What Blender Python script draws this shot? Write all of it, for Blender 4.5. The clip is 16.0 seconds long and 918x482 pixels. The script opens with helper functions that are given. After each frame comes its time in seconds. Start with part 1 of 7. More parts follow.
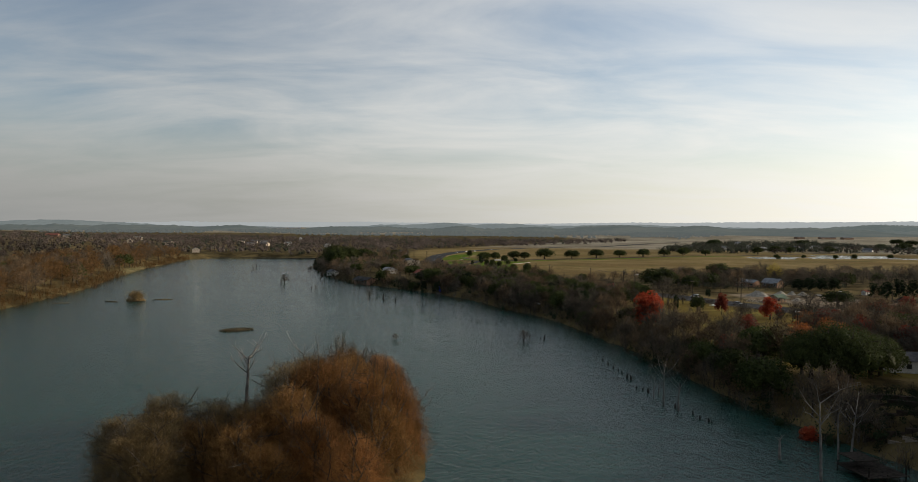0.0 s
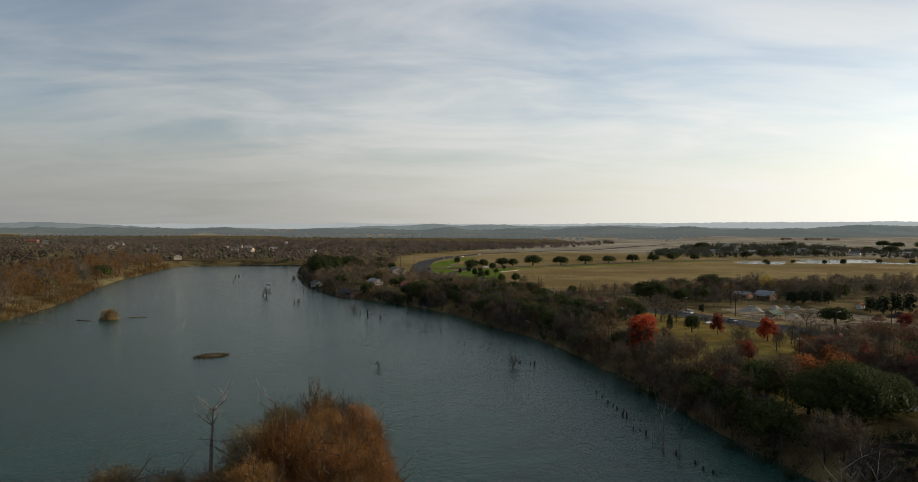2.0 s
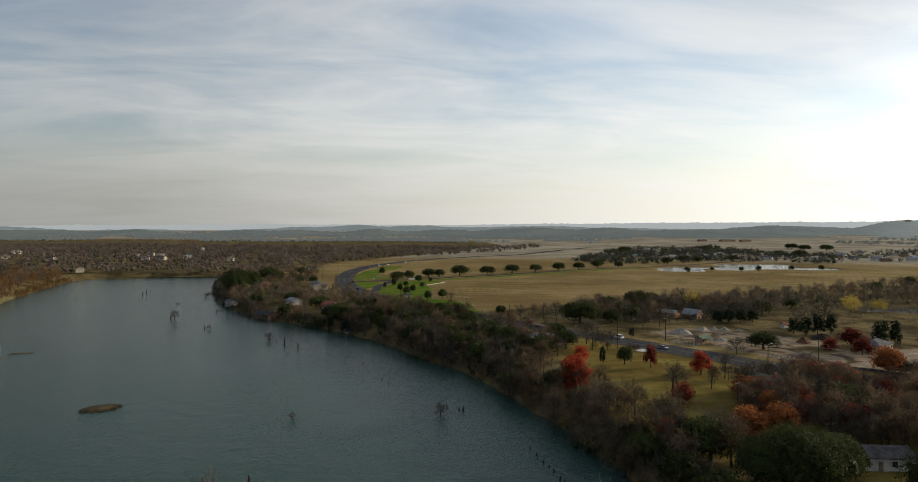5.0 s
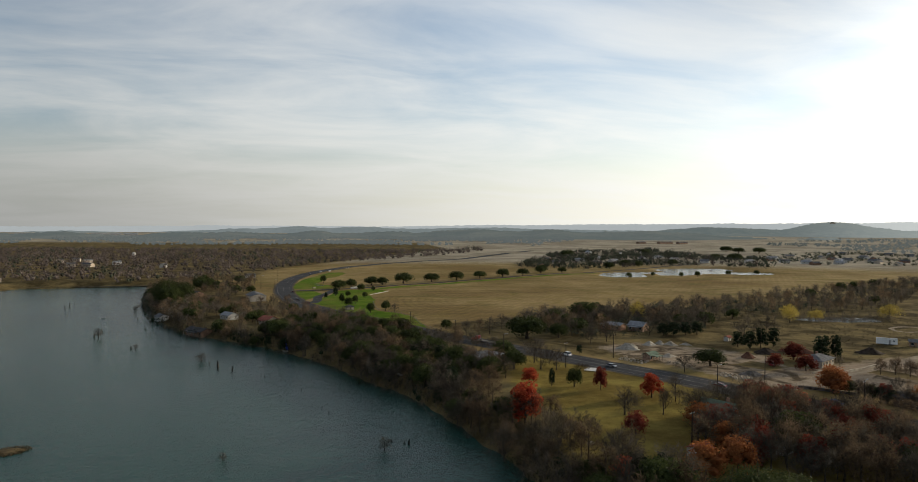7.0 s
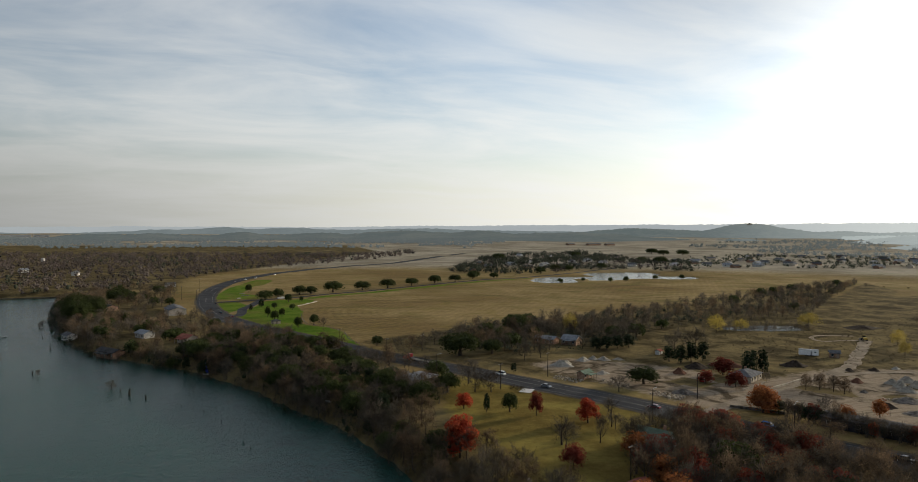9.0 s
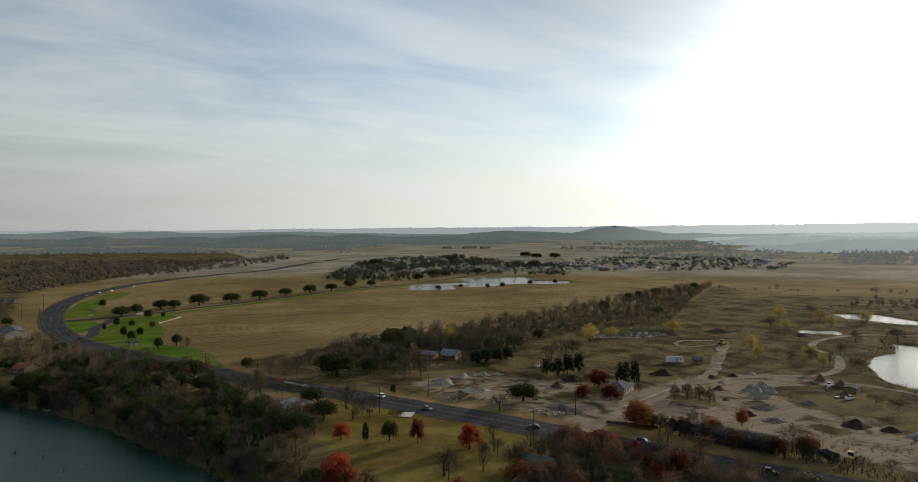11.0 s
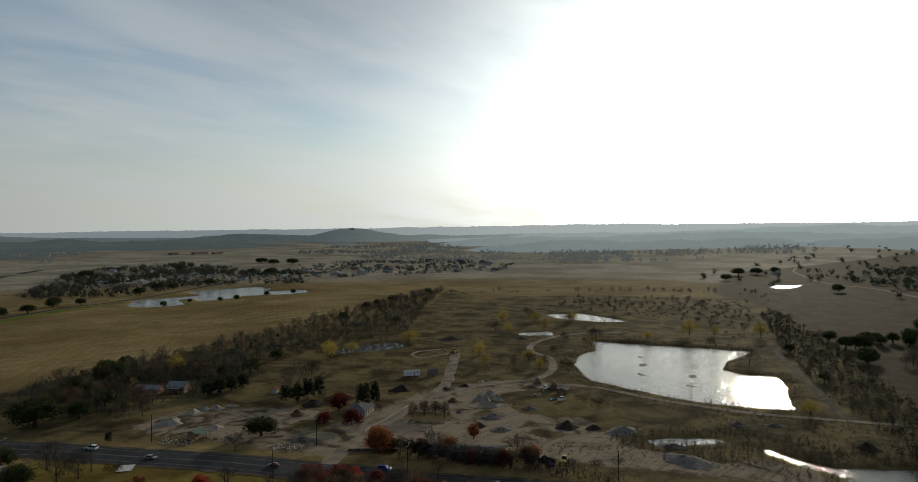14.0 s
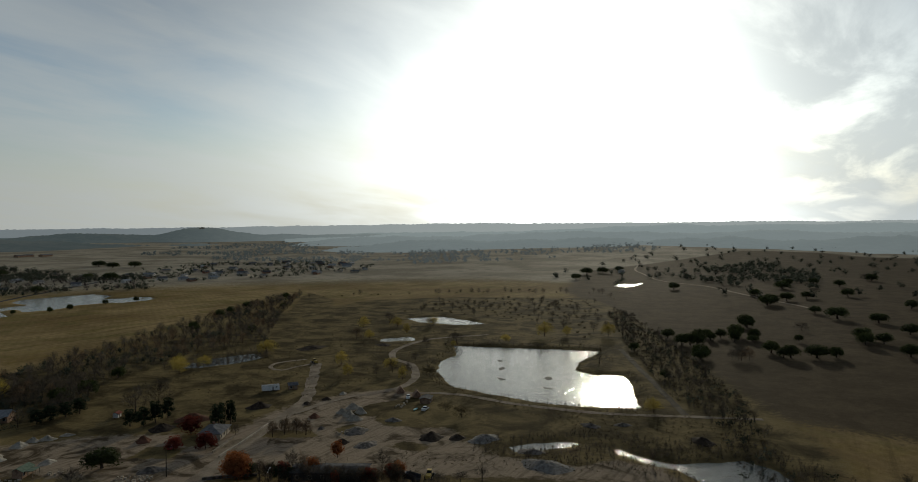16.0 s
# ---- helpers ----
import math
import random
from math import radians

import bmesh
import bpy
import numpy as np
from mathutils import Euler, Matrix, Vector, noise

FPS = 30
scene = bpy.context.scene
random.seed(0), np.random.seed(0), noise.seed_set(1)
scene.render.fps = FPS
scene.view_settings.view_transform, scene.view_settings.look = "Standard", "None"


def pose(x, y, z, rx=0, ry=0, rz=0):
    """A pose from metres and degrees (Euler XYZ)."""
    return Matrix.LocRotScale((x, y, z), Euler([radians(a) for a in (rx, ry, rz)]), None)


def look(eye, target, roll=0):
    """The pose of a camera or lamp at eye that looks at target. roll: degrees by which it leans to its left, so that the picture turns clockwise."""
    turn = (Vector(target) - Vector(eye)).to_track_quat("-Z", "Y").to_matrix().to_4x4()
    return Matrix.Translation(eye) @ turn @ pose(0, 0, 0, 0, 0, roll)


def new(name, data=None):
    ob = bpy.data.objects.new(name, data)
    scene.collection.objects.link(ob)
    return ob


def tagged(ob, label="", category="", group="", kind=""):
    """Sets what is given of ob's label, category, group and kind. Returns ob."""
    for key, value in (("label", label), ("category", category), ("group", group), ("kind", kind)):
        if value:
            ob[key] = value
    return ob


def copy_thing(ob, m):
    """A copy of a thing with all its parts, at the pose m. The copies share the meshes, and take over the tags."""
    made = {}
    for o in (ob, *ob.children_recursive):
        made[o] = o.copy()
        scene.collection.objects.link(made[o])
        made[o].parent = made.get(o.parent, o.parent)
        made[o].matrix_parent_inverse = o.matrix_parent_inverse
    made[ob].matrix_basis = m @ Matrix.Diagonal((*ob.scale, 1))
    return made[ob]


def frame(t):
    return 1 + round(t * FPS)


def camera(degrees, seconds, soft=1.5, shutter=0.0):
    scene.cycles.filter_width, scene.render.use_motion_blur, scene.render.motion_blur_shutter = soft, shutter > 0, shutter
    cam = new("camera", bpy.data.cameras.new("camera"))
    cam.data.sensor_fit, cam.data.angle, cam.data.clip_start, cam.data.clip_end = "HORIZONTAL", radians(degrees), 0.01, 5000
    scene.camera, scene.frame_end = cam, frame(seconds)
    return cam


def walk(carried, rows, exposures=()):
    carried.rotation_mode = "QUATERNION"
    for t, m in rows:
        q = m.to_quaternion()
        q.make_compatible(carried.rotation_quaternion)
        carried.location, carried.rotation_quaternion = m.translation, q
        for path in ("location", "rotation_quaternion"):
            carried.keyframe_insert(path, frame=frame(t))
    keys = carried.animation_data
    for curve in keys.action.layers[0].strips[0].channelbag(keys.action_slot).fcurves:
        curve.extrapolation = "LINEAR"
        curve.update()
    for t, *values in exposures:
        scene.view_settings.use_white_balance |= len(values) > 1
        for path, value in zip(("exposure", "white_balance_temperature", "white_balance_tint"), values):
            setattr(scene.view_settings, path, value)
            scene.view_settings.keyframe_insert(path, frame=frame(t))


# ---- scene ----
cam = camera(67.23, 16.0, soft=0.4)
# seconds, x, y, z, pitch, yaw to the left, roll: a drone that climbs, drifts forward and pans right
ROWS = [
    (0, 0.00, 0.00, 38.00, -1.121, 0.000, 0.505), (0.5, 0.13, 3.01, 39.66, -1.102, -0.205, 0.464),
    (1, 0.33, 5.76, 41.33, -1.093, -0.401, 0.432), (1.5, 0.43, 8.45, 43.03, -1.105, -0.630, 0.377),
    (2, 0.72, 10.92, 44.89, -1.120, -0.990, 0.310), (2.5, 0.48, 13.49, 46.78, -1.131, -1.507, 0.264),
    (3, 1.00, 16.40, 48.68, -1.154, -2.477, 0.232), (3.5, 1.58, 19.34, 50.54, -1.174, -3.640, 0.215),
    (4, 1.71, 22.12, 52.49, -1.187, -4.822, 0.209), (6.5, 2.81, 36.49, 60.79, -1.112, -10.583, 0.204),
    (7, 2.87, 38.97, 62.55, -1.116, -11.830, 0.216), (7.5, 3.38, 41.83, 64.35, -1.139, -13.089, 0.210),
    (8, 3.82, 44.59, 66.11, -1.161, -14.371, 0.205), (10.5, 7.25, 54.78, 75.15, -1.012, -24.560, 0.111),
    (11, 7.94, 57.59, 76.50, -0.961, -27.668, 0.020), (11.5, 8.45, 60.00, 78.55, -0.725, -30.810, -0.099),
    (12, 8.65, 61.23, 79.93, -0.628, -34.084, -0.204), (12.5, 9.49, 60.96, 81.04, -0.733, -37.931, -0.247),
    (13, 9.89, 60.53, 83.09, -0.825, -41.882, -0.272), (13.5, 9.96, 60.60, 84.76, -0.896, -45.602, -0.290),
    (14, 10.27, 60.95, 86.35, -0.963, -49.145, -0.334), (14.5, 10.77, 61.50, 87.92, -1.037, -52.611, -0.343),
    (15, 10.77, 62.19, 89.48, -1.096, -55.730, -0.342), (15.5, 11.04, 62.47, 90.84, -1.145, -58.403, -0.321),
    (16, 10.79, 63.49, 92.12, -1.172, -60.785, -0.290),
]
PATH = [(t, pose(x, y, z, 90 + p, 0, yaw) @ pose(0, 0, 0, 0, 0, r)) for t, x, y, z, p, yaw, r in ROWS]
walk(cam, PATH, exposures=[(0, 0.08, 6850, 9), (4, 0.12, 6850, 9), (7, 0.18, 6750, 8), (8.5, 0.12, 6700, 8), (10.5, -0.05, 6500, 7), (12.5, -0.35, 6350, 5), (14, -0.72, 6300, 4), (16, -1.05, 6300, 3)])

# ---- world, sun ----
SUN_AZ, SUN_EL = 74.0, 12.5
sun_way = Vector((math.sin(radians(SUN_AZ)) * math.cos(radians(SUN_EL)), math.cos(radians(SUN_AZ)) * math.cos(radians(SUN_EL)), math.sin(radians(SUN_EL))))


class Nodes:
    """Short hand for building node trees."""

    def __init__(self, tree):
        self.tree = tree
        tree.nodes.clear()

    def add(self, kind, sets=(), **props):
        n = self.tree.nodes.new(kind)
        for k, v in props.items():
            setattr(n, k, v)
        for k, v in dict(sets).items():
            if isinstance(v, bpy.types.NodeSocket):
                self.tree.links.new(v, n.inputs[k])
            else:
                n.inputs[k].default_value = v
        return n

    def math(self, op, a, b=0.0, c=0.0, clamp=False):
        return self.add("ShaderNodeMath", {0: a, 1: b, 2: c}, operation=op, use_clamp=clamp).outputs[0]

    def vec(self, op, a, b=(0, 0, 0)):
        n = self.add("ShaderNodeVectorMath", {0: a, 1: b}, operation=op)
        return n.outputs["Value"] if op in ("DOT_PRODUCT", "LENGTH") else n.outputs["Vector"]

    def noise(self, at, scale, detail=4.0, rough=0.55, distort=0.0):
        return self.add("ShaderNodeTexNoise", {"Vector": at, "Scale": scale, "Detail": detail, "Roughness": rough, "Distortion": distort}).outputs["Fac"]

    def span(self, v, a, b, c=0.0, d=1.0, smooth=True):
        return self.add("ShaderNodeMapRange", {"Value": v, "From Min": a, "From Max": b, "To Min": c, "To Max": d},
                        interpolation_type="SMOOTHSTEP" if smooth else "LINEAR").outputs["Result"]

    def mix(self, f, a, b, blend="MIX"):
        return self.add("ShaderNodeMix", {0: f, 6: a, 7: b}, data_type="RGBA", blend_type=blend).outputs[2]


def rgb(r, g, b):
    return (r, g, b, 1.0)


world = bpy.data.worlds.new("sky")
scene.world = world
world.use_nodes = True
w = Nodes(world.node_tree)
way = w.add("ShaderNodeTexCoord").outputs["Generated"]
way = w.vec("NORMALIZE", way)
sky = w.add("ShaderNodeTexSky", sky_type="NISHITA", sun_disc=False, sun_elevation=radians(SUN_EL), sun_rotation=radians(SUN_AZ),
            altitude=200, air_density=1.0, dust_density=1.2, ozone_density=1.5).outputs[0]
parts_way = w.add("ShaderNodeSeparateXYZ", {0: way})
up = w.math("MAXIMUM", parts_way.outputs[2], 0.0)
lift = w.math("ADD", up, 0.16)
flat = w.add("ShaderNodeCombineXYZ", {0: w.math("DIVIDE", parts_way.outputs[0], lift), 1: w.math("DIVIDE", parts_way.outputs[1], lift), 2: 0.0}).outputs[0]
# thin streaks of high cloud, drawn out across the view
turned = w.add("ShaderNodeMapping", {"Vector": flat, "Rotation": (0, 0, radians(24)), "Scale": (0.75, 1.5, 1.0)}).outputs[0]
streak = w.noise(turned, 1.3, 9.0, 0.58, 0.45)
veil = w.noise(turned, 0.6, 5.0, 0.5, 0.3)
cover = w.span(w.math("ADD", w.math("MULTIPLY", streak, 0.62), w.math("MULTIPLY", veil, 0.42)), 0.30, 0.70, 0.16, 1.0)
cover = w.math("MULTIPLY", cover, w.span(up, 0.12, 0.5, 1.0, 0.62))
toward = w.math("MAXIMUM", w.vec("DOT_PRODUCT", way, tuple(sun_way)), 0.0)
glow_wide = w.math("POWER", toward, 6.0)
glow_near = w.math("POWER", toward, 20.0)
facing = w.vec("DOT_PRODUCT", way, tuple(sun_way))
cloud = w.mix(w.span(facing, -1.0, 0.35), rgb(0.29, 0.30, 0.315), rgb(0.56, 0.565, 0.565))
cloud = w.mix(glow_wide, cloud, rgb(0.90, 0.895, 0.87))
low = w.span(up, 0.0, 0.17, 1.0, 0.0)
clear = w.mix(w.math("MULTIPLY", low, 0.95), w.mix(1.0, sky, rgb(0.081, 0.088, 0.099), "MULTIPLY"), w.mix(w.span(facing, -0.5, 0.9), rgb(0.37, 0.395, 0.41), rgb(0.64, 0.625, 0.56)))
air = w.mix(w.math("MULTIPLY", cover, 0.85), clear, cloud)
air = w.mix(1.0, air, w.math("SUBTRACT", 1.0, w.math("MULTIPLY", w.math("MULTIPLY", w.span(up, 0.08, 0.42), w.span(facing, 0.58, 0.86)), 0.42)), "MULTIPLY")
bank_way = Vector((math.sin(radians(100)), math.cos(radians(100)), 0.22)).normalized()
bank = w.math("MULTIPLY", w.span(w.vec("DOT_PRODUCT", way, tuple(bank_way)), 0.91, 0.985), w.span(streak, 0.3, 0.55))
torn = w.math("MULTIPLY", w.span(w.math("ADD", w.math("MULTIPLY", streak, 0.5), w.math("MULTIPLY", veil, 0.5)), 0.32, 0.62, 0.55, 1.15), w.math("SUBTRACT", 1.0, w.math("MULTIPLY", bank, 0.85)))
air = w.mix(w.math("MULTIPLY", bank, 0.6), air, rgb(0.62, 0.66, 0.70))
halo = w.mix(1.0, rgb(2.7, 2.68, 2.6), w.math("MULTIPLY", w.math("MULTIPLY", glow_near, torn), w.span(up, 0.02, 0.42, 1.5, 0.5)), "MULTIPLY")
# the low sky is duller away from the sun
dull = w.math("SUBTRACT", 1.0, w.math("MULTIPLY", w.math("MULTIPLY", low, 0.36), w.span(facing, -0.1, 0.85, 1.0, 0.0)))
air = w.mix(1.0, air, dull, "MULTIPLY")
# thin cloud lit through, ever brighter on the sun's side
air = w.mix(1.0, air, w.span(facing, 0.0, 0.85, 1.12, 1.6, False), "MULTIPLY")
total = w.mix(1.0, air, halo, "ADD")
bg = w.add("ShaderNodeBackground", {"Color": total, "Strength": 1.0})
w.tree.links.new(bg.outputs[0], w.add("ShaderNodeOutputWorld").inputs[0])

sun = new("sun", bpy.data.lights.new("sun", "SUN"))
sun.data.energy, sun.data.angle, sun.data.color = 3.7, radians(1.2), (1.0, 0.87, 0.68)
sun.matrix_world = look((0, 0, 300), Vector((0, 0, 300)) - sun_way)


# ---- materials ----
def material(name, dark, light, size=1.0, fine=0.1, rough=0.85, bump=0.3, metallic=0.0, vary=0.15, glow_through=0.0, spec=0.3):
    """A surface with two scales of variation (size and fine, metres), per-object and per-piece change."""
    if rough >= 0.6 and not metallic:
        spec = min(spec, 0.03)
    m = bpy.data.materials.new(name)
    m.use_nodes = True
    n = Nodes(m.node_tree)
    at = n.add("ShaderNodeTexCoord").outputs["Object"]
    one = n.noise(at, 1.0 / size, 3.0)
    two = n.noise(at, 1.0 / fine, 3.0)
    hue = n.mix(n.span(one, 0.32, 0.68), rgb(*dark), rgb(*light))
    grain = n.span(two, 0.2, 0.8, 0.75, 1.2, False)
    info = n.add("ShaderNodeObjectInfo").outputs["Random"]
    piece = n.add("ShaderNodeNewGeometry").outputs["Random Per Island"]
    change = n.math("ADD", n.math("MULTIPLY", n.math("SUBTRACT", info, 0.5), 2 * vary), n.math("MULTIPLY", n.math("SUBTRACT", piece, 0.5), 2 * vary))
    hue = n.mix(1.0, hue, n.math("MULTIPLY", grain, n.math("ADD", change, 1.0)), "MULTIPLY")
    relief = n.add("ShaderNodeBump", {"Height": two, "Strength": bump, "Distance": fine}).outputs[0]
    b = n.add("ShaderNodeBsdfPrincipled", {"Base Color": hue, "Roughness": rough, "Metallic": metallic, "Specular IOR Level": spec, "Normal": relief})
    shade = b.outputs[0]
    if glow_through:
        thin = n.add("ShaderNodeBsdfTranslucent", {"Color": hue})
        shade = n.add("ShaderNodeMixShader", {0: glow_through, 1: shade, 2: thin.outputs[0]}).outputs[0]
    n.tree.links.new(shade, n.add("ShaderNodeOutputMaterial").inputs[0])
    return m


def water_material(name, deep, ripple=0.35, wave=1.6, rough=0.06, ior=1.33):
    m = bpy.data.materials.new(name)
    m.use_nodes = True
    n = Nodes(m.node_tree)
    at = n.add("ShaderNodeTexCoord").outputs["Object"]
    long = n.add("ShaderNodeMapping", {"Vector": at, "Rotation": (0, 0, 0.5), "Scale": (1.0, 0.65, 1.0)}).outputs[0]
    small = n.math("ADD", n.noise(long, 1.0 / wave, 5.0, 0.62, 0.4), n.math("MULTIPLY", n.noise(long, 0.22 / wave, 3.0, 0.6, 0.6), 1.6))
    wide = n.noise(at, 1 / 45.0, 3.0, 0.5, 0.5)
    calm = n.span(wide, 0.3, 0.65, 0.85, 1.0)
    relief = n.add("ShaderNodeBump", {"Height": small, "Strength": n.math("MULTIPLY", calm, ripple), "Distance": 0.30}).outputs[0]
    hue = n.mix(wide, rgb(*deep), rgb(*(1.5 * c for c in deep)))
    b = n.add("ShaderNodeBsdfPrincipled", {"Base Color": hue, "Roughness": rough, "IOR": ior, "Normal": relief})
    n.tree.links.new(b.outputs[0], n.add("ShaderNodeOutputMaterial").inputs[0])
    return m


M = {}
M["river"] = water_material("river water", (0.0095, 0.037, 0.0295), 0.9, 0.8, 0.07, 1.20)
M["pond"] = water_material("pond water", (0.05, 0.055, 0.05), 0.5, 0.8, 0.08, 1.16)
M["asphalt"] = material("asphalt", (0.036, 0.037, 0.04), (0.062, 0.061, 0.062), 9, 0.3, 0.8, 0.2)
M["line"] = material("road paint", (0.14, 0.135, 0.12), (0.22, 0.21, 0.19), 3, 0.2, 0.7)
M["dirt"] = material("pale dirt", (0.19, 0.15, 0.106), (0.31, 0.25, 0.182), 7, 0.5, 0.95, 0.5)
M["verge"] = material("worn verge", (0.06, 0.049, 0.033), (0.115, 0.095, 0.066), 5, 0.4, 0.95, 0.4)
M["concrete"] = material("concrete", (0.40, 0.39, 0.36), (0.55, 0.53, 0.50), 2, 0.1, 0.85)
M["bark"] = material("bark", (0.04, 0.032, 0.025), (0.1, 0.08, 0.062), 0.5, 0.06, 0.95, 0.6)
M["pole_wood"] = material("tarred pole timber", (0.035, 0.028, 0.022), (0.075, 0.060, 0.048), 1.0, 0.05, 0.9, 0.4)
M["white_paint"] = material("white trailer paint", (0.74, 0.74, 0.72), (0.82, 0.82, 0.80), 2.0, 0.1, 0.5, 0.05, vary=0.03)
M["pale_wood"] = material("weathered wood", (0.10, 0.090, 0.079), (0.22, 0.200, 0.178), 0.8, 0.05, 0.9, 0.5)
M["wet_wood"] = material("dark wet wood", (0.018, 0.015, 0.012), (0.05, 0.042, 0.034), 0.5, 0.05, 0.8, 0.5)
M["oak_leaf"] = material("live oak leaves", (0.026, 0.036, 0.012), (0.068, 0.080, 0.026), 2.5, 0.4, 0.6, 0.1, vary=0.22, glow_through=0.22)
M["juniper_leaf"] = material("juniper leaves", (0.013, 0.022, 0.011), (0.032, 0.044, 0.021), 2.0, 0.4, 0.7, 0.1, vary=0.22, glow_through=0.18)
M["twig"] = material("bare twigs", (0.048, 0.041, 0.032), (0.155, 0.128, 0.097), 5.0, 0.3, 0.95, 0.1, vary=0.25, glow_through=0.15)
M["rust_leaf"] = material("rust brown leaves", (0.064, 0.046, 0.030), (0.200, 0.138, 0.084), 5.0, 0.3, 0.85, 0.1, vary=0.28, glow_through=0.3)
M["island_leaf"] = material("russet cypress twigs", (0.110, 0.058, 0.022), (0.330, 0.180, 0.066), 2.6, 0.3, 0.85, 0.1, vary=0.36, glow_through=0.42)
M["russet_leaf"] = material("russet leaves", (0.055, 0.033, 0.015), (0.185, 0.104, 0.042), 2.6, 0.3, 0.85, 0.1, vary=0.3, glow_through=0.3)
M["island_tan"] = material("tan cypress twigs", (0.100, 0.070, 0.033), (0.310, 0.210, 0.096), 2.6, 0.3, 0.85, 0.1, vary=0.36, glow_through=0.42)
M["island_orange"] = material("orange cypress twigs", (0.115, 0.056, 0.021), (0.340, 0.165, 0.062), 2.6, 0.3, 0.85, 0.1, vary=0.36, glow_through=0.42)
M["red_leaf"] = material("red maple leaves", (0.25, 0.036, 0.019), (0.40, 0.085, 0.037), 2.0, 0.3, 0.7, 0.1, vary=0.25, glow_through=0.45)
M["wine_leaf"] = material("dark red leaves", (0.10, 0.022, 0.016), (0.21, 0.052, 0.032), 2.0, 0.3, 0.75, 0.1, vary=0.25, glow_through=0.4)
M["orange_leaf"] = material("orange leaves", (0.22, 0.075, 0.028), (0.36, 0.14, 0.05), 2.0, 0.3, 0.75, 0.1, vary=0.25, glow_through=0.4)
M["yellow_leaf"] = material("yellow leaves", (0.27, 0.205, 0.045), (0.46, 0.36, 0.085), 2.0, 0.3, 0.75, 0.1, vary=0.25, glow_through=0.4)
# both far foliage colours are lightened to put haze into them
M["far_leaf"] = material("haze-paled far woods", (0.056, 0.046, 0.041), (0.130, 0.103, 0.087), 25.0, 3.0, 0.9, 0.1, vary=0.3, glow_through=0.15)
M["far_green"] = material("haze-paled evergreen woods", (0.042, 0.049, 0.034), (0.088, 0.095, 0.066), 25.0, 3.0, 0.9, 0.1, vary=0.3, glow_through=0.15)
M["brush"] = material("dry brush", (0.042, 0.034, 0.019), (0.095, 0.074, 0.040), 4.0, 0.4, 0.95, 0.1, vary=0.25, glow_through=0.25)


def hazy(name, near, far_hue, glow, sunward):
    """Far hills and woods seen through kilometres of air: a plain backdrop with the haze's light put into its emission,
    more of it under the sun.
    """
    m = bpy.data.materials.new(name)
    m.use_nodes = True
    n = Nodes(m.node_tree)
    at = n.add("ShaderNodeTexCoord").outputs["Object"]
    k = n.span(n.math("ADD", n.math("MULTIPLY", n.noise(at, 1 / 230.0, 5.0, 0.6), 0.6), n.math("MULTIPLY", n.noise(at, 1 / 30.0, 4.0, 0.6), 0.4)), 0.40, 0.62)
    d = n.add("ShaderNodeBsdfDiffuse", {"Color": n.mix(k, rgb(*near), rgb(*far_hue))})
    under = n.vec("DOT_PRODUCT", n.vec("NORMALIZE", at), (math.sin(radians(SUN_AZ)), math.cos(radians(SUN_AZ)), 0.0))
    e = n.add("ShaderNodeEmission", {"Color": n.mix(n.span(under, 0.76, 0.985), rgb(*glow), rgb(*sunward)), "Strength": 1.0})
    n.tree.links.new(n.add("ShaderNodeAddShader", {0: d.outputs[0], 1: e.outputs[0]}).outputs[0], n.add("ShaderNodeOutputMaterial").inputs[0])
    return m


# ---- plan: outlines in metres ----
RIVER = [(-185, -260), (-192, 150), (-201, 302), (-207, 340), (-220, 410), (-246, 491), (-272, 600), (-288, 690), (-300, 760), (-283, 793), (-220, 800),
         (-166, 806), (-150, 740), (-130, 640), (-100, 530), (-71, 465), (-40, 430), (-12, 396), (8, 360), (25, 318), (40, 285), (48, 250), (54, 219),
         (58, 190), (62, 160), (66, 138), (74, 108), (92, 50), (115, -260)]
ISLAND = [(-54, 62), (-50, 100), (-46, 126), (-40, 142), (-30, 150), (-16, 148), (-7, 132), (-5, 104), (-10, 74), (-28, 56)]
POND_A = [(349, 843), (373, 883), (397, 892), (421, 889), (443, 888), (464, 889), (466, 930), (496, 963), (518, 956), (552, 955), (580, 944), (577, 902), (549, 876), (561, 864), (582, 861),
          (591, 845), (579, 820), (559, 806), (529, 809), (516, 826), (498, 828), (483, 832), (464, 820), (443, 814), (421, 820), (433, 857), (412, 851), (395, 800), (373, 794), (351, 799), (344, 816)]
POND_B = [(372, 282), (342, 255), (336, 228), (331, 194), (336, 168), (344, 149), (359, 156), (396, 168), (414, 178), (406, 193), (415, 208), (438, 214),
          (484, 213), (480, 234), (462, 292), (456, 318), (422, 296), (400, 296)]
POND_C = [(567, 433), (594, 410), (580, 370), (567, 345), (549, 365), (548, 407)]
POND_D = [(454, 383), (476, 367), (459, 353), (444, 374)]
POND_E = [(300, 430), (330, 436), (360, 424), (352, 406), (330, 408), (309, 417)]
POND_F = [(1000, 352), (1043, 372), (1070, 333), (1025, 328)]
CREEK = [(258, 180), (268, 175), (281, 157), (279, 152), (268, 163), (260, 168), (255, 175)]
CREEK_B = [(277, 141), (272, 127), (270, 117), (276, 111), (287, 96), (280, 84), (270, 76), (258, 80), (252, 96), (258, 106), (264, 117), (267, 128), (273, 141)]
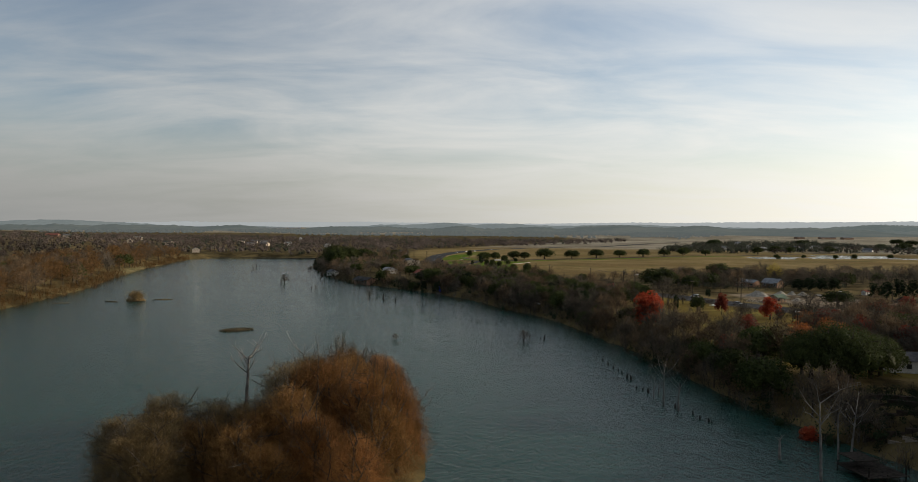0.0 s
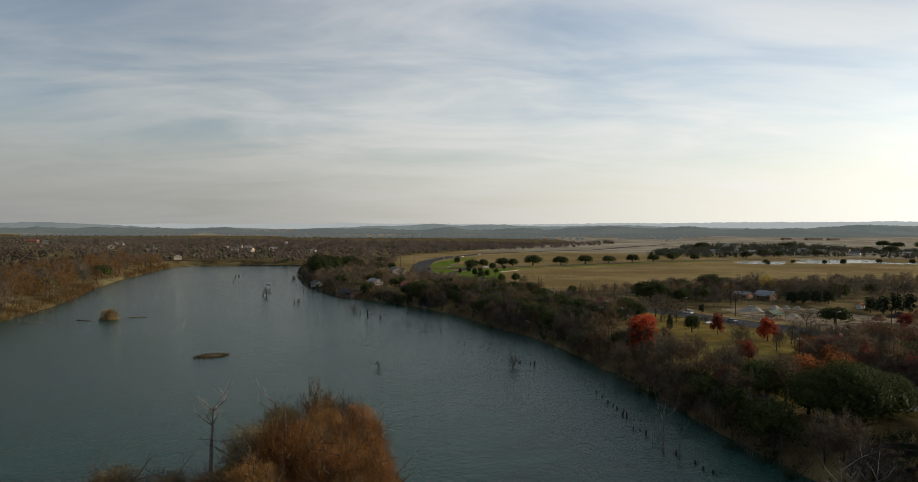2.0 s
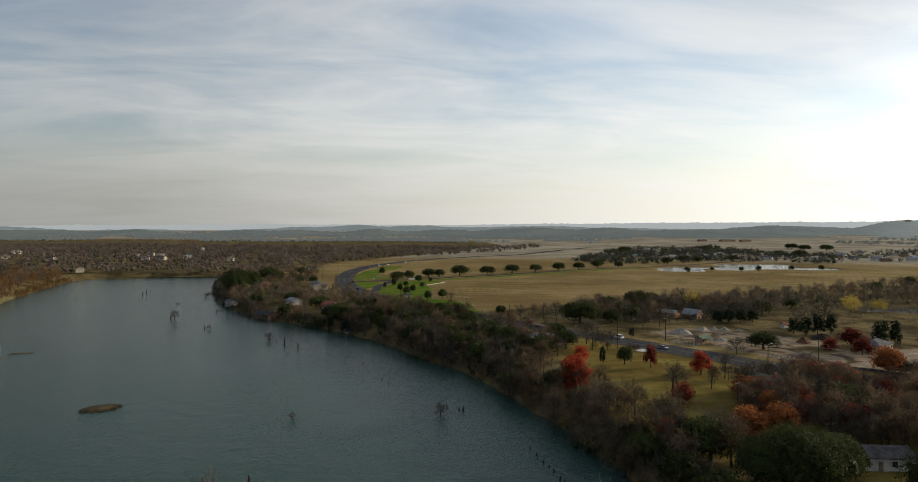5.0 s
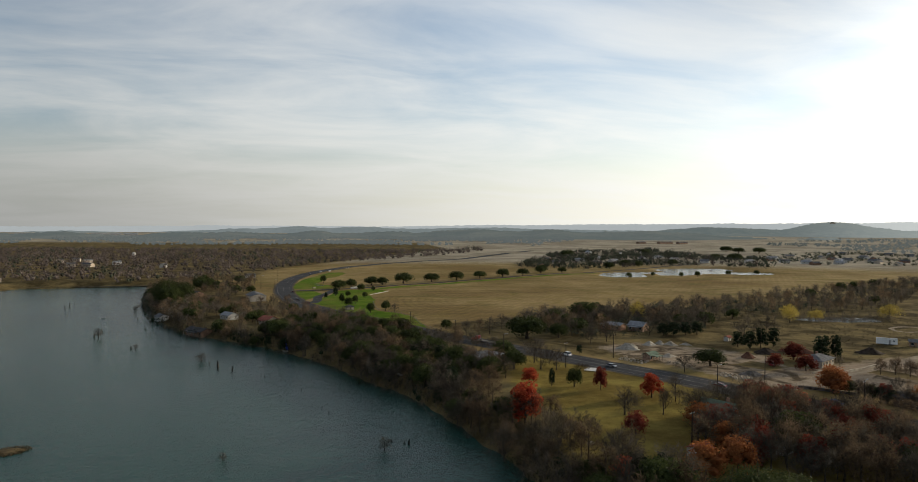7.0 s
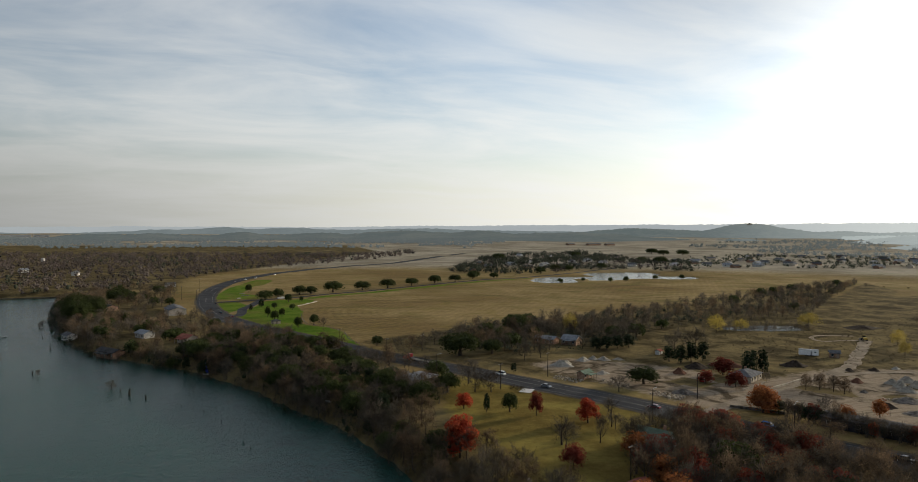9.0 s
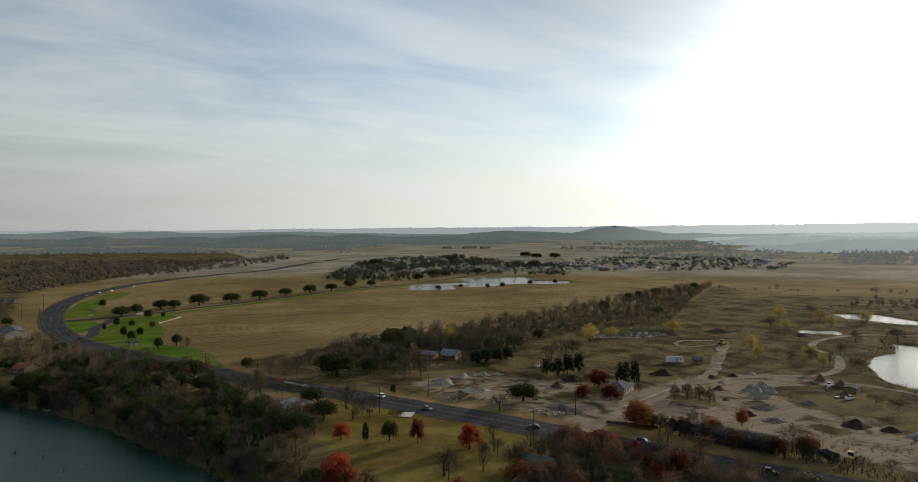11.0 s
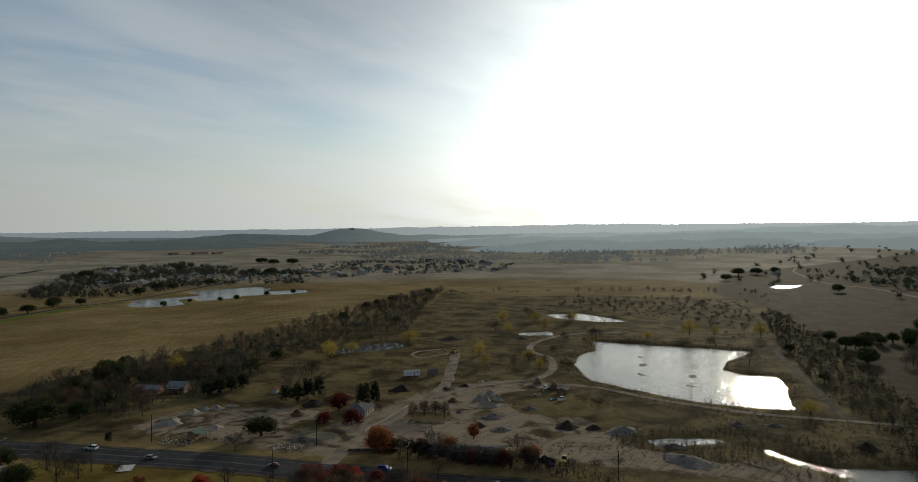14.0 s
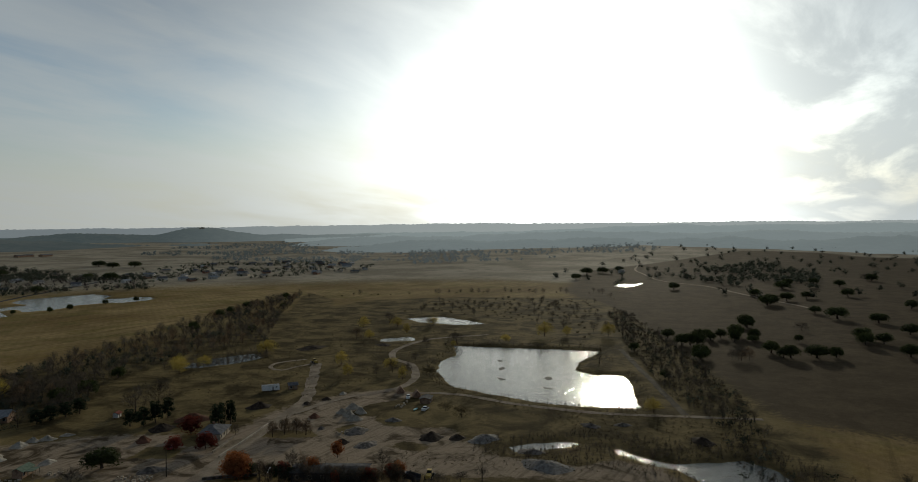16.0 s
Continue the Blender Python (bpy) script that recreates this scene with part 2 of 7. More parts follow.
HIGHWAY = [(206, 150), (190, 178), (172, 210), (160, 235), (146, 267), (133, 292), (119, 316), (104, 342), (86, 372), (66, 405), (45, 450), (26, 488), (9, 523),
           (-5, 560), (-16, 609), (-24, 675), (-25, 763), (-15, 856), (6, 940), (45, 1030), (108, 1125), (184, 1205), (265, 1275), (382, 1445), (520, 1640)]
AVENUE = [(-20, 672), (8, 680), (40, 692), (84, 720), (155, 765), (278, 850), (360, 884), (441, 934), (560, 1020), (700, 1120)]
LAWN_A = [(-17, 700), (-17, 744), (-7, 820), (8, 877), (22, 923), (38, 930), (41, 905), (28, 846), (17, 832), (5, 748), (21, 725), (21, 693), (-2, 696)]
WOOD_EDGE = [(70, 440), (130, 470), (240, 505), (330, 455), (270, 330), (205, 288), (150, 300), (96, 372)]
HEDGE_LAND = [(686, 272), (510, 203), (369, 141), (336, 117), (266, 93), (240, 60), (280, 40), (277, 79), (369, 104), (472, 147), (608, 212), (718, 267)]
LAWN_C = [(-14, 671), (2, 674), (12, 638), (-2, 600), (-5, 592), (-11, 626)]
LAWN_D = [(60, 694), (84, 711), (155, 756), (278, 841), (358, 874), (362, 866), (284, 832), (160, 746), (90, 702), (66, 686)]
FIELD_EDGE = [(-162, 2260), (172, 1956), (160, 1741), (46, 1737), (-129, 2070)]
LAWN_B = [(2, 574), (6, 601), (17, 636), (23, 671), (41, 682), (60, 686), (67, 669), (59, 644), (48, 630), (50, 585), (42, 529), (47, 515), (58, 502), (65, 482), (66, 438), (67, 409), (61, 409), (54, 432), (42, 456), (28, 482), (24, 499), (15, 519), (9, 547)]
YARD = [(136, 350), (160, 358), (186, 340), (205, 312), (212, 290), (240, 296), (262, 300), (300, 290), (318, 276), (310, 256), (285, 235), (262, 205), (244, 178),
        (262, 160), (262, 120), (248, 112), (232, 150), (216, 190), (205, 222), (196, 246), (172, 256), (165, 262), (150, 305), (140, 325)]
MOWN = [(66, 205), (80, 330), (98, 335), (120, 300), (150, 245), (165, 210), (150, 170), (110, 150), (80, 165)]
THICKET = [(150, 400), (190, 395), (240, 400), (300, 470), (290, 410), (330, 395), (380, 430), (470, 470), (560, 520), (660, 600), (720, 690), (670, 660), (560, 575),
           (430, 530), (330, 510), (240, 470), (190, 440), (150, 430)]
ROUGH = [(214, 300), (262, 330), (225, 360), (230, 400), (300, 440), (420, 500), (560, 560), (680, 560), (760, 480), (820, 330), (690, 250), (520, 170), (380, 100), (300, 60), (240, 60), (226, 110), (215, 160), (206, 200), (225, 250)]
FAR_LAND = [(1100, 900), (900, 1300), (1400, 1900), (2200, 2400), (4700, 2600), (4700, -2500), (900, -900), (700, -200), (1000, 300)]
PASTURE = [(345, 100), (420, 145), (520, 200), (640, 250), (760, 320), (900, 400), (1300, 500), (2200, 300), (1800, -400), (600, -300), (330, -100)]


YARD_GRASS = [[(262, 266), (285, 268), (314, 250), (303, 216), (281, 205), (264, 222), (258, 240), (268, 252)], [(218, 279), (228, 280), (238, 262), (231, 255), (223, 266)], [(241, 256), (254, 255), (251, 241), (240, 243)],
              [(236, 224), (245, 219), (244, 206), (234, 208)], [(246, 176), (262, 170), (262, 140), (248, 146)], [(196, 300), (210, 306), (214, 294), (200, 288)], [(176, 300), (190, 306), (196, 292), (184, 286)],
              [(262, 250), (272, 246), (268, 232), (258, 234)], [(250, 292), (262, 296), (270, 288), (256, 284)]]


def distance(px, py, outline):
    """Signed distance to a closed outline, less than nought inside."""
    px, py = np.asarray(px, float), np.asarray(py, float)
    best, inside = np.full(px.shape, 1e12), np.zeros(px.shape, bool)
    for (ax, ay), (bx, by) in zip(outline, outline[1:] + outline[:1]):
        ex, ey = bx - ax, by - ay
        k = np.clip(((px - ax) * ex + (py - ay) * ey) / (ex * ex + ey * ey), 0, 1)
        best = np.minimum(best, (px - ax - k * ex) ** 2 + (py - ay - k * ey) ** 2)
        if ey:
            inside ^= ((ay > py) != (by > py)) & (px < ex * (py - ay) / ey + ax)
    return np.sqrt(best) * np.where(inside, -1, 1)


def wobble(px, py, size, seed=0.0):
    """Smooth unevenness between -1 and 1."""
    px, py = np.asarray(px, float) / size, np.asarray(py, float) / size
    return (np.sin(px * 1.3 + seed) * np.cos(py * 1.7 - seed) + np.sin(px * 2.9 + py * 1.1 + 2 * seed) * 0.6 + np.cos(py * 3.7 - px * 2.3 + seed) * 0.45) / 2.05


PONDS = [(POND_A, 3.9), (POND_B, 3.6), (POND_C, 3.9), (POND_D, 4.1), (POND_E, 4.2), (POND_F, 4.2), (CREEK, 3.9), (CREEK_B, 3.9)]


def height(px, py):
    """The lie of the land."""
    px, py = np.asarray(px, float), np.asarray(py, float)
    away = np.hypot(px, py)
    z = 5.0 + 0.35 * wobble(px, py, 40)
    z = z + np.clip((-px - 330) / 400, 0, 1) * np.clip((1400 - py) / 300, 0, 1) * 16
    z = z + np.clip((away - 1300) / 3000, 0, 1) ** 1.3 * 24 + np.clip((away - 1200) / 800, 0, 1) * 2 * wobble(px, py, 420, 1.0)
    z = z + 18 * np.exp(-(((px - 2300) / 500) ** 2 + ((py - 700) / 600) ** 2))
    shore = distance(px, py, RIVER) + 1.5 * wobble(px, py, 9)
    z = np.where(shore < 0, np.maximum(shore * 0.3, -3.0), np.minimum(z, 0.25 + np.maximum(shore, 0) * np.where(px < -150, 0.22, 0.42)))
    isle = distance(px, py, ISLAND) + wobble(px, py, 6)
    z = np.maximum(z, np.clip(-isle * 0.25, -3, 1.2))
    for outline, level in PONDS:
        edge = distance(px, py, outline) + 1.4 * wobble(px, py, 7)
        z = np.where(edge < 14, np.minimum(z, level + np.maximum(edge, -6) * 0.22), z)
    return z


def high(x, y):
    return float(height(np.array([x]), np.array([y]))[0])


# ---- ground ----
def lines(lo, a, b, hi, step, grow=1.12):
    """Grid lines: even between a and b, ever wider out to lo and hi."""
    mid = list(np.arange(a, b + 0.1, step))
    d, v = step, mid[-1]
    while v < hi:
        d *= grow
        v = min(v + d, hi)
        mid.append(v)
    d, v, left = step, mid[0], []
    while v > lo:
        d *= grow
        v = max(v - d, lo)
        left.append(v)
    return np.array(left[::-1] + mid)


def sheet_mesh(name, gx, gy, gz, mat):
    me = bpy.data.meshes.new(name)
    ny, nx = gx.shape
    verts = np.stack([gx, gy, gz], -1).reshape(-1, 3)
    k = np.arange(ny * nx).reshape(ny, nx)
    faces = np.stack([k[:-1, :-1], k[:-1, 1:], k[1:, 1:], k[1:, :-1]], -1).reshape(-1, 4)
    me.from_pydata(verts.tolist(), [], faces.tolist())
    me.materials.append(mat)
    me.shade_smooth()
    return me


def ground_material():
    m = bpy.data.materials.new("land")
    m.use_nodes = True
    n = Nodes(m.node_tree)
    at = n.add("ShaderNodeTexCoord").outputs["Object"]
    first = n.add("ShaderNodeAttribute", attribute_name="cover_a").outputs
    a = n.add("ShaderNodeSeparateColor", {0: first["Color"]}).outputs
    b = n.add("ShaderNodeSeparateColor", {0: n.add("ShaderNodeAttribute", attribute_name="cover_b").outputs["Color"]}).outputs
    big, mid, small, tiny = n.noise(at, 1 / 130.0, 5.0), n.noise(at, 1 / 22.0, 6.0, 0.65, 0.6), n.noise(at, 1 / 3.0, 6.0, 0.7), n.noise(at, 1 / 0.5, 3.0)
    ragged = n.math("MULTIPLY", n.math("SUBTRACT", small, 0.5), 0.9)

    def region(mask, soft=0.16):
        return n.span(n.math("ADD", mask, ragged), 0.5 - soft, 0.5 + soft)

    rows_at = n.add("ShaderNodeMapping", {"Vector": at, "Rotation": (0, 0, radians(35))}).outputs[0]
    rows = n.add("ShaderNodeTexWave", {"Vector": rows_at, "Scale": 0.05, "Distortion": 2.5, "Detail": 2.0, "Detail Scale": 0.6}).outputs["Fac"]
    ring_at = n.add("ShaderNodeMapping", {"Vector": at, "Location": (-215.0, -560.0, 0.0)}).outputs[0]
    rings = n.add("ShaderNodeTexWave", {"Vector": ring_at, "Scale": 0.055, "Distortion": 5.0, "Detail": 2.0, "Detail Scale": 0.15}, wave_type="RINGS", rings_direction="Z").outputs["Fac"]
    field = n.mix(n.span(big, 0.35, 0.65), rgb(0.190, 0.130, 0.056), rgb(0.310, 0.226, 0.104))
    field = n.mix(n.math("MULTIPLY", n.span(mid, 0.45, 0.7), 0.55), field, rgb(0.200, 0.150, 0.042))
    long_at = n.add("ShaderNodeMapping", {"Vector": at, "Rotation": (0, 0, radians(-28)), "Scale": (1 / 110.0, 1 / 7.0, 1.0)}).outputs[0]
    field = n.mix(n.math("MULTIPLY", n.span(n.noise(long_at, 1.0, 5.0, 0.6, 0.8), 0.45, 0.68), 0.5), field, rgb(0.098, 0.072, 0.030))
    field = n.mix(n.math("MULTIPLY", n.span(n.noise(at, 1 / 60.0, 4.0, 0.6, 1.5), 0.5, 0.66), 0.45), field, rgb(0.120, 0.112, 0.034))
    field = n.mix(n.math("MULTIPLY", rows, 0.12), field, rgb(0.075, 0.052, 0.027))
    field = n.mix(n.math("MULTIPLY", n.math("MULTIPLY", rings, n.math("MULTIPLY", n.span(n.vec("LENGTH", ring_at), 75.0, 115.0), n.span(n.vec("LENGTH", ring_at), 165.0, 230.0, 0.24, 0.0))), n.span(mid, 0.3, 0.6)), field, rgb(0.085, 0.062, 0.028))
    lawn = n.mix(n.span(mid, 0.35, 0.65), rgb(0.064, 0.118, 0.012), rgb(0.120, 0.165, 0.022))
    lawn = n.mix(n.math("MULTIPLY", n.span(n.noise(at, 1 / 55.0, 3.0), 0.47, 0.62), 0.75), lawn, rgb(0.160, 0.140, 0.036))
    yard = n.mix(n.span(n.noise(at, 1 / 15.0, 7.0, 0.62, 1.2), 0.35, 0.53), rgb(0.075, 0.056, 0.034), rgb(0.300, 0.235, 0.165))
    yard = n.mix(n.math("MULTIPLY", n.span(small, 0.5, 0.75), 0.5), yard, rgb(0.040, 0.031, 0.019))
    wheel_at = n.add("ShaderNodeMapping", {"Vector": at, "Rotation": (0, 0, radians(62)), "Scale": (1 / 26.0, 1 / 1.6, 1.0)}).outputs[0]
    yard = n.mix(n.math("MULTIPLY", n.span(n.noise(wheel_at, 1.0, 4.0, 0.6, 1.0), 0.48, 0.66), 0.5), yard, rgb(0.105, 0.078, 0.050))
    floor = n.mix(n.span(mid, 0.35, 0.65), rgb(0.052, 0.040, 0.019), rgb(0.175, 0.132, 0.060))
    mown = n.mix(n.span(mid, 0.35, 0.7), rgb(0.130, 0.092, 0.026), rgb(0.220, 0.172, 0.046))
    past = n.mix(n.span(mid, 0.35, 0.65), rgb(0.062, 0.047, 0.028), rgb(0.088, 0.066, 0.040))
    sand = n.mix(n.span(mid, 0.35, 0.65), rgb(0.12, 0.105, 0.05), rgb(0.21, 0.175, 0.09))
    # dry straw, paled so that the haze of distance lies in its colour
    hazy_straw = n.mix(n.span(big, 0.38, 0.62), rgb(0.225, 0.192, 0.138), rgb(0.345, 0.302, 0.226))
    hazy_straw = n.mix(n.math("MULTIPLY", n.span(mid, 0.5, 0.66), 0.6), hazy_straw, rgb(0.15, 0.135, 0.092))
    hue = n.mix(region(first["Alpha"]), field, hazy_straw)
    hue = n.mix(region(b[1]), hue, past)
    hue = n.mix(region(a[0]), hue, floor)
    hue = n.mix(region(b[0]), hue, mown)
    hue = n.mix(region(a[2]), hue, yard)
    hue = n.mix(region(b[2]), hue, sand)
    hue = n.mix(region(a[1], 0.08), hue, lawn)
    hue = n.mix(1.0, hue, n.math("MULTIPLY", n.span(small, 0.25, 0.75, 0.72, 1.22, False), n.span(tiny, 0.25, 0.75, 0.85, 1.12, False)), "MULTIPLY")
    relief = n.add("ShaderNodeBump", {"Height": n.math("ADD", small, n.math("MULTIPLY", tiny, 0.2)), "Strength": 0.6, "Distance": 0.5}).outputs[0]
    s = n.add("ShaderNodeBsdfPrincipled", {"Base Color": hue, "Roughness": 0.9, "Specular IOR Level": 0.006, "Normal": relief})
    n.tree.links.new(s.outputs[0], n.add("ShaderNodeOutputMaterial").inputs[0])
    return m


gx, gy = np.meshgrid(lines(-4800, -340, 700, 4800, 4.0), lines(-4800, 40, 900, 4800, 4.0))
gz = height(gx, gy)
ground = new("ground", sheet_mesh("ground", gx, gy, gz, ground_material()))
tagged(ground, "rolling dry farmland with tan fields, green lawns and pale dirt", "ground", kind="structure")


def soft_mask(outline, edge=6.0):
    return np.clip(0.5 - distance(gx, gy, outline) / (2 * edge), 0, 1)


HOME_LAND = [(30, 430), (-40, 429), (-100, 530), (-150, 740), (-120, 800), (-66, 780), (-46, 660), (-30, 590), (-12, 540), (14, 490)]
right_bank = np.clip(0.5 - (distance(gx, gy, RIVER) - 34) / 20, 0, 1) * (gx > -140)
left_woods = (gx < -150) * (gy < 830) * 1.0
far_woods = np.clip((gy - 800) / 40, 0, 1) * np.clip((-30 - gx + 0.5 * np.clip(gy - 1000, 0, 800)) / 60, 0, 1) * (gy < 2400)
wood = np.maximum.reduce([right_bank, left_woods, far_woods, soft_mask(HOME_LAND, 14), soft_mask(THICKET, 10), soft_mask(WOOD_EDGE, 12), soft_mask(HEDGE_LAND, 8), 0.85 * soft_mask(ROUGH, 12)])
shore = distance(gx, gy, RIVER)
sand = np.clip(1 - np.abs(shore - 5) / 9, 0, 1) * (gx < -150) * np.exp(-((gy - 560) / 70.0) ** 2)
# alpha of cover_a: haze-paled straw on far land, growing with distance
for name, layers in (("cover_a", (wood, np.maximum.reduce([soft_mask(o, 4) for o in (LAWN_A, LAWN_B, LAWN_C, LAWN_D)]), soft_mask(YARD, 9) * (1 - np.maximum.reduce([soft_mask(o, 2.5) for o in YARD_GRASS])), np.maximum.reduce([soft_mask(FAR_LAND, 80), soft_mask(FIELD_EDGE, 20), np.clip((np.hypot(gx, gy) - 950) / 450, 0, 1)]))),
                     ("cover_b", (soft_mask(MOWN, 8), soft_mask(PASTURE, 30), sand))):
    layer = ground.data.attributes.new(name, "FLOAT_COLOR", "POINT")
    values = np.ones((gx.size, 4))
    for c, v in enumerate(layers):
        values[:, c] = v.ravel()
    layer.data.foreach_set("color", values.ravel())


def flat_water(name, x0, y0, x1, y1, z, mat, label):
    xs, ys = np.meshgrid(np.linspace(x0, x1, 12), np.linspace(y0, y1, 12))
    ob = new(name, sheet_mesh(name, xs, ys, np.full(xs.shape, float(z)), mat))
    return tagged(ob, label, "water", kind="structure")


flat_water("water_river", -330, -260, 118, 812, 0.0, M["river"], "dark teal river with fine wind ripples")
flat_water("water_pond_1", 336, 788, 600, 972, 3.9, M["pond"], "pale still pond reflecting the bright sky")
flat_water("water_pond_2", 318, 140, 492, 322, 3.6, M["pond"], "bright quarry pond with floating weed mats")
flat_water("water_pond_3", 540, 340, 600, 438, 3.9, M["pond"], "narrow shining pond beyond the quarry track")
flat_water("water_pond_4", 440, 350, 480, 386, 4.1, M["pond"], "small shining puddle beside the track")
flat_water("water_pond_5", 296, 402, 364, 440, 4.2, M["pond"], "marsh pool half hidden by bare brush")
flat_water("water_pond_6", 995, 325, 1075, 375, 4.2, M["pond"], "far stock pond shining in the pasture")
flat_water("water_creek", 246, 70, 292, 188, 3.9, M["pond"], "rippled creek with sun glint beside the quarry")


# ---- roads ----
def smooth_line(points, step=4.0):
    """An even curve through the points."""
    p = [Vector((*q, 0)) for q in points]
    p = [2 * p[0] - p[1]] + p + [2 * p[-1] - p[-2]]
    out = []
    for a, b, c, d in zip(p, p[1:], p[2:], p[3:]):
        k = max(2, int((c - b).length / step))
        for i in range(k):
            t = i / k
            out.append(0.5 * (2 * b + (c - a) * t + (2 * a - 5 * b + 4 * c - d) * t * t + (3 * b - a - 3 * c + d) * t ** 3))
    return out + [p[-2]]


def ribbon(points, width, lift, offset=0.0, step=4.0, ragged=0.0, dash=None):
    """Vertices and faces of a strip draped on the land."""
    line = smooth_line(points, step)
    flat_at, faces = [], []
    for i, q in enumerate(line):
        ahead = (line[min(i + 1, len(line) - 1)] - line[max(i - 1, 0)]).normalized()
        side = Vector((ahead.y, -ahead.x, 0))
        for s in (-0.5, -0.17, 0.17, 0.5):
            v = q + side * (offset + s * (width + ragged * noise.noise(q * 0.15 + Vector((s * 5, 0, 3)))))
            flat_at.append((v.x, v.y))
    for i in range(len(line) - 1):
        if dash and (i // dash) % 3:
            continue
        for s in range(3):
            k = 4 * i + s
            faces.append((k, k + 1, k + 5, k + 4))
    at = np.array(flat_at)
    z = height(at[:, 0], at[:, 1]).reshape(-1, 4)
    z = np.repeat(z.max(1, keepdims=True), 4, 1) + lift
    return np.column_stack([at, z.ravel()]).tolist(), faces


def strip(name, label, category, mat, points, width, lift, parent=None, kind="structure", **more):
    me = bpy.data.meshes.new(name)
    verts, faces = ribbon(points, width, lift, **more)
    me.from_pydata(verts, [], faces)
    me.materials.append(mat)
    ob = new(name, me)
    if parent:
        ob.parent = parent
        return ob
    return tagged(ob, label, category, kind=kind)


highway = strip("road", "grey asphalt highway with wide shoulders and faded markings", "road", M["asphalt"], HIGHWAY, 15.0, 0.16)
for off, dash in ((-5.4, None), (5.4, None), (-0.25, None), (0.25, None)):
    strip("road_marking", "", "", M["line"], HIGHWAY, 0.17, 0.19, parent=highway, offset=off, dash=dash)
strip("road_verge", "strip of worn pale gravel along the highway edge", "road", M["verge"], HIGHWAY, 18.5, 0.10, ragged=3.0)
strip("road_avenue", "narrow grey park avenue lined with oaks", "road", M["asphalt"], AVENUE, 7.0, 0.16)
strip("road_fork", "short asphalt spur joining the avenue to the highway", "road", M["asphalt"], [(2, 572), (5, 590), (6, 617), (11, 635), (17, 662), (22, 682)], 7.0, 0.17)
strip("dirt_track_entry", "pale dirt track into the quarry yard", "track", M["dirt"], [(160, 252), (175, 259), (195, 268), (227, 281), (257, 292), (279, 303), (308, 325), (330, 342), (351, 359)], 6.5, 0.14, ragged=3.5)
strip("dirt_track_loop", "pale dirt track curving round a grassy rise", "track", M["dirt"], [(253, 288), (285, 288), (304, 280), (323, 274), (349, 282), (377, 304), (388, 325), (419, 342), (466, 344), (506, 314)], 4.6, 0.15, ragged=2.4)
strip("dirt_track_spur", "short dirt spur behind the trailer", "track", M["dirt"], [(351, 359), (337, 362), (324, 363), (326, 374), (340, 382), (358, 374)], 2.8, 0.13, ragged=1.2)
strip("dirt_track_bank", "dirt track along the pond bank", "track", M["dirt"], [(310, 268), (322, 240), (318, 204), (320, 176), (325, 151), (336, 122), (345, 95)], 4.0, 0.15, ragged=2.4)
strip("dirt_track_field", "two-rut dirt track beside the pasture hedge", "track", M["verge"], [(490, 201), (450, 182), (407, 161), (370, 143), (337, 127)], 3.4, 0.14, ragged=1.6)
strip("dirt_track_slope", "pale ranch track climbing the far pasture", "track", M["dirt"], [(1620, 470), (1500, 452), (1363, 423), (1240, 372), (1121, 317), (1042, 233), (970, 190), (904, 150), (807, 86)], 4.5, 0.2, ragged=1.5)


# ---- backdrop hills ----
def ridge(name, label, mat, far, azimuths, tops, depth=260.0, base=-20.0, rough=6.0, seed=0):
    """A long hill on an arc round the place: crest heights at azimuths, spurs on its slope and treetops along its crest."""
    az = np.linspace(azimuths[0], azimuths[-1], 1300)
    rng = np.random.default_rng(seed)
    crest = np.convolve(np.pad(np.interp(az, azimuths, tops), 12, "edge"), np.hanning(25) / np.hanning(25).sum(), "valid")
    slow = np.convolve(rng.normal(0, 1, az.size), np.hanning(61), "same")
    crest = crest + rough * 0.55 * slow / slow.std()
    treetops = np.convolve(np.abs(rng.normal(0, 1, az.size)), np.ones(3) / 3, "same") * 3.0
    share = np.array((0.0, 0.22, 0.45, 0.66, 0.83, 0.94, 1.0, 0.0))
    back = np.array((1.0, 0.80, 0.60, 0.42, 0.26, 0.12, 0.0, -0.3))
    a = np.radians(az)
    xs, ys, zs = [], [], []
    for k, (s_, b_) in enumerate(zip(share, back)):
        spur = np.convolve(rng.normal(0, 1, az.size), np.hanning(41), "same")
        r = far - depth * b_ + (0 if k in (0, 7) else depth * 0.016 * spur / spur.std())
        xs.append(r * np.sin(a))
        ys.append(r * np.cos(a))
        zs.append(base + s_ * (crest - base) + (treetops if k == 6 else 0))
    ob = new(name, sheet_mesh(name, np.array(xs), np.array(ys), np.array(zs), mat))
    return tagged(ob, label, "hill", kind="structure")


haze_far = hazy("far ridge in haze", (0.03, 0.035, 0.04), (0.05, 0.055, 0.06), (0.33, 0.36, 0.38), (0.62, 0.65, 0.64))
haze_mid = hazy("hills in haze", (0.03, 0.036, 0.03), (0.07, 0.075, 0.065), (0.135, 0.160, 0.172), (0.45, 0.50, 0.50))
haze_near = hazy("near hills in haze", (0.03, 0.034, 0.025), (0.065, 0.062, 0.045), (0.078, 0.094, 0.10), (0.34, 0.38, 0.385))
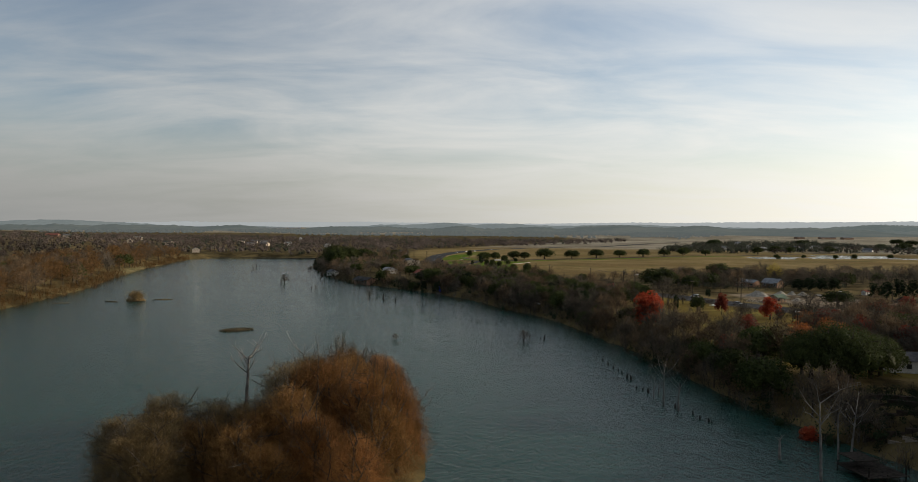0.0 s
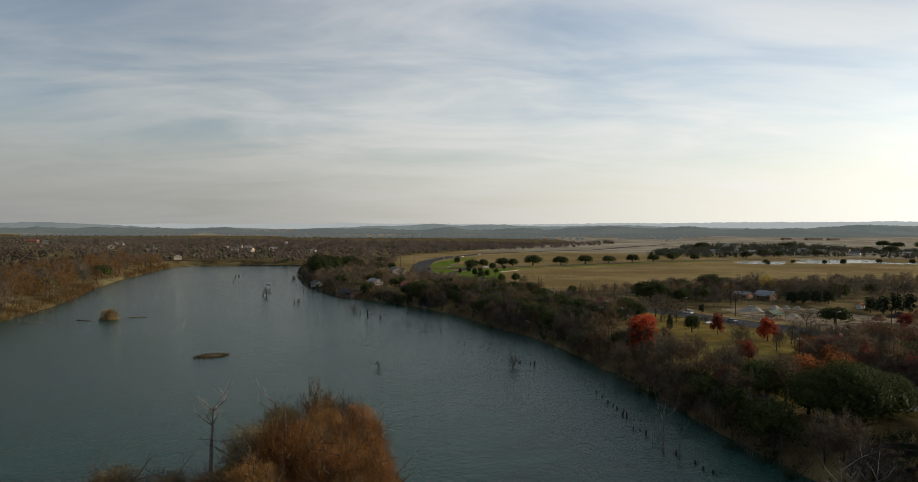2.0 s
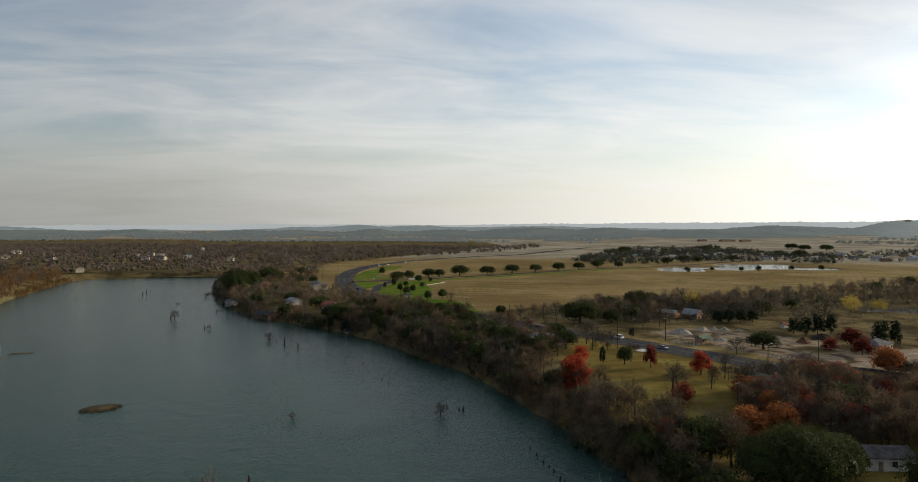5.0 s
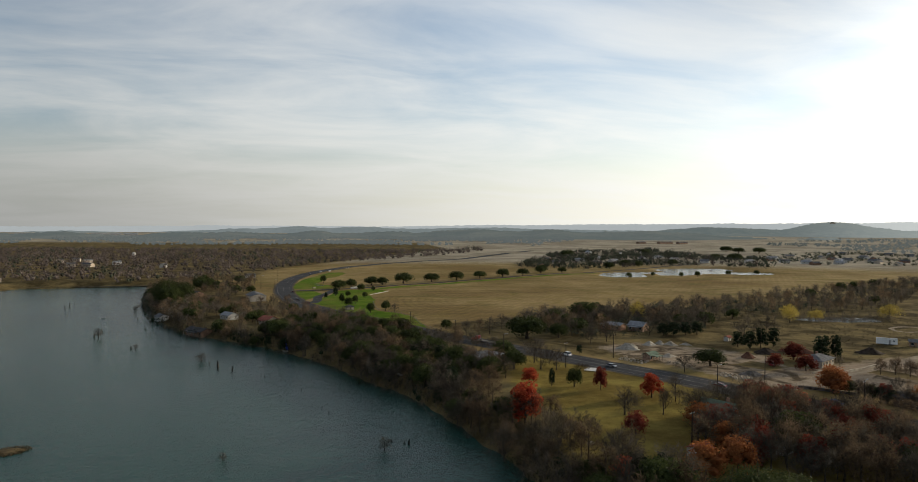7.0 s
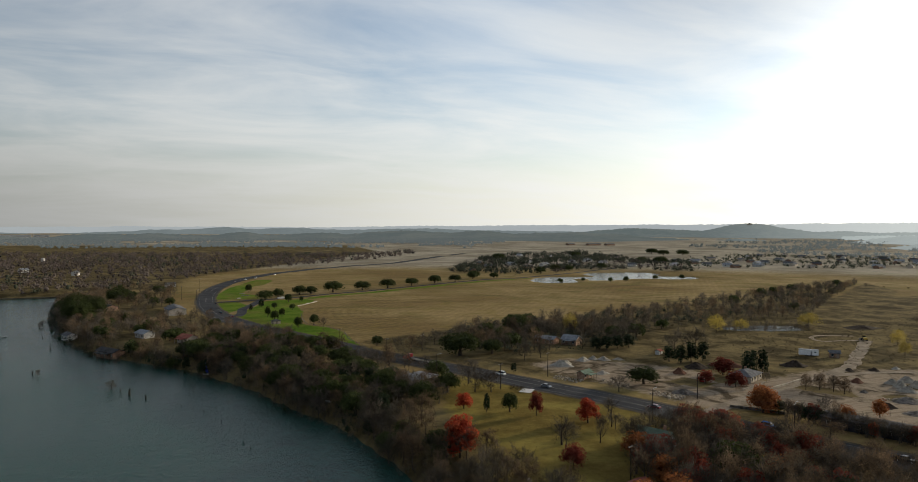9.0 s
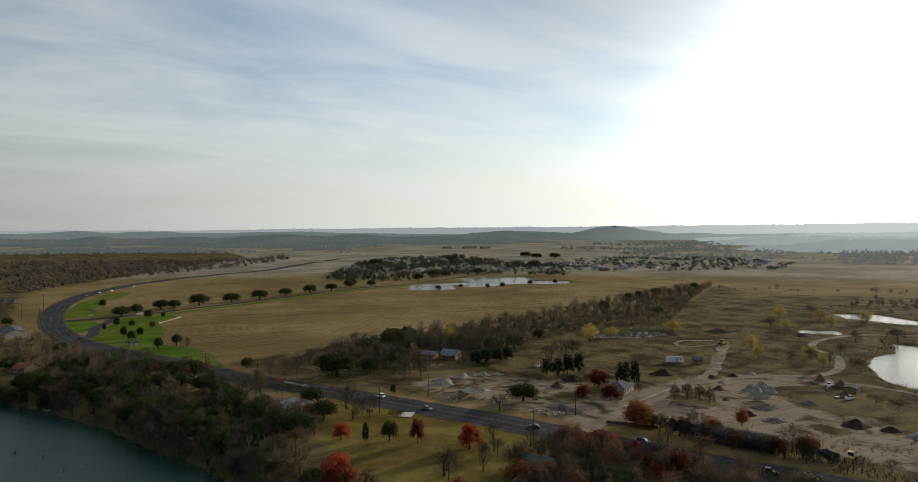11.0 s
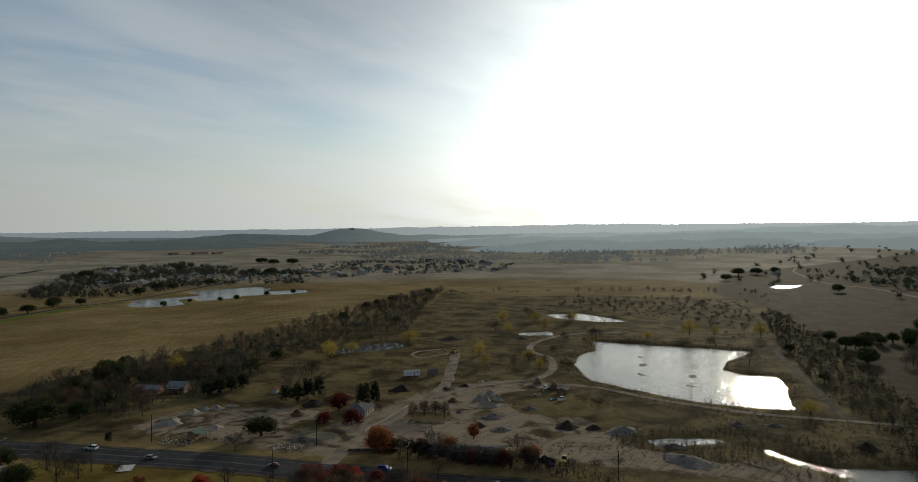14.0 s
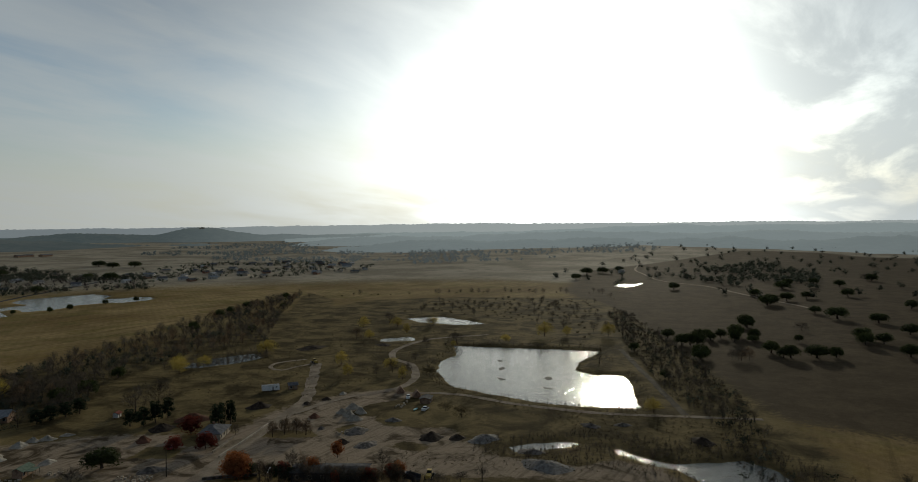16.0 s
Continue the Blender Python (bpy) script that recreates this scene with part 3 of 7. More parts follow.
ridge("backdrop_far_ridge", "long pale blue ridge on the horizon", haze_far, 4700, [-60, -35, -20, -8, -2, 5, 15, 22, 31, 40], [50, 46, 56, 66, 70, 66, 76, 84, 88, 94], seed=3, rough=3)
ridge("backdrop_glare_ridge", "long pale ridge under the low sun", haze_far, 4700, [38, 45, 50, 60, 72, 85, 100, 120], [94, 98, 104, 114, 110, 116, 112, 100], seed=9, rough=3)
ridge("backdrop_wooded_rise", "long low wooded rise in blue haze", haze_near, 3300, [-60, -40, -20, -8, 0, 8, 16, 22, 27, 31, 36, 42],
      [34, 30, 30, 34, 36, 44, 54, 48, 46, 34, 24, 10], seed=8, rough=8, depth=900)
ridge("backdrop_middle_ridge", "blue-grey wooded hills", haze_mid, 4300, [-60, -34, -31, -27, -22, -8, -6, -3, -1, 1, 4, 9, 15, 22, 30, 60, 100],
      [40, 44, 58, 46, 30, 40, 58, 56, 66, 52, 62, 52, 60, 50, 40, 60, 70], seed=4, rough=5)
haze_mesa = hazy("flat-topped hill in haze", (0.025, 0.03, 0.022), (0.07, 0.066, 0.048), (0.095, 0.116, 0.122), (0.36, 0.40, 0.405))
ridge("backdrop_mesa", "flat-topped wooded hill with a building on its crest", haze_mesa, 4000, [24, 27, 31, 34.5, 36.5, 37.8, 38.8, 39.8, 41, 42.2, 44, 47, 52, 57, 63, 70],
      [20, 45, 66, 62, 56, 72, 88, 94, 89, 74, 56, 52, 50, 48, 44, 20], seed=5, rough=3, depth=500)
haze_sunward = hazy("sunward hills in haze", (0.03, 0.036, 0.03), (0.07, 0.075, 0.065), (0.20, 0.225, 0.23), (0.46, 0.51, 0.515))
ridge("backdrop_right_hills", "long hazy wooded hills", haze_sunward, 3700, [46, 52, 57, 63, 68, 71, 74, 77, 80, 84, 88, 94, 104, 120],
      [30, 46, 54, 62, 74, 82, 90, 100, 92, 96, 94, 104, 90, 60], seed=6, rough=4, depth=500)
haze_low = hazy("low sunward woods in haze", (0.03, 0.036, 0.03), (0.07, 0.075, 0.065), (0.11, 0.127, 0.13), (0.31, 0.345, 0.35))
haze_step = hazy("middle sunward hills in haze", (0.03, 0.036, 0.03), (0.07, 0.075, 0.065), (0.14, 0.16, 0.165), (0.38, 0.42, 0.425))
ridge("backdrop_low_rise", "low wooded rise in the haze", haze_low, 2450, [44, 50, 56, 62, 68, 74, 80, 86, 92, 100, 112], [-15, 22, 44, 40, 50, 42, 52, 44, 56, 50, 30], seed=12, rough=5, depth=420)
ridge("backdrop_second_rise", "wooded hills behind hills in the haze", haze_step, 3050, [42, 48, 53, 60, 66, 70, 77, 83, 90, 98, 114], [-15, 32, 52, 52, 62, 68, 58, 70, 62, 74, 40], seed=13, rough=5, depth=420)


# ---- trees ----
class Shape:
    """Vertices and faces gathered into one mesh."""

    def __init__(self):
        self.v, self.f, self.n = [], [], 0

    def put(self, verts, faces):
        verts, n = np.asarray(verts, float), self.n
        self.v.append(verts)
        self.f += (faces + n).tolist() if isinstance(faces, np.ndarray) else [tuple(i + n for i in f) for f in faces]
        self.n += len(verts)

    def tube(self, points, radii, sides=5):
        pts = [Vector(p) for p in points]
        verts = []
        for i, p in enumerate(pts):
            d = (pts[min(i + 1, len(pts) - 1)] - pts[max(i - 1, 0)]).normalized()
            a = d.orthogonal().normalized()
            b = d.cross(a)
            for k in range(sides):
                t = 2 * math.pi * k / sides
                verts.append(p + (a * math.cos(t) + b * math.sin(t)) * radii[i])
        faces = [(i * sides + k, i * sides + (k + 1) % sides, (i + 1) * sides + (k + 1) % sides, (i + 1) * sides + k)
                 for i in range(len(pts) - 1) for k in range(sides)]
        first = self.n
        if first:
            gathered = np.concatenate(self.v)
            near = int(np.argmin(((gathered - np.array(points[0])) ** 2).sum(1)))
        self.put([tuple(v) for v in verts], faces)
        if first:
            self.f.append((near, first, first + 1))

    def mesh(self, name, mat, smooth=False):
        me = bpy.data.meshes.new(name)
        me.from_pydata(np.concatenate(self.v).tolist(), [], self.f)
        me.materials.append(mat)
        if smooth:
            me.shade_smooth()
        return me


def leaves(shape, rng, centres, radius, count, size, flat=0.75):
    """Small quads strewn round each centre, turned every way."""
    centres = np.repeat(np.asarray(centres), count, 0)
    k = len(centres)
    at = centres + rng.normal(0, 1, (k, 3)) * np.repeat(np.asarray(radius).reshape(-1, 1), count, 0) * (0.55, 0.55, 0.55 * flat)
    a = rng.normal(0, 1, (k, 3))
    a /= np.linalg.norm(a, axis=1, keepdims=True)
    b = np.cross(a, rng.normal(0, 1, (k, 3)))
    b /= np.linalg.norm(b, axis=1, keepdims=True)
    s = size * rng.uniform(0.6, 1.3, (k, 1))
    a, b = a * s, b * s * rng.uniform(0.5, 0.9, (k, 1))
    verts = np.stack([at - a, at - b * 0.6, at + a, at + b], 1).reshape(-1, 3)
    shape.put(verts, np.arange(4 * k).reshape(-1, 4))


def lobes_of(rng, tall, spread, count, low):
    """Rounded lobes that make up a domed crown: centres and radii."""
    i = np.arange(count)
    up_share = 0.02 + 0.98 * (i + 0.5) / count
    turn = i * 2.39996 + rng.uniform(0, 0.8, count)
    ring = np.sqrt(1 - (up_share * 0.93) ** 2)
    r = spread * rng.uniform(0.34, 0.5, count)
    foot = tall * low
    reach = spread * rng.uniform(0.48, 0.70, count)
    at = np.column_stack([np.cos(turn) * ring * reach, np.sin(turn) * ring * reach, foot + r * 0.75 + up_share * (tall - foot - r * 1.75)])
    return at, r


BALL = np.array([(0, 0, 1), (0.894, 0, 0.447), (0.276, 0.851, 0.447), (-0.724, 0.526, 0.447), (-0.724, -0.526, 0.447), (0.276, -0.851, 0.447),
                     (0.724, 0.526, -0.447), (-0.276, 0.851, -0.447), (-0.894, 0, -0.447), (-0.276, -0.851, -0.447), (0.724, -0.526, -0.447), (0, 0, -1)])
BALL_SKIN = [(0, 1, 2), (0, 2, 3), (0, 3, 4), (0, 4, 5), (0, 5, 1), (1, 6, 2), (2, 7, 3), (3, 8, 4), (4, 9, 5), (5, 10, 1),
            (6, 7, 2), (7, 8, 3), (8, 9, 4), (9, 10, 5), (10, 6, 1), (6, 11, 7), (7, 11, 8), (8, 11, 9), (9, 11, 10), (10, 11, 6)]


def dome(shape, rng, tall, spread, count, each, size, low=0.15, core=True, jitter=0.45, deep=0.82):
    """A solid rounded crown: leaf pieces lying on overlapping lobes, over a rough dark core."""
    centres, radii = lobes_of(rng, tall, spread, count, low)
    middle = np.array((0, 0, tall * (low + 0.42 * (1 - low))))
    for c, r in zip(centres, radii) if core else ():
        shape.put(middle + (c - middle) * 0.86 + BALL * r * rng.uniform(0.5, 0.74, (12, 1)) * (1, 1, 0.85), BALL_SKIN)
    k = count * each
    which = np.repeat(np.arange(count), each)
    n = rng.normal(0, 1, (k, 3))
    n[:, 2] += 0.35
    n += (centres[which] - middle) / spread * 0.9
    n /= np.linalg.norm(n, axis=1, keepdims=True)
    at = centres[which] + n * radii[which][:, None] * rng.uniform(deep, 1.08, (k, 1)) * (1, 1, 0.9)
    n = n + rng.normal(0, jitter, (k, 3))
    n /= np.linalg.norm(n, axis=1, keepdims=True)
    a = np.cross(n, rng.normal(0, 1, (k, 3)))
    a /= np.linalg.norm(a, axis=1, keepdims=True)
    b = np.cross(n, a)
    s = size * rng.uniform(0.55, 1.25, (k, 1))
    a, b = a * s, b * s * rng.uniform(0.55, 0.95, (k, 1))
    shape.put(np.stack([at - a, at - b * 0.7 - n * s * 0.2, at + a, at + b - n * s * 0.2], 1).reshape(-1, 3), np.arange(4 * k).reshape(-1, 4))


def spikes(shape, rng, roots, ways, length, width, spread=0.5):
    """Thin twigs: long narrow triangles from roots along ways."""
    roots, ways = np.asarray(roots, float), np.asarray(ways, float)
    k = len(roots)
    d = ways + rng.normal(0, spread, (k, 3))
    d /= np.linalg.norm(d, axis=1, keepdims=True)
    side = np.cross(d, rng.normal(0, 1, (k, 3)))
    side /= np.linalg.norm(side, axis=1, keepdims=True)
    tip = roots + d * length * rng.uniform(0.5, 1.3, (k, 1))
    verts = np.stack([roots - side * width, roots + side * width, tip], 1).reshape(-1, 3)
    shape.put(verts, np.arange(3 * k).reshape(-1, 3))


def skeleton_of(rng, tall, spread, trunk, limbs, depth, lean=0.0, droop=0.0, start=0.2):
    """Trunk and limbs as lists of points and radii, and the ends of the finest ones with their ways."""
    wood, ends = [], []
    top = Vector((lean * tall, 0, tall * 0.62))
    bole = [Vector((0, 0, -0.3)), Vector((0.02 * tall, 0.01 * tall, tall * start)), top * 0.8, top]
    wood.append((bole, [trunk * 1.25, trunk * 0.85, trunk * 0.5, trunk * 0.3], 6))

    def grow(base, way, length, radius, level):
        pts, p, d = [base], base.copy(), way.copy()
        for _ in range(3):
            d = (d + Vector(rng.normal(0, 0.16, 3)) + Vector((0, 0, 0.10 - droop))).normalized()
            p = p + d * length / 3
            pts.append(p.copy())
        wood.append((pts, [radius, radius * 0.8, radius * 0.6, radius * 0.35], 4 if level > 1 else 3))
        if level <= 1:
            ends.append((pts[1], d))
            ends.append((pts[2], d))
            ends.append((pts[3], d))
            return
        for j in range(3):
            a = pts[1 + j]
            turn = Vector(rng.normal(0, 1, 3))
            grow(a, (d + turn * 0.55 + Vector((0, 0, 0.15))).normalized(), length * rng.uniform(0.5, 0.72), radius * 0.5, level - 1)

    for j in range(limbs):
        t = 2 * math.pi * (j + rng.uniform(-0.3, 0.3)) / limbs
        h = rng.uniform(start * 0.7, 0.6) * tall
        base = Vector((lean * h, 0, h))
        way = Vector((math.cos(t) * spread, math.sin(t) * spread, tall * rng.uniform(0.22, 0.5))).normalized()
        grow(base, way, rng.uniform(0.75, 1.1) * math.hypot(spread, tall * 0.35) * 0.62, trunk * 0.42, depth)
    grow(top, Vector((lean, 0, 1)), tall * 0.3, trunk * 0.3, depth)
    return wood, ends


def tree(name, label, kind, seed, tall, spread, leaf, trunk=0.35, limbs=6, depth=2, crown=(60, 20, 0.6), bark="bark", category="tree", thin=0.08, lobes=10):
    """One tree: an Empty at its foot with trunk (and limbs) and crown. kind: leafy, bare, fuzzy (twigs and small leaves), dense."""
    rng = np.random.default_rng(seed)
    base = new(name)
    base.empty_display_size = 0.5
    tagged(base, label, category)
    wood, ends = skeleton_of(rng, tall, spread, trunk, limbs, depth, droop=0.05 if kind == "fuzzy" else 0.0)
    body = Shape()
    for pts, radii, sides in wood:
        body.tube(pts, radii, sides)
    t = new("trunk", body.mesh(name + "_trunk", M[bark], True))
    t.parent = base
    clumps, each, size = crown
    foliage = Shape()
    if kind == "feathery":
        # a haze of fine crooked twigs over many small lobes, with a few leaves between
        centres, radii = lobes_of(rng, tall, spread, clumps, 0.02)
        radii = radii * rng.uniform(0.55, 0.9, clumps)
        dome(foliage, rng, tall, spread, clumps, each, size, 0.02, False, 1.2, 0.3)
        n = clumps * 230
        which = rng.integers(0, clumps, n)
        k = rng.normal(0, 1, (n, 3)) + (centres[which] - (0, 0, tall * 0.3)) / spread * 0.6
        k /= np.linalg.norm(k, axis=1, keepdims=True)
        at = centres[which] + k * radii[which][:, None] * rng.uniform(0.0, 1.25, (n, 1)) ** 0.6
        spikes(foliage, rng, at, k * 0.6 + (0, 0, 0.55), size * 9.0, size * 0.26, 0.75)
    elif kind in ("leafy", "dense"):
        dome(foliage, rng, tall, spread, clumps, each, size, 0.15 if kind == "leafy" else 0.08, True, 0.8, 0.66)
    else:
        roots = np.array([tuple(e[0]) for e in ends])
        ways = np.array([tuple(e[1]) for e in ends])
        total_twigs = clumps * each
        pick = rng.integers(0, len(roots), total_twigs // 3)
        spikes(foliage, rng, roots[pick] + rng.normal(0, 0.06 * spread, (len(pick), 3)), ways[pick], size * 3.0, size * thin, 0.5)
        # the haze of fine twigs that fills the dome of the crown
        n = total_twigs - len(pick)
        centres, radii = lobes_of(rng, tall, spread, lobes, 0.2 if lobes < 14 else 0.04)
        which = rng.integers(0, lobes, n)
        k = rng.normal(0, 1, (n, 3)) + (centres[which] - (0, 0, tall * 0.45)) / spread * 0.8
        k /= np.linalg.norm(k, axis=1, keepdims=True)
        at = centres[which] + k * radii[which][:, None] * rng.uniform(0.05, 1.0, (n, 1)) ** 0.45 * 1.05
        spikes(foliage, rng, at, k + (0, 0, 0.35), size * 2.0, size * thin, 0.5)
        if kind == "fuzzy":
            dome(foliage, rng, tall, spread, lobes, clumps * each // 2 // lobes, size * 0.42, 0.1, False, 1.0, 0.45)
    c = new("crown", foliage.mesh(name + "_crown", M[leaf]))
    c.parent = base
    return base


KINDS = {}


def kind_of(key, builds):
    """Builds the first trees of a kind; they stand at their first places and are copied from there."""
    KINDS[key] = [[b, False] for b in builds]


OAK = "dark green live oak with a broad rounded crown"
kind_of("oak", [tree("live_oak", OAK, "leafy", 11 + i, 9.0, 6.0, "oak_leaf", 0.5, 6, 1, (18, 100, 0.34)) for i in range(3)])
kind_of("bank_oak", [tree("live_oak", "huge dark live oak with a broad billowing crown above the river", "leafy", 15 + i, 13.5, 9.5, "oak_leaf", 0.7, 7, 2, (40, 300, 0.2)) for i in range(2)])
BARE = "leafless grey-brown tree with fine bare twigs"
kind_of("bare", [tree("bare_tree", BARE, "bare", 21 + i, 9.2, 4.9, "twig", 0.2, 6, 2, (76, 18, 0.52)) for i in range(4)])
RUST = "brown autumn tree with sparse rust-coloured leaves"
kind_of("rust", [tree("rust_tree", RUST, "fuzzy", 31 + i, 11.0, 4.4, "rust_leaf", 0.25, 5, 2, (64, 14, 0.58)) for i in range(4)])
kind_of("juniper", [tree("juniper", "dark green juniper with a dense upright crown", "dense", 41 + i, 8.0, 2.8, "juniper_leaf", 0.2, 4, 1, (14, 95, 0.22)) for i in range(2)])
kind_of("red", [tree("red_maple", "bright red autumn maple", "dense", 51 + i, 7.0, 3.2, "red_leaf", 0.18, 5, 1, (15, 100, 0.21)) for i in range(2)])
kind_of("wine", [tree("wine_maple", "dark wine-red autumn maple", "dense", 55 + i, 8.0, 4.0, "wine_leaf", 0.2, 5, 1, (16, 95, 0.24)) for i in range(2)])
kind_of("orange", [tree("orange_tree", "orange-red autumn tree with thinning leaves", "dense", 61 + i, 8.0, 3.8, "orange_leaf", 0.2, 5, 1, (16, 70, 0.23)) for i in range(2)])
kind_of("yellow", [tree("yellow_tree", "pale yellow autumn willow", "fuzzy", 65 + i, 6.0, 3.3, "yellow_leaf", 0.15, 7, 1, (70, 14, 0.42)) for i in range(2)])
kind_of("shrub", [tree("shrub", "low tangled dry shrub", "fuzzy", 71 + i, 3.0, 2.4, "brush", 0.06, 6, 1, (34, 14, 0.32), category="shrub") for i in range(2)])
kind_of("winter", [tree("winter_tree", "leafless tree with dark spreading limbs on the lawn", "bare", 75 + i, 8.5, 4.0, "twig", 0.3, 7, 3, (16, 12, 0.5), thin=0.035) for i in range(2)])
# lighter trees for the joined woods
kind_of("bare_far", [tree("bare_tree", BARE, "bare", 81 + i, 10.0, 4.3, "twig", 0.2, 5, 1, (34, 15, 0.66), thin=0.1) for i in range(3)])
kind_of("rust_far", [tree("rust_tree", RUST, "fuzzy", 85 + i, 11.0, 4.5, "rust_leaf", 0.25, 5, 1, (40, 14, 0.62), thin=0.11) for i in range(3)])
kind_of("gold_far", [tree("golden_cypress", "golden brown cypress", "fuzzy", 93 + i, 11.0, 4.6, "russet_leaf", 0.25, 5, 1, (40, 14, 0.62), thin=0.11) for i in range(2)])
kind_of("oak_far", [tree("live_oak", OAK, "leafy", 89, 9.0, 6.0, "oak_leaf", 0.5, 5, 1, (13, 48, 0.6))])
chance = random.Random(7)
GROUPS = {"oak": "live oaks", "bare": "bare trees", "rust": "rust brown trees", "juniper": "junipers", "red": "red maples", "wine": "dark red maples",
          "orange": "orange trees", "yellow": "yellow trees", "shrub": "shrubs", "bank_oak": "great bank oaks", "winter": "winter trees on the lawn"}


def plant(key, x, y, size=1.0, wide=1.0, z=None):
    """A tree of that kind at a place, turned and sized by chance."""
    fresh = [s for s in KINDS[key] if not s[1]]
    slot = chance.choice(fresh or KINDS[key])
    z = high(x, y) if z is None else z
    m = pose(x, y, z - 0.05, 0, 0, chance.uniform(0, 360)) @ Matrix.Diagonal((size * wide, size * wide, size, 1))
    if slot[1]:
        ob = copy_thing(slot[0], m)
        ob.matrix_basis = m
    else:
        ob, slot[1] = slot[0], True
        ob.matrix_basis = m
    tagged(ob, group=GROUPS[key])
    return ob


def scatter(outline, count, apart, seed):
    """Places strewn over an outline, no two nearer than apart."""
    rng = np.random.default_rng(seed)
    xs, ys = zip(*outline)
    out = []
    tries = np.column_stack([rng.uniform(min(xs), max(xs), count * 12), rng.uniform(min(ys), max(ys), count * 12)])
    tries = tries[distance(tries[:, 0], tries[:, 1], outline) < 0]
    for p in tries:
        if len(out) >= count:
            break
        if not out or np.min(np.hypot(*(np.array(out) - p).T)) > apart:
            out.append(p)
    return np.array(out)


def grove(outline, count, apart, seed, mix, lo=0.8, hi=1.2, keep_off=()):
    """Trees of mixed kinds over an outline; mix: (kind, weight) pairs."""
    places = scatter(outline, count, apart, seed)
    for ring, gap in keep_off:
        places = places[distance(places[:, 0], places[:, 1], ring) > gap]
    heights = height(places[:, 0], places[:, 1])
    keys, weights = zip(*mix)
    for (x, y), z in zip(places, heights):
        plant(chance.choices(keys, weights)[0], float(x), float(y), chance.uniform(lo, hi), z=float(z))


def joined_grove(name, label, outline, count, apart, seed, mix, lo=0.8, hi=1.2, keep_off=(), category="woods"):
    """Trees past counting, joined into one mesh: whole trees of the same kinds, each turned and sized by chance."""
    places = scatter(outline, count, apart, seed)
    for ring, gap in keep_off:
        places = places[distance(places[:, 0], places[:, 1], ring) > gap]
    zs = height(places[:, 0], places[:, 1])
    rng = np.random.default_rng(seed)
    keys, weights = zip(*mix)
    share = np.array(weights) / sum(weights)
    me = bpy.data.meshes.new(name)
    verts, loops, totals, slots, mats, n = [], [], [], [], [], 0
    for (x, y), z in zip(places, zs):
        src = KINDS[keys[rng.choice(len(keys), p=share)]]
        base = src[rng.integers(len(src))][0]
        t, size = rng.uniform(0, 2 * math.pi), rng.uniform(lo, hi)
        turn = np.array([[math.cos(t), -math.sin(t), 0], [math.sin(t), math.cos(t), 0], [0, 0, 1]]) * size
        for child in base.children:
            d = child.data
            v = np.empty(len(d.vertices) * 3)
            d.vertices.foreach_get("co", v)
            l = np.empty(len(d.loops), int)
            d.loops.foreach_get("vertex_index", l)
            c = np.empty(len(d.polygons), int)
            d.polygons.foreach_get("loop_total", c)
            if d.materials[0] not in mats:
                mats.append(d.materials[0])
            verts.append(v.reshape(-1, 3) @ turn.T + (x, y, z - 0.05))
            loops.append(l + n)
            totals.append(c)
            slots.append(np.full(len(c), mats.index(d.materials[0])))
            n += len(verts[-1])
    verts, loops, totals, slots = (np.concatenate(a) for a in (verts, loops, totals, slots))
    me.vertices.add(len(verts))
    me.vertices.foreach_set("co", verts.ravel())
    me.loops.add(len(loops))
    me.loops.foreach_set("vertex_index", loops)
    me.polygons.add(len(totals))
    me.polygons.foreach_set("loop_start", np.concatenate([[0], np.cumsum(totals)[:-1]]))
    me.polygons.foreach_set("loop_total", totals)
    for mat in mats:
        me.materials.append(mat)
    me.polygons.foreach_set("material_index", slots)
    me.update(calc_edges=True)
    me.validate()
    return tagged(new(name, me), label, category, kind="stuff")


# the wooded river bank, near to far
CLEAR = [([(-33, 432), (-16, 432), (-16, 470), (-35, 470)], 0), ([(-62, 455), (-40, 455), (-40, 496), (-62, 496)], 0), ([(-104, 606), (-78, 606), (-78, 646), (-104, 646)], 0),
         ([(66, 316), (88, 314), (95, 340), (66, 346)], 0), ([(-58, 560), (-30, 560), (-28, 632), (-60, 632)], 0), ([(-72, 446), (-52, 440), (-50, 462), (-72, 466)], 0)]
BANK_A = [(66, 60), (70, 108), (64, 138), (60, 160), (56, 190), (52, 219), (46, 250), (40, 283), (56, 290), (66, 250), (74, 215), (84, 180), (96, 150), (104, 100), (110, 60)]
BANK_B = [(40, 283), (24, 318), (8, 358), (-14, 396), (-40, 429), (-26, 446), (10, 430), (40, 400), (62, 360), (74, 330), (68, 300), (56, 290)]
BANK_C = [(-40, 429), (-71, 465), (-100, 530), (-130, 640), (-150, 740), (-120, 760), (-96, 640), (-70, 560), (-30, 500), (10, 470), (30, 440), (-10, 440)]
grove(BANK_A, 190, 3.0, 1, [("bare", 5), ("rust", 2.6), ("juniper", 1.4), ("oak", 1.3), ("shrub", 1.4)], 0.65, 1.1, keep_off=[([(70, 138), (98, 142), (100, 162), (72, 160)], 1.5), ([(70, 117), (92, 112), (98, 142), (76, 141)], 0)])
grove(BANK_B, 200, 3.8, 2, [("bare", 3.6), ("rust", 1.6), ("juniper", 0.9), ("oak", 2.8), ("shrub", 1)], 0.65, 1.05, keep_off=CLEAR)
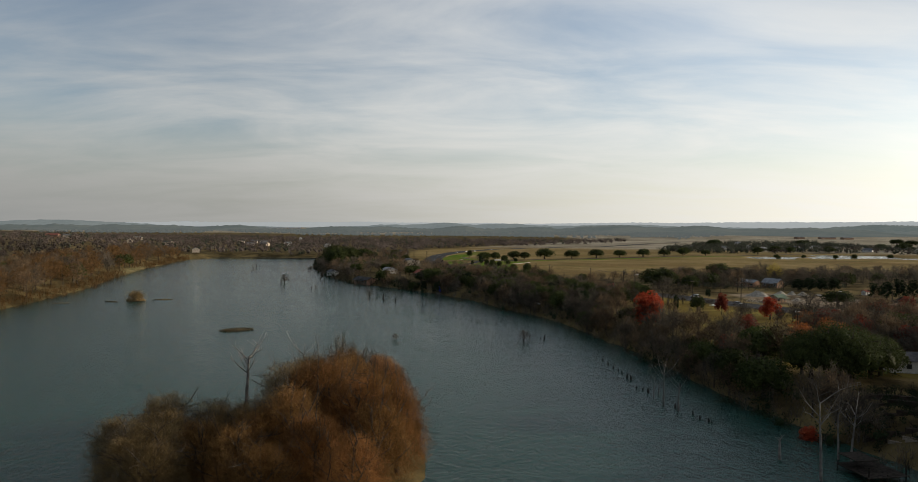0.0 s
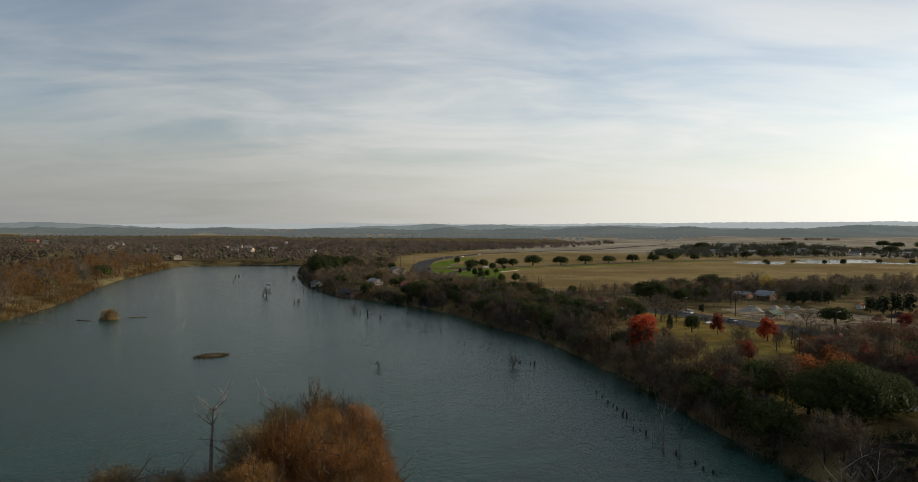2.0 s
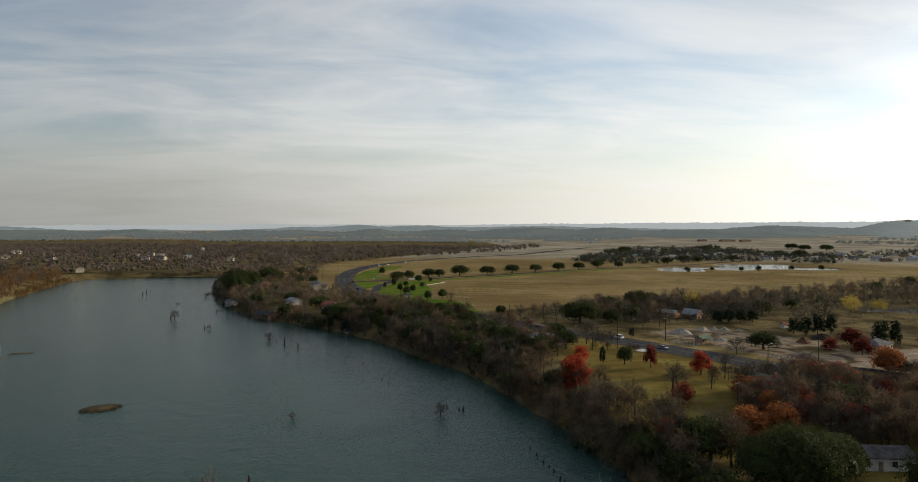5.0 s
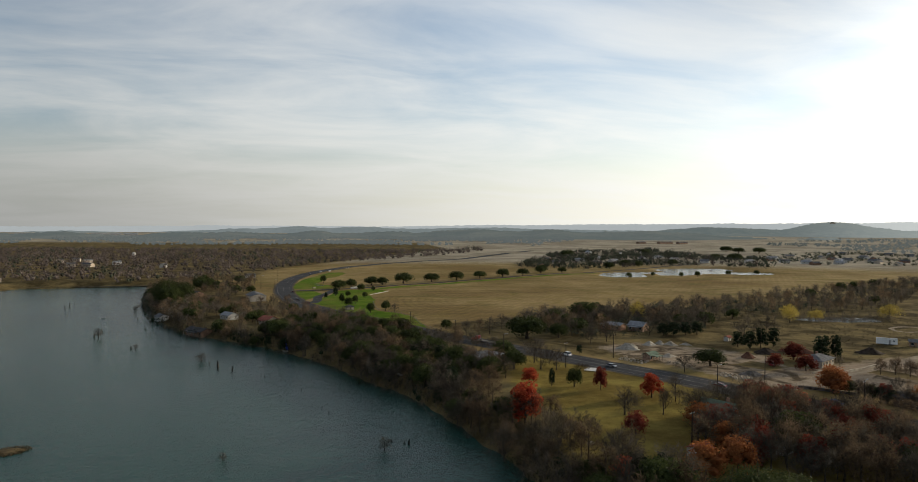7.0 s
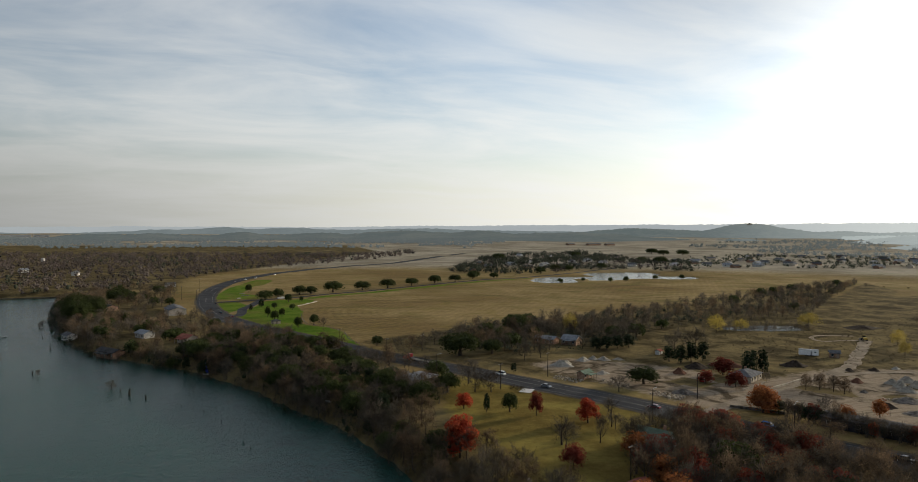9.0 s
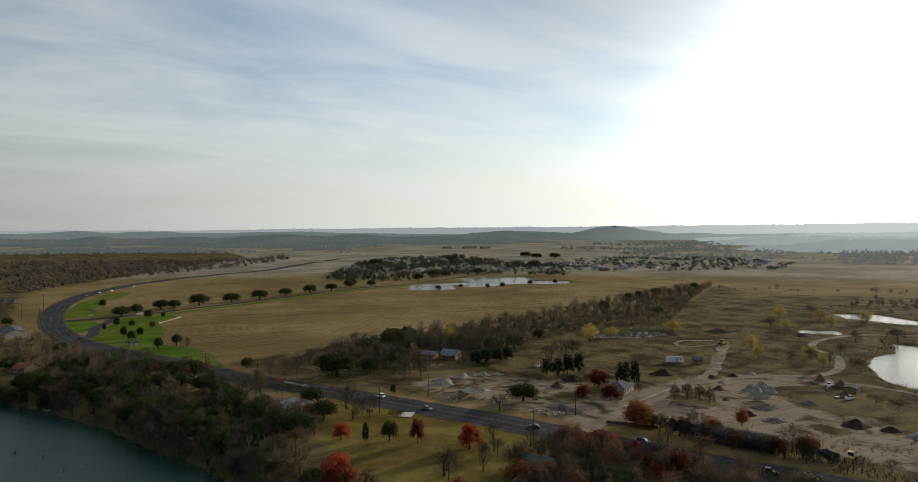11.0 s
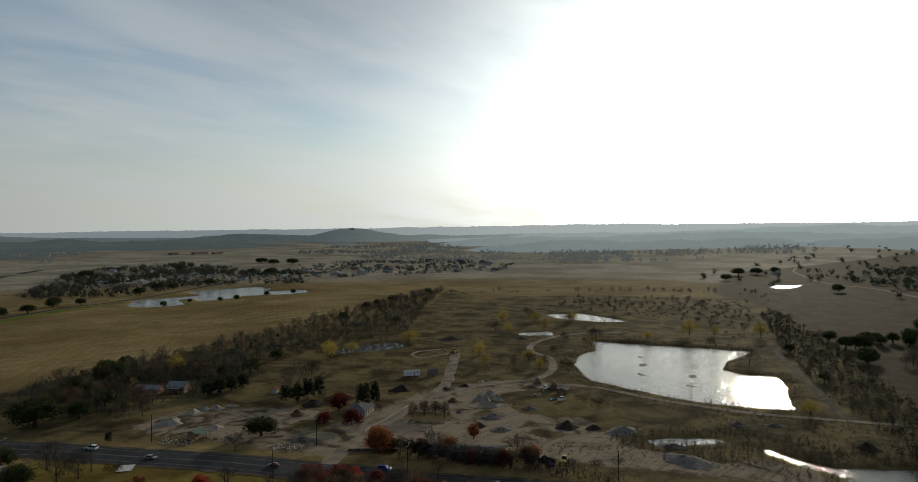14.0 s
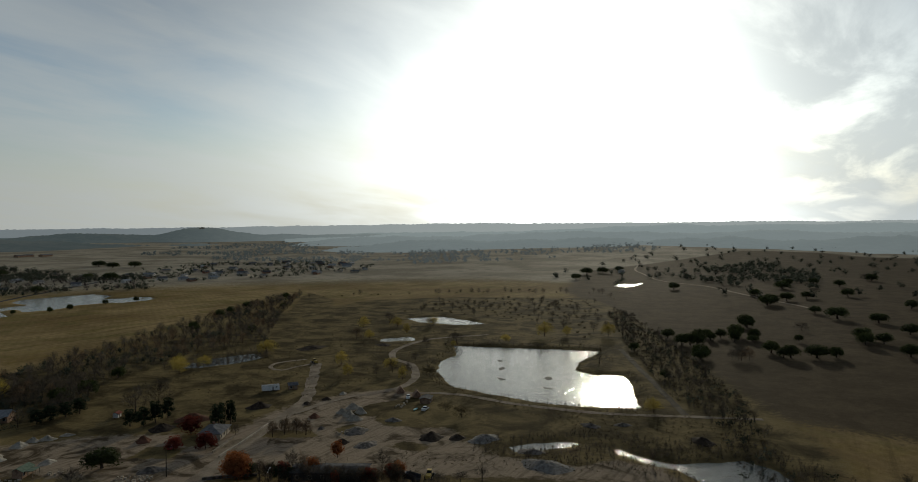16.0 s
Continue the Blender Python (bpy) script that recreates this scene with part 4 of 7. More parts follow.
joined_grove("bank_woods", "brown winter trees crowding the far river bank", BANK_C, 230, 4.4, 3, [("bare_far", 4), ("rust_far", 3), ("oak_far", 0.9), ("shrub", 1)], 0.65, 1.0, keep_off=CLEAR)
# the left bank
BANK_L = [(-206, 290), (-214, 345), (-226, 410), (-252, 491), (-278, 600), (-294, 690), (-306, 770), (-345, 780), (-335, 640), (-315, 480), (-290, 380), (-275, 290)]
# the dark mass of trees between the near lawn and the highway
MASS = [(100, 200), (112, 214), (128, 236), (146, 222), (160, 196), (172, 168), (178, 140), (140, 130), (118, 172), (104, 184)]
grove(MASS, 130, 4.2, 6, [("bare", 6), ("rust", 4), ("wine", 0.9), ("orange", 0.25), ("oak", 0.7)], 0.8, 1.15, keep_off=[([(110, 215), (122, 215), (122, 229), (110, 229)], 3)])
PARK_EDGE = [(60, 300), (74, 330), (60, 366), (40, 400), (12, 432), (-24, 450), (-20, 470), (26, 470), (50, 425), (70, 385), (84, 350), (92, 322), (84, 300), (72, 286)]
grove(PARK_EDGE, 60, 6.0, 7, [("bare", 4), ("rust", 2), ("oak", 1.2), ("juniper", 0.5)], 0.7, 1.0, keep_off=CLEAR + [([(64, 316), (92, 316), (92, 346), (64, 346)], 2), (HIGHWAY + [(900, 1640), (900, 150)], 11)])
HOMES = [(-30, 500), (-70, 560), (-96, 640), (-120, 760), (-110, 850), (-60, 830), (-50, 700), (-40, 640), (-20, 560), (5, 490)]
joined_grove("homestead_trees", "bare and russet trees round the riverside homes", HOMES, 110, 7.0, 8, [("bare_far", 5), ("rust_far", 2), ("oak_far", 1.2)], 0.6, 0.9, keep_off=CLEAR + [(HIGHWAY + [(900, 1640), (900, 150)], 12)])
joined_grove("left_bank_woods", "russet and brown trees along the left bank", BANK_L, 220, 5.2, 4, [("gold_far", 5), ("rust_far", 1.5), ("bare_far", 3), ("oak_far", 0.35)], 0.9, 1.35)
THICKET = [(117, 448), (170, 485), (231, 494), (344, 543), (636, 667), (691, 678), (539, 565), (399, 451), (345, 448), (300, 445), (256, 429), (220, 406), (174, 411), (129, 393)]
joined_grove("thicket", "dense leafless grey-brown thicket beside the field", THICKET, 340, 7.2, 105, [("bare_far", 7), ("rust_far", 1.2), ("oak_far", 0.5), ("shrub", 2)], 0.55, 0.95, keep_off=[(POND_E, -9)], category="thicket")
YARD_WOODS = [(112, 398), (150, 445), (215, 455), (240, 440), (228, 400), (206, 382), (170, 376), (140, 378)]
joined_grove("yard_woods", "dark bare trees behind the stone yard", YARD_WOODS, 75, 6.0, 106, [("bare_far", 5), ("oak_far", 1.6), ("rust_far", 1)], 0.7, 1.05, keep_off=[([(160, 388), (192, 388), (192, 416), (160, 416)], 3)])
LEVEE = [(640, 668), (654, 660), (710, 619), (783, 540), (846, 445), (892, 347), (818, 302), (800, 296), (872, 340), (830, 440), (770, 532), (700, 610)]
joined_grove("levee_trees", "bare trees along the far levee", LEVEE, 90, 9, 109, [("bare_far", 6), ("shrub", 3), ("rust_far", 1)], 0.5, 0.85)
HEDGE = [(686, 272), (510, 203), (369, 141), (336, 117), (266, 93), (240, 60), (280, 40), (277, 79), (369, 104), (472, 147), (608, 212), (718, 267)]
joined_grove("hedge_pasture", "dark tangled hedgerow along the pasture edge", HEDGE, 260, 5.5, 107, [("bare_far", 3), ("shrub", 7), ("oak_far", 0.4)], 0.4, 0.75, category="hedge")
BASIN = [(589, 455), (687, 480), (760, 420), (800, 320), (705, 286), (560, 226), (520, 240), (570, 267), (600, 347), (612, 420)]
joined_grove("basin_brush", "grey brush filling the low basin beyond the ponds", BASIN, 190, 10, 110, [("shrub", 5), ("bare_far", 3)], 0.45, 0.8, category="brush")
for key in ("bare_far", "rust_far", "oak_far", "gold_far"):
    for first, _ in KINDS.pop(key):
        for o in (*first.children, first):
            bpy.data.objects.remove(o)


def stand(key, rows_of):
    """Trees at known places: x, y, size, width share."""
    at = np.array(rows_of, float)
    zs = height(at[:, 0], at[:, 1])
    for (x, y, size, wide), z in zip(at.tolist(), zs.tolist()):
        plant(key, x, y, size, wide, z)


stand("oak", [(92, 740, 1.33, 1.33), (124, 758, 1.14, 1.33), (154, 774, 1.19, 1.33), (186, 799, 1.05, 1.32), (219, 820, 1.17, 1.23), (249, 838, 1.06, 1.28), (284, 875, 1.13, 1.22), (314, 879, 0.9, 1.24), (58, 725, 1.04, 1.24), (69, 725, 0.94, 1.18), (25, 682, 1.06, 1.27), (37, 702, 0.99, 1.02), (23, 563, 0.94, 0.42), (30, 615, 0.57, 0.7), (27, 545, 0.83, 0.63), (33, 563, 0.74, 0.58), (43, 601, 0.61, 0.7), (44, 664, 0.84, 0.75), (55, 666, 0.53, 0.63), (40, 506, 0.82, 0.67), (51, 515, 0.88, 0.67), (12, 760, 1.0, 0.58)])
stand("oak", [(30, 427, 1.02, 0.88), (14, 430, 0.94, 0.8), (1, 457, 0.79, 0.88), (40, 412, 0.99, 1.1), (49, 411, 1.01, 0.97), (76, 423, 0.67, 0.84), (111, 382, 1.39, 1.34), (128, 381, 0.9, 1.05), (143, 431, 1.11, 0.94), (168, 446, 1.35, 1.24), (134, 422, 0.72, 0.84), (85, 334, 0.9, 1.03), (95, 274, 0.81, 0.68), (165, 299, 0.86, 1.4), (184, 244, 0.61, 0.7), (187, 238, 0.6, 0.65), (139, 173, 0.91, 0.82), (80, 149, 1.24, 0.8), (85, 149, 1.13, 0.97), (97, 158, 1.05, 0.9)])
stand("oak", [(79, 158, 0.89, 0.82), (-97, 700, 1.25, 1.4), (-103, 741, 1.12, 1.32), (547, 159, 1.19, 0.92), (533, 162, 1.08, 0.88), (534, 168, 0.91, 0.7), (574, 157, 0.76, 0.88), (574, 147, 0.85, 0.94), (587, 138, 1.14, 1.05), (581, 124, 0.93, 0.98), (648, 138, 1.25, 1.05), (524, 107, 0.99, 1.0), (484, 146, 1.05, 1.08), (556, 183, 0.86, 1.17), (507, 98, 0.87, 0.96), (974, 267, 1.18, 1.21), (840, 135, 1.33, 1.41), (1050, 138, 1.32, 1.49), (930, 160, 1.04, 1.21), (1204, 468, 1.58, 1.31), (1251, 453, 1.38, 1.41), (1316, 442, 1.2, 1.41)])
stand("oak", [(1088, 447, 1.23, 1.29), (642, 136, 1.0, 1.17), (533, 157, 1.14, 1.0), (528, 167, 1.04, 0.96), (559, 152, 0.79, 0.88), (559, 135, 1.16, 0.76), (565, 123, 0.68, 1.21), (477, 145, 0.84, 1.2), (510, 94, 1.02, 1.05), (518, 79, 1.02, 1.46), (524, 68, 0.85, 1.05), (589, 50, 1.13, 1.0), (601, 38, 0.95, 1.2), (828, 137, 1.27, 1.17), (740, 69, 1.33, 1.41), (725, 37, 1.04, 1.41), (660, 18, 1.03, 1.27), (581, 93, 0.68, 0.9), (551, 25, 1.03, 1.17)])
stand("juniper", [(20, 624, 0.97, 0.95), (12, 608, 0.62, 0.95), (122, 337, 0.54, 1.09), (87, 276, 0.88, 0.56), (186, 378, 0.86, 1.56), (192, 378, 0.94, 1.43), (199, 378, 0.95, 1.31), (206, 378, 1.0, 1.26), (204, 338, 1.01, 1.22), (207, 333, 1.15, 1.07), (213, 333, 1.3, 0.95), (221, 335, 1.25, 0.92), (221, 302, 1.44, 1.0), (227, 301, 1.45, 0.73), (155, 241, 0.49, 0.71), (186, 233, 0.71, 1.22), (188, 230, 0.65, 1.32), (79, 191, 0.56, 0.98), (83, 184, 0.54, 1.16), (75, 183, 0.78, 1.07), (81, 183, 0.82, 1.16)])
stand("bare", [(56, 505, 0.64, 0.99), (82, 397, 0.9, 0.83), (97, 405, 0.9, 0.94), (107, 417, 0.88, 1.08), (127, 437, 0.82, 1.73), (93, 306, 1.16, 1.14), (99, 304, 0.95, 1.11), (95, 320, 1.11, 1.25), (110, 300, 0.32, 1.17), (136, 358, 0.95, 0.76), (147, 363, 0.92, 0.88), (158, 411, 0.99, 0.94), (179, 425, 1.11, 1.1), (173, 432, 0.99, 1.25), (200, 457, 1.22, 1.1), (148, 290, 0.75, 1.25), (219, 355, 1.32, 1.11), (231, 354, 1.42, 1.04), (217, 287, 0.49, 0.75), (120, 245, 0.57, 1.17), (96, 232, 0.95, 0.96), (118, 228, 0.91, 1.36)])
stand("bare", [(113, 241, 0.58, 0.81), (129, 265, 0.51, 0.96), (142, 219, 1.0, 1.04), (231, 266, 0.7, 0.83), (193, 233, 0.9, 0.82), (212, 208, 0.74, 1.13), (194, 218, 0.56, 1.25), (194, 224, 0.57, 1.25), (196, 210, 0.54, 1.25), (197, 204, 0.6, 1.25), (336, 301, 0.83, 0.62), (384, 305, 0.77, 0.83), (431, 326, 0.84, 1.04), (462, 318, 0.86, 1.56), (114, 225, 1.06, 0.9), (114, 244, 0.62, 0.66), (88, 194, 0.47, 1.1), (127, 197, 0.88, 1.25), (144, 210, 0.8, 1.25), (129, 207, 0.77, 1.25), (132, 181, 0.94, 1.43), (122, 183, 0.8, 1.46)])
stand("bare", [(114, 184, 0.8, 1.25), (112, 176, 0.64, 1.5), (484, 123, 0.94, 1.07), (435, 199, 0.82, 2.08), (679, 324, 1.23, 1.14), (516, 375, 0.96, 1.25), (471, 326, 0.68, 1.25), (527, 425, 1.12, 1.02), (349, 288, 0.79, 0.83), (351, 300, 0.81, 1.04), (486, 127, 0.65, 1.25), (646, 94, 0.74, 1.88), (1256, 34, 1.21, 1.79)])
stand("rust", [(90, 401, 0.81, 0.98), (187, 243, 0.51, 0.93), (222, 271, 0.55, 1.01), (228, 270, 0.64, 1.05), (231, 261, 0.63, 1.13), (195, 230, 0.71, 0.72), (202, 197, 0.7, 1.19), (197, 200, 0.57, 1.23), (442, 397, 0.82, 1.19), (147, 204, 0.82, 1.35), (158, 207, 0.7, 1.36), (146, 187, 0.9, 1.31), (175, 213, 0.67, 1.49), (121, 174, 0.7, 1.52), (65, 187, 0.69, 1.57), (489, 117, 0.8, 1.11), (485, 121, 0.65, 1.31)])
stand("wine", [(102, 267, 1.12, 0.61), (209, 305, 1.06, 1.25), (191, 293, 0.75, 1.25), (198, 283, 0.89, 1.31), (140, 229, 1.04, 1.22), (91, 217, 0.86, 1.19), (107, 188, 1.0, 1.11), (159, 225, 0.59, 1.31)])
stand("red", [(81, 283, 0.88, 1.28), (115, 254, 1.27, 1.03), (154, 230, 0.85, 1.09), (64, 234, 1.86, 0.94), (64, 125, 0.64, 1.03), (73, 187, 0.72, 1.37)])
stand("shrub", [(95, 309, 0.89, 0.73), (100, 307, 0.97, 0.77), (108, 302, 1.05, 0.89), (351, 274, 1.9, 1.1), (285, 216, 1.8, 1.1), (291, 228, 1.5, 1.1)])
stand("yellow", [(200, 437, 2.0, 0.85), (355, 342, 1.52, 0.85), (329, 316, 1.34, 0.8), (360, 307, 1.2, 1.36), (338, 284, 1.4, 0.64), (455, 317, 0.74, 1.0), (288, 411, 1.88, 1.0), (309, 414, 1.29, 1.3), (362, 413, 1.63, 1.42), (491, 427, 1.72, 1.0), (447, 388, 1.26, 1.11), (526, 378, 1.48, 1.3), (510, 405, 1.53, 1.3), (481, 376, 1.44, 0.78), (335, 141, 1.13, 1.31), (520, 271, 1.96, 1.15), (528, 255, 1.35, 1.0), (542, 226, 1.77, 1.17), (482, 287, 1.01, 1.29)])
stand("orange", [(180, 247, 1.26, 1.14), (140, 226, 0.81, 0.88), (215, 231, 0.91, 0.8), (208, 198, 0.83, 0.88), (106, 197, 1.09, 1.09), (94, 185, 0.72, 1.15), (139, 193, 0.84, 1.2)])
stand("orange", [(180, 247, 1.3, 1.15), (183, 249, 1.1, 1.1), (195, 226, 0.95, 0.9)])
stand("wine", [(188, 233, 0.85, 0.9), (198, 203, 0.8, 1.0), (205, 199, 0.8, 1.1), (137, 224, 1.25, 1.15), (150, 212, 1.0, 1.1)])
stand("red", [(143, 220, 0.9, 1.0), (193, 214, 0.7, 0.9)])
stand("bare", [(184, 240, 0.62, 1.1), (186, 236, 0.66, 1.1), (187, 231, 0.7, 1.0), (189, 226, 0.72, 1.1), (190, 221, 0.66, 1.1), (192, 217, 0.66, 1.2), (194, 211, 0.7, 1.1), (196, 207, 0.66, 1.2), (199, 201, 0.62, 1.2), (202, 196, 0.6, 1.2), (208, 182, 0.5, 1.3), (214, 177, 0.45, 1.4), (222, 173, 0.4, 1.4)])
stand("rust", [(185, 238, 0.55, 1.1), (190, 224, 0.56, 1.1), (193, 213, 0.6, 1.1), (197, 205, 0.55, 1.2), (204, 196, 0.55, 1.2), (225, 274, 0.55, 0.95), (227, 269, 0.6, 0.9), (230, 265, 0.6, 0.95), (231.5, 261, 0.55, 0.9)])
stand("oak", [(889, 122, 1.2, 1.25), (924, 103, 1.0, 1.2), (971, 60, 1.2, 1.2), (1111, 136, 1.2, 1.2), (1155, 104, 1.1, 1.2), (1116, 70, 1.2, 1.2), (1252, 27, 1.3, 1.2), (860, 3, 1.1, 1.2), (616, 51, 1.1, 1.2), (775, 89, 0.9, 1.2)])
stand("oak", [(290, 888, 1.2, 1.2), (411, 949, 1.2, 1.2), (452, 987, 1.3, 1.2), (477, 992, 1.1, 1.2), (381, 821, 0.6, 0.7), (547, 1019, 1.2, 1.3), (738, 1144, 1.6, 1.5), (730, 1193, 1.3, 1.4), (493, 1334, 1.7, 1.6), (700, 1407, 1.5, 1.6), (960, 1513, 1.7, 1.6), (985, 1425, 1.6, 1.7), (950, 1450, 1.5, 1.7)])
stand("oak", [(364, 791, 0.7, 0.8), (429, 786, 0.7, 0.8), (452, 789, 0.8, 0.8), (502, 803, 0.7, 0.9), (537, 797, 0.8, 0.8), (402, 804, 0.6, 0.8)])
stand("winter", [(96.5, 235.7, 1.1, 1.0), (112.7, 222, 1.25, 0.9), (120.3, 247.8, 0.7, 1.0), (108.2, 233.5, 0.75, 0.8), (104.4, 207.5, 1.0, 1.0), (126, 258, 0.9, 1.0), (134, 247, 0.8, 1.0)])
stand("wine", [(136, 225, 1.25, 1.1), (113, 209, 1.2, 1.15), (115, 198, 1.15, 1.2), (140, 234, 1.2, 1.2), (146, 226, 1.25, 1.2), (154, 201, 1.2, 1.2)])
stand("orange", [(91, 182, 1.15, 1.2), (100, 183, 1.2, 1.1), (111, 218, 1.0, 1.2)])
# the five beyond x 100 stand out of view, added to shade the bank
stand("bank_oak", [(-101, 572, 1.3, 0.85), (-106, 592, 1.4, 0.85), (-94, 584, 1.3, 0.9), (106, 138, 1.0, 1.0), (101, 124, 1.0, 1.0), (108, 112, 1.0, 1.0), (118, 126, 1.1, 1.0), (114, 100, 1.0, 1.0), (78, 152, 0.86, 0.85), (85, 153, 1.0, 0.9), (93, 155, 0.8, 0.9)])


# ---- woods too many to count ----
def woods(name, label, outline, count, apart, seed, mat, tall=(5, 9), bits=12, bit=0.2, spike=False, category="woods", ring=None, patchy=None, wide=0.2):
    """A wood as one mesh: every tree a ragged crown of small leaf pieces, or of upright twigs."""
    rng = np.random.default_rng(seed)
    xs, ys = zip(*outline)
    p = np.column_stack([rng.uniform(min(xs), max(xs), count * 10), rng.uniform(min(ys), max(ys), count * 10)])
    p = p[distance(p[:, 0], p[:, 1], outline) < 0]
    if patchy:
        p = p[wobble(p[:, 0], p[:, 1], patchy, seed) + 0.5 * wobble(p[:, 0], p[:, 1], patchy * 0.3, seed + 2) > 0.0]
    cell = {}
    for x, y in p:
        cell.setdefault((int(x // apart), int(y // apart)), (x, y))
        if len(cell) >= count:
            break
    p = np.array(list(cell.values()))
    for o, gap in ring or ():
        p = p[distance(p[:, 0], p[:, 1], o) > gap]
    z = height(p[:, 0], p[:, 1])
    h = rng.uniform(*tall, len(p))
    shape = Shape()
    if spike:
        at = np.column_stack([p, z + h * 0.12])
        roots = np.repeat(at, bits, 0)
        hh = np.repeat(h, bits)
        k = len(roots)
        roots = roots + rng.normal(0, 1, (k, 3)) * np.column_stack([hh * 0.13, hh * 0.13, hh * 0.22]) + np.column_stack([np.zeros(k), np.zeros(k), hh * 0.3])
        roots[:, 2] = np.maximum(roots[:, 2], np.repeat(z, bits) - 0.1)
        out = roots - np.repeat(at, bits, 0)
        out[:, 2] = np.abs(out[:, 2]) + hh * 0.12
        spikes(shape, rng, roots, out / np.linalg.norm(out, axis=1, keepdims=True), np.repeat(h, bits).reshape(-1, 1) * 0.30, bit, 0.35)
        stems = np.repeat(np.column_stack([p, z - 0.2]), 3, 0)
        spikes(shape, rng, stems, np.tile((0, 0, 1.0), (len(stems), 1)), np.repeat(h, 3).reshape(-1, 1) * 0.62, 0.11, 0.25)
    else:
        centre = np.column_stack([p, z + h * 0.55])
        if min(tall) >= 3:
            # a small dim heart behind the leaves, so that the ground does not show through
            heart = BALL[None] * rng.uniform(0.5, 1.0, (len(p), 12, 1)) * np.column_stack([h * wide, h * wide, h * 0.24])[:, None, :]
            shape.put((centre[:, None, :] + heart - (h * 0.2)[:, None, None] * (0, 0, 1)).reshape(-1, 3), (np.array(BALL_SKIN)[None] + 12 * np.arange(len(p))[:, None, None]).reshape(-1, 3))
        near = centre[:, None, :] + rng.normal(0, 1, (len(p), 3, 3)) * (h * 0.2)[:, None, None] * (1, 1, 0.45)
        leaves(shape, rng, near.reshape(-1, 3), np.repeat(h * 0.38, 3), max(2, bits // 3), bit, 0.7)
        low = np.column_stack([p, z + h * 0.22])
        leaves(shape, rng, low, h * 0.42, max(2, bits // 4), bit, 0.45)
    ob = new(name, shape.mesh(name, mat, True))
    return tagged(ob, label, category, kind="stuff")


LEFT_WOODS = [(-345, 790), (-335, 640), (-318, 480), (-296, 380), (-280, 290), (-240, 150), (-900, 350), (-1250, 950), (-330, 812)]
FAR_WOODS = [(-330, 806), (-166, 814), (-120, 790), (-80, 900), (-30, 1040), (40, 1150), (130, 1260), (270, 1410), (390, 1600), (420, 1800), (318, 1620), (154, 1640),
             (-167, 1730), (-700, 1850), (-1500, 1700), (-1250, 950)]
woods("woods_left", "bare brown winter woods on the river's left side", LEFT_WOODS, 1800, 9.0, 101, M["far_leaf"], (7, 12), 33, 0.78, wide=0.22)
woods("woods_left_evergreen", "dark evergreen trees among the left woods", LEFT_WOODS, 260, 18, 102, M["far_green"], (6, 11), 34, 0.7)
woods("woods_beyond_weir", "dense bare brown woods beyond the weir", FAR_WOODS, 4000, 10.0, 103, M["far_leaf"], (7, 12), 24, 0.98, wide=0.24)
woods("woods_beyond_weir_evergreen", "scattered dark evergreens beyond the weir", FAR_WOODS, 520, 22, 104, M["far_green"], (8, 13), 34, 0.8, patchy=150)
woods("thicket_brush", "tan and grey undergrowth in the thicket", THICKET, 1300, 5, 106, M["twig"], (2.5, 4.5), 26, 0.07, spike=True, category="thicket", ring=[(POND_E, -7)])
woods("thicket_evergreen", "dark evergreen bushes in the thicket", THICKET, 260, 8, 134, M["far_green"], (3.5, 6.5), 60, 0.42, category="thicket", ring=[(POND_E, 2)], patchy=60)
woods("yard_undergrowth", "dark undergrowth behind the stone yard", YARD_WOODS, 260, 4.5, 135, M["far_green"], (2.0, 4.5), 54, 0.32, category="thicket", ring=[([(160, 380), (192, 380), (192, 416), (160, 416)], 1)])
woods("hedge_pasture_green", "dark green bushes in the hedgerow", HEDGE, 160, 9, 108, M["far_green"], (2.5, 4.5), 26, 0.5, category="hedge")
QUARRY = [(395, 300), (321, 247), (312, 215), (300, 180), (284, 150), (262, 128), (276, 104), (330, 118), (338, 150), (322, 176), (320, 204), (330, 240), (345, 262)]
woods("quarry_scrub", "low grey-green scrub round the quarry pond", QUARRY, 600, 3.6, 111, M["brush"], (0.9, 2.2), 44, 0.11, category="scrub", ring=[(CREEK, 0), (CREEK_B, 0), (POND_B, 1)])
RISE = [(262, 330), (300, 305), (330, 300), (375, 320), (400, 345), (460, 352), (520, 330), (560, 350), (540, 400), (440, 420), (370, 410), (300, 395), (262, 365)]
woods("rise_grass", "tufts of dry grass and weeds on the rough ground", RISE, 500, 7, 112, M["brush"], (0.8, 1.5), 36, 0.11, category="grass", ring=[(POND_D, 1), (POND_C, 1)])
ROAD_HEDGE = [(175, 240), (193, 231), (203, 208), (206, 190), (211, 165), (204, 165), (199, 188), (194, 205), (186, 226)]
woods("roadside_brush", "dark bare brush between the highway and the yard", ROAD_HEDGE, 120, 3.2, 113, M["twig"], (3, 5.5), 44, 0.07, spike=True, category="brush")
TOWN = [(296, 1007), (375, 905), (420, 935), (474, 985), (580, 990), (644, 920), (786, 1129), (798, 1427), (809, 1618), (568, 1535), (400, 1250)]
woods("town_trees", "dark evergreen and bare trees round the far houses", TOWN, 560, 13, 114, M["far_green"], (7, 12), 48, 0.95, patchy=110)
woods("town_trees_bare", "brown autumn trees round the far houses", TOWN, 260, 20, 115, M["far_leaf"], (6, 11), 36, 0.7)
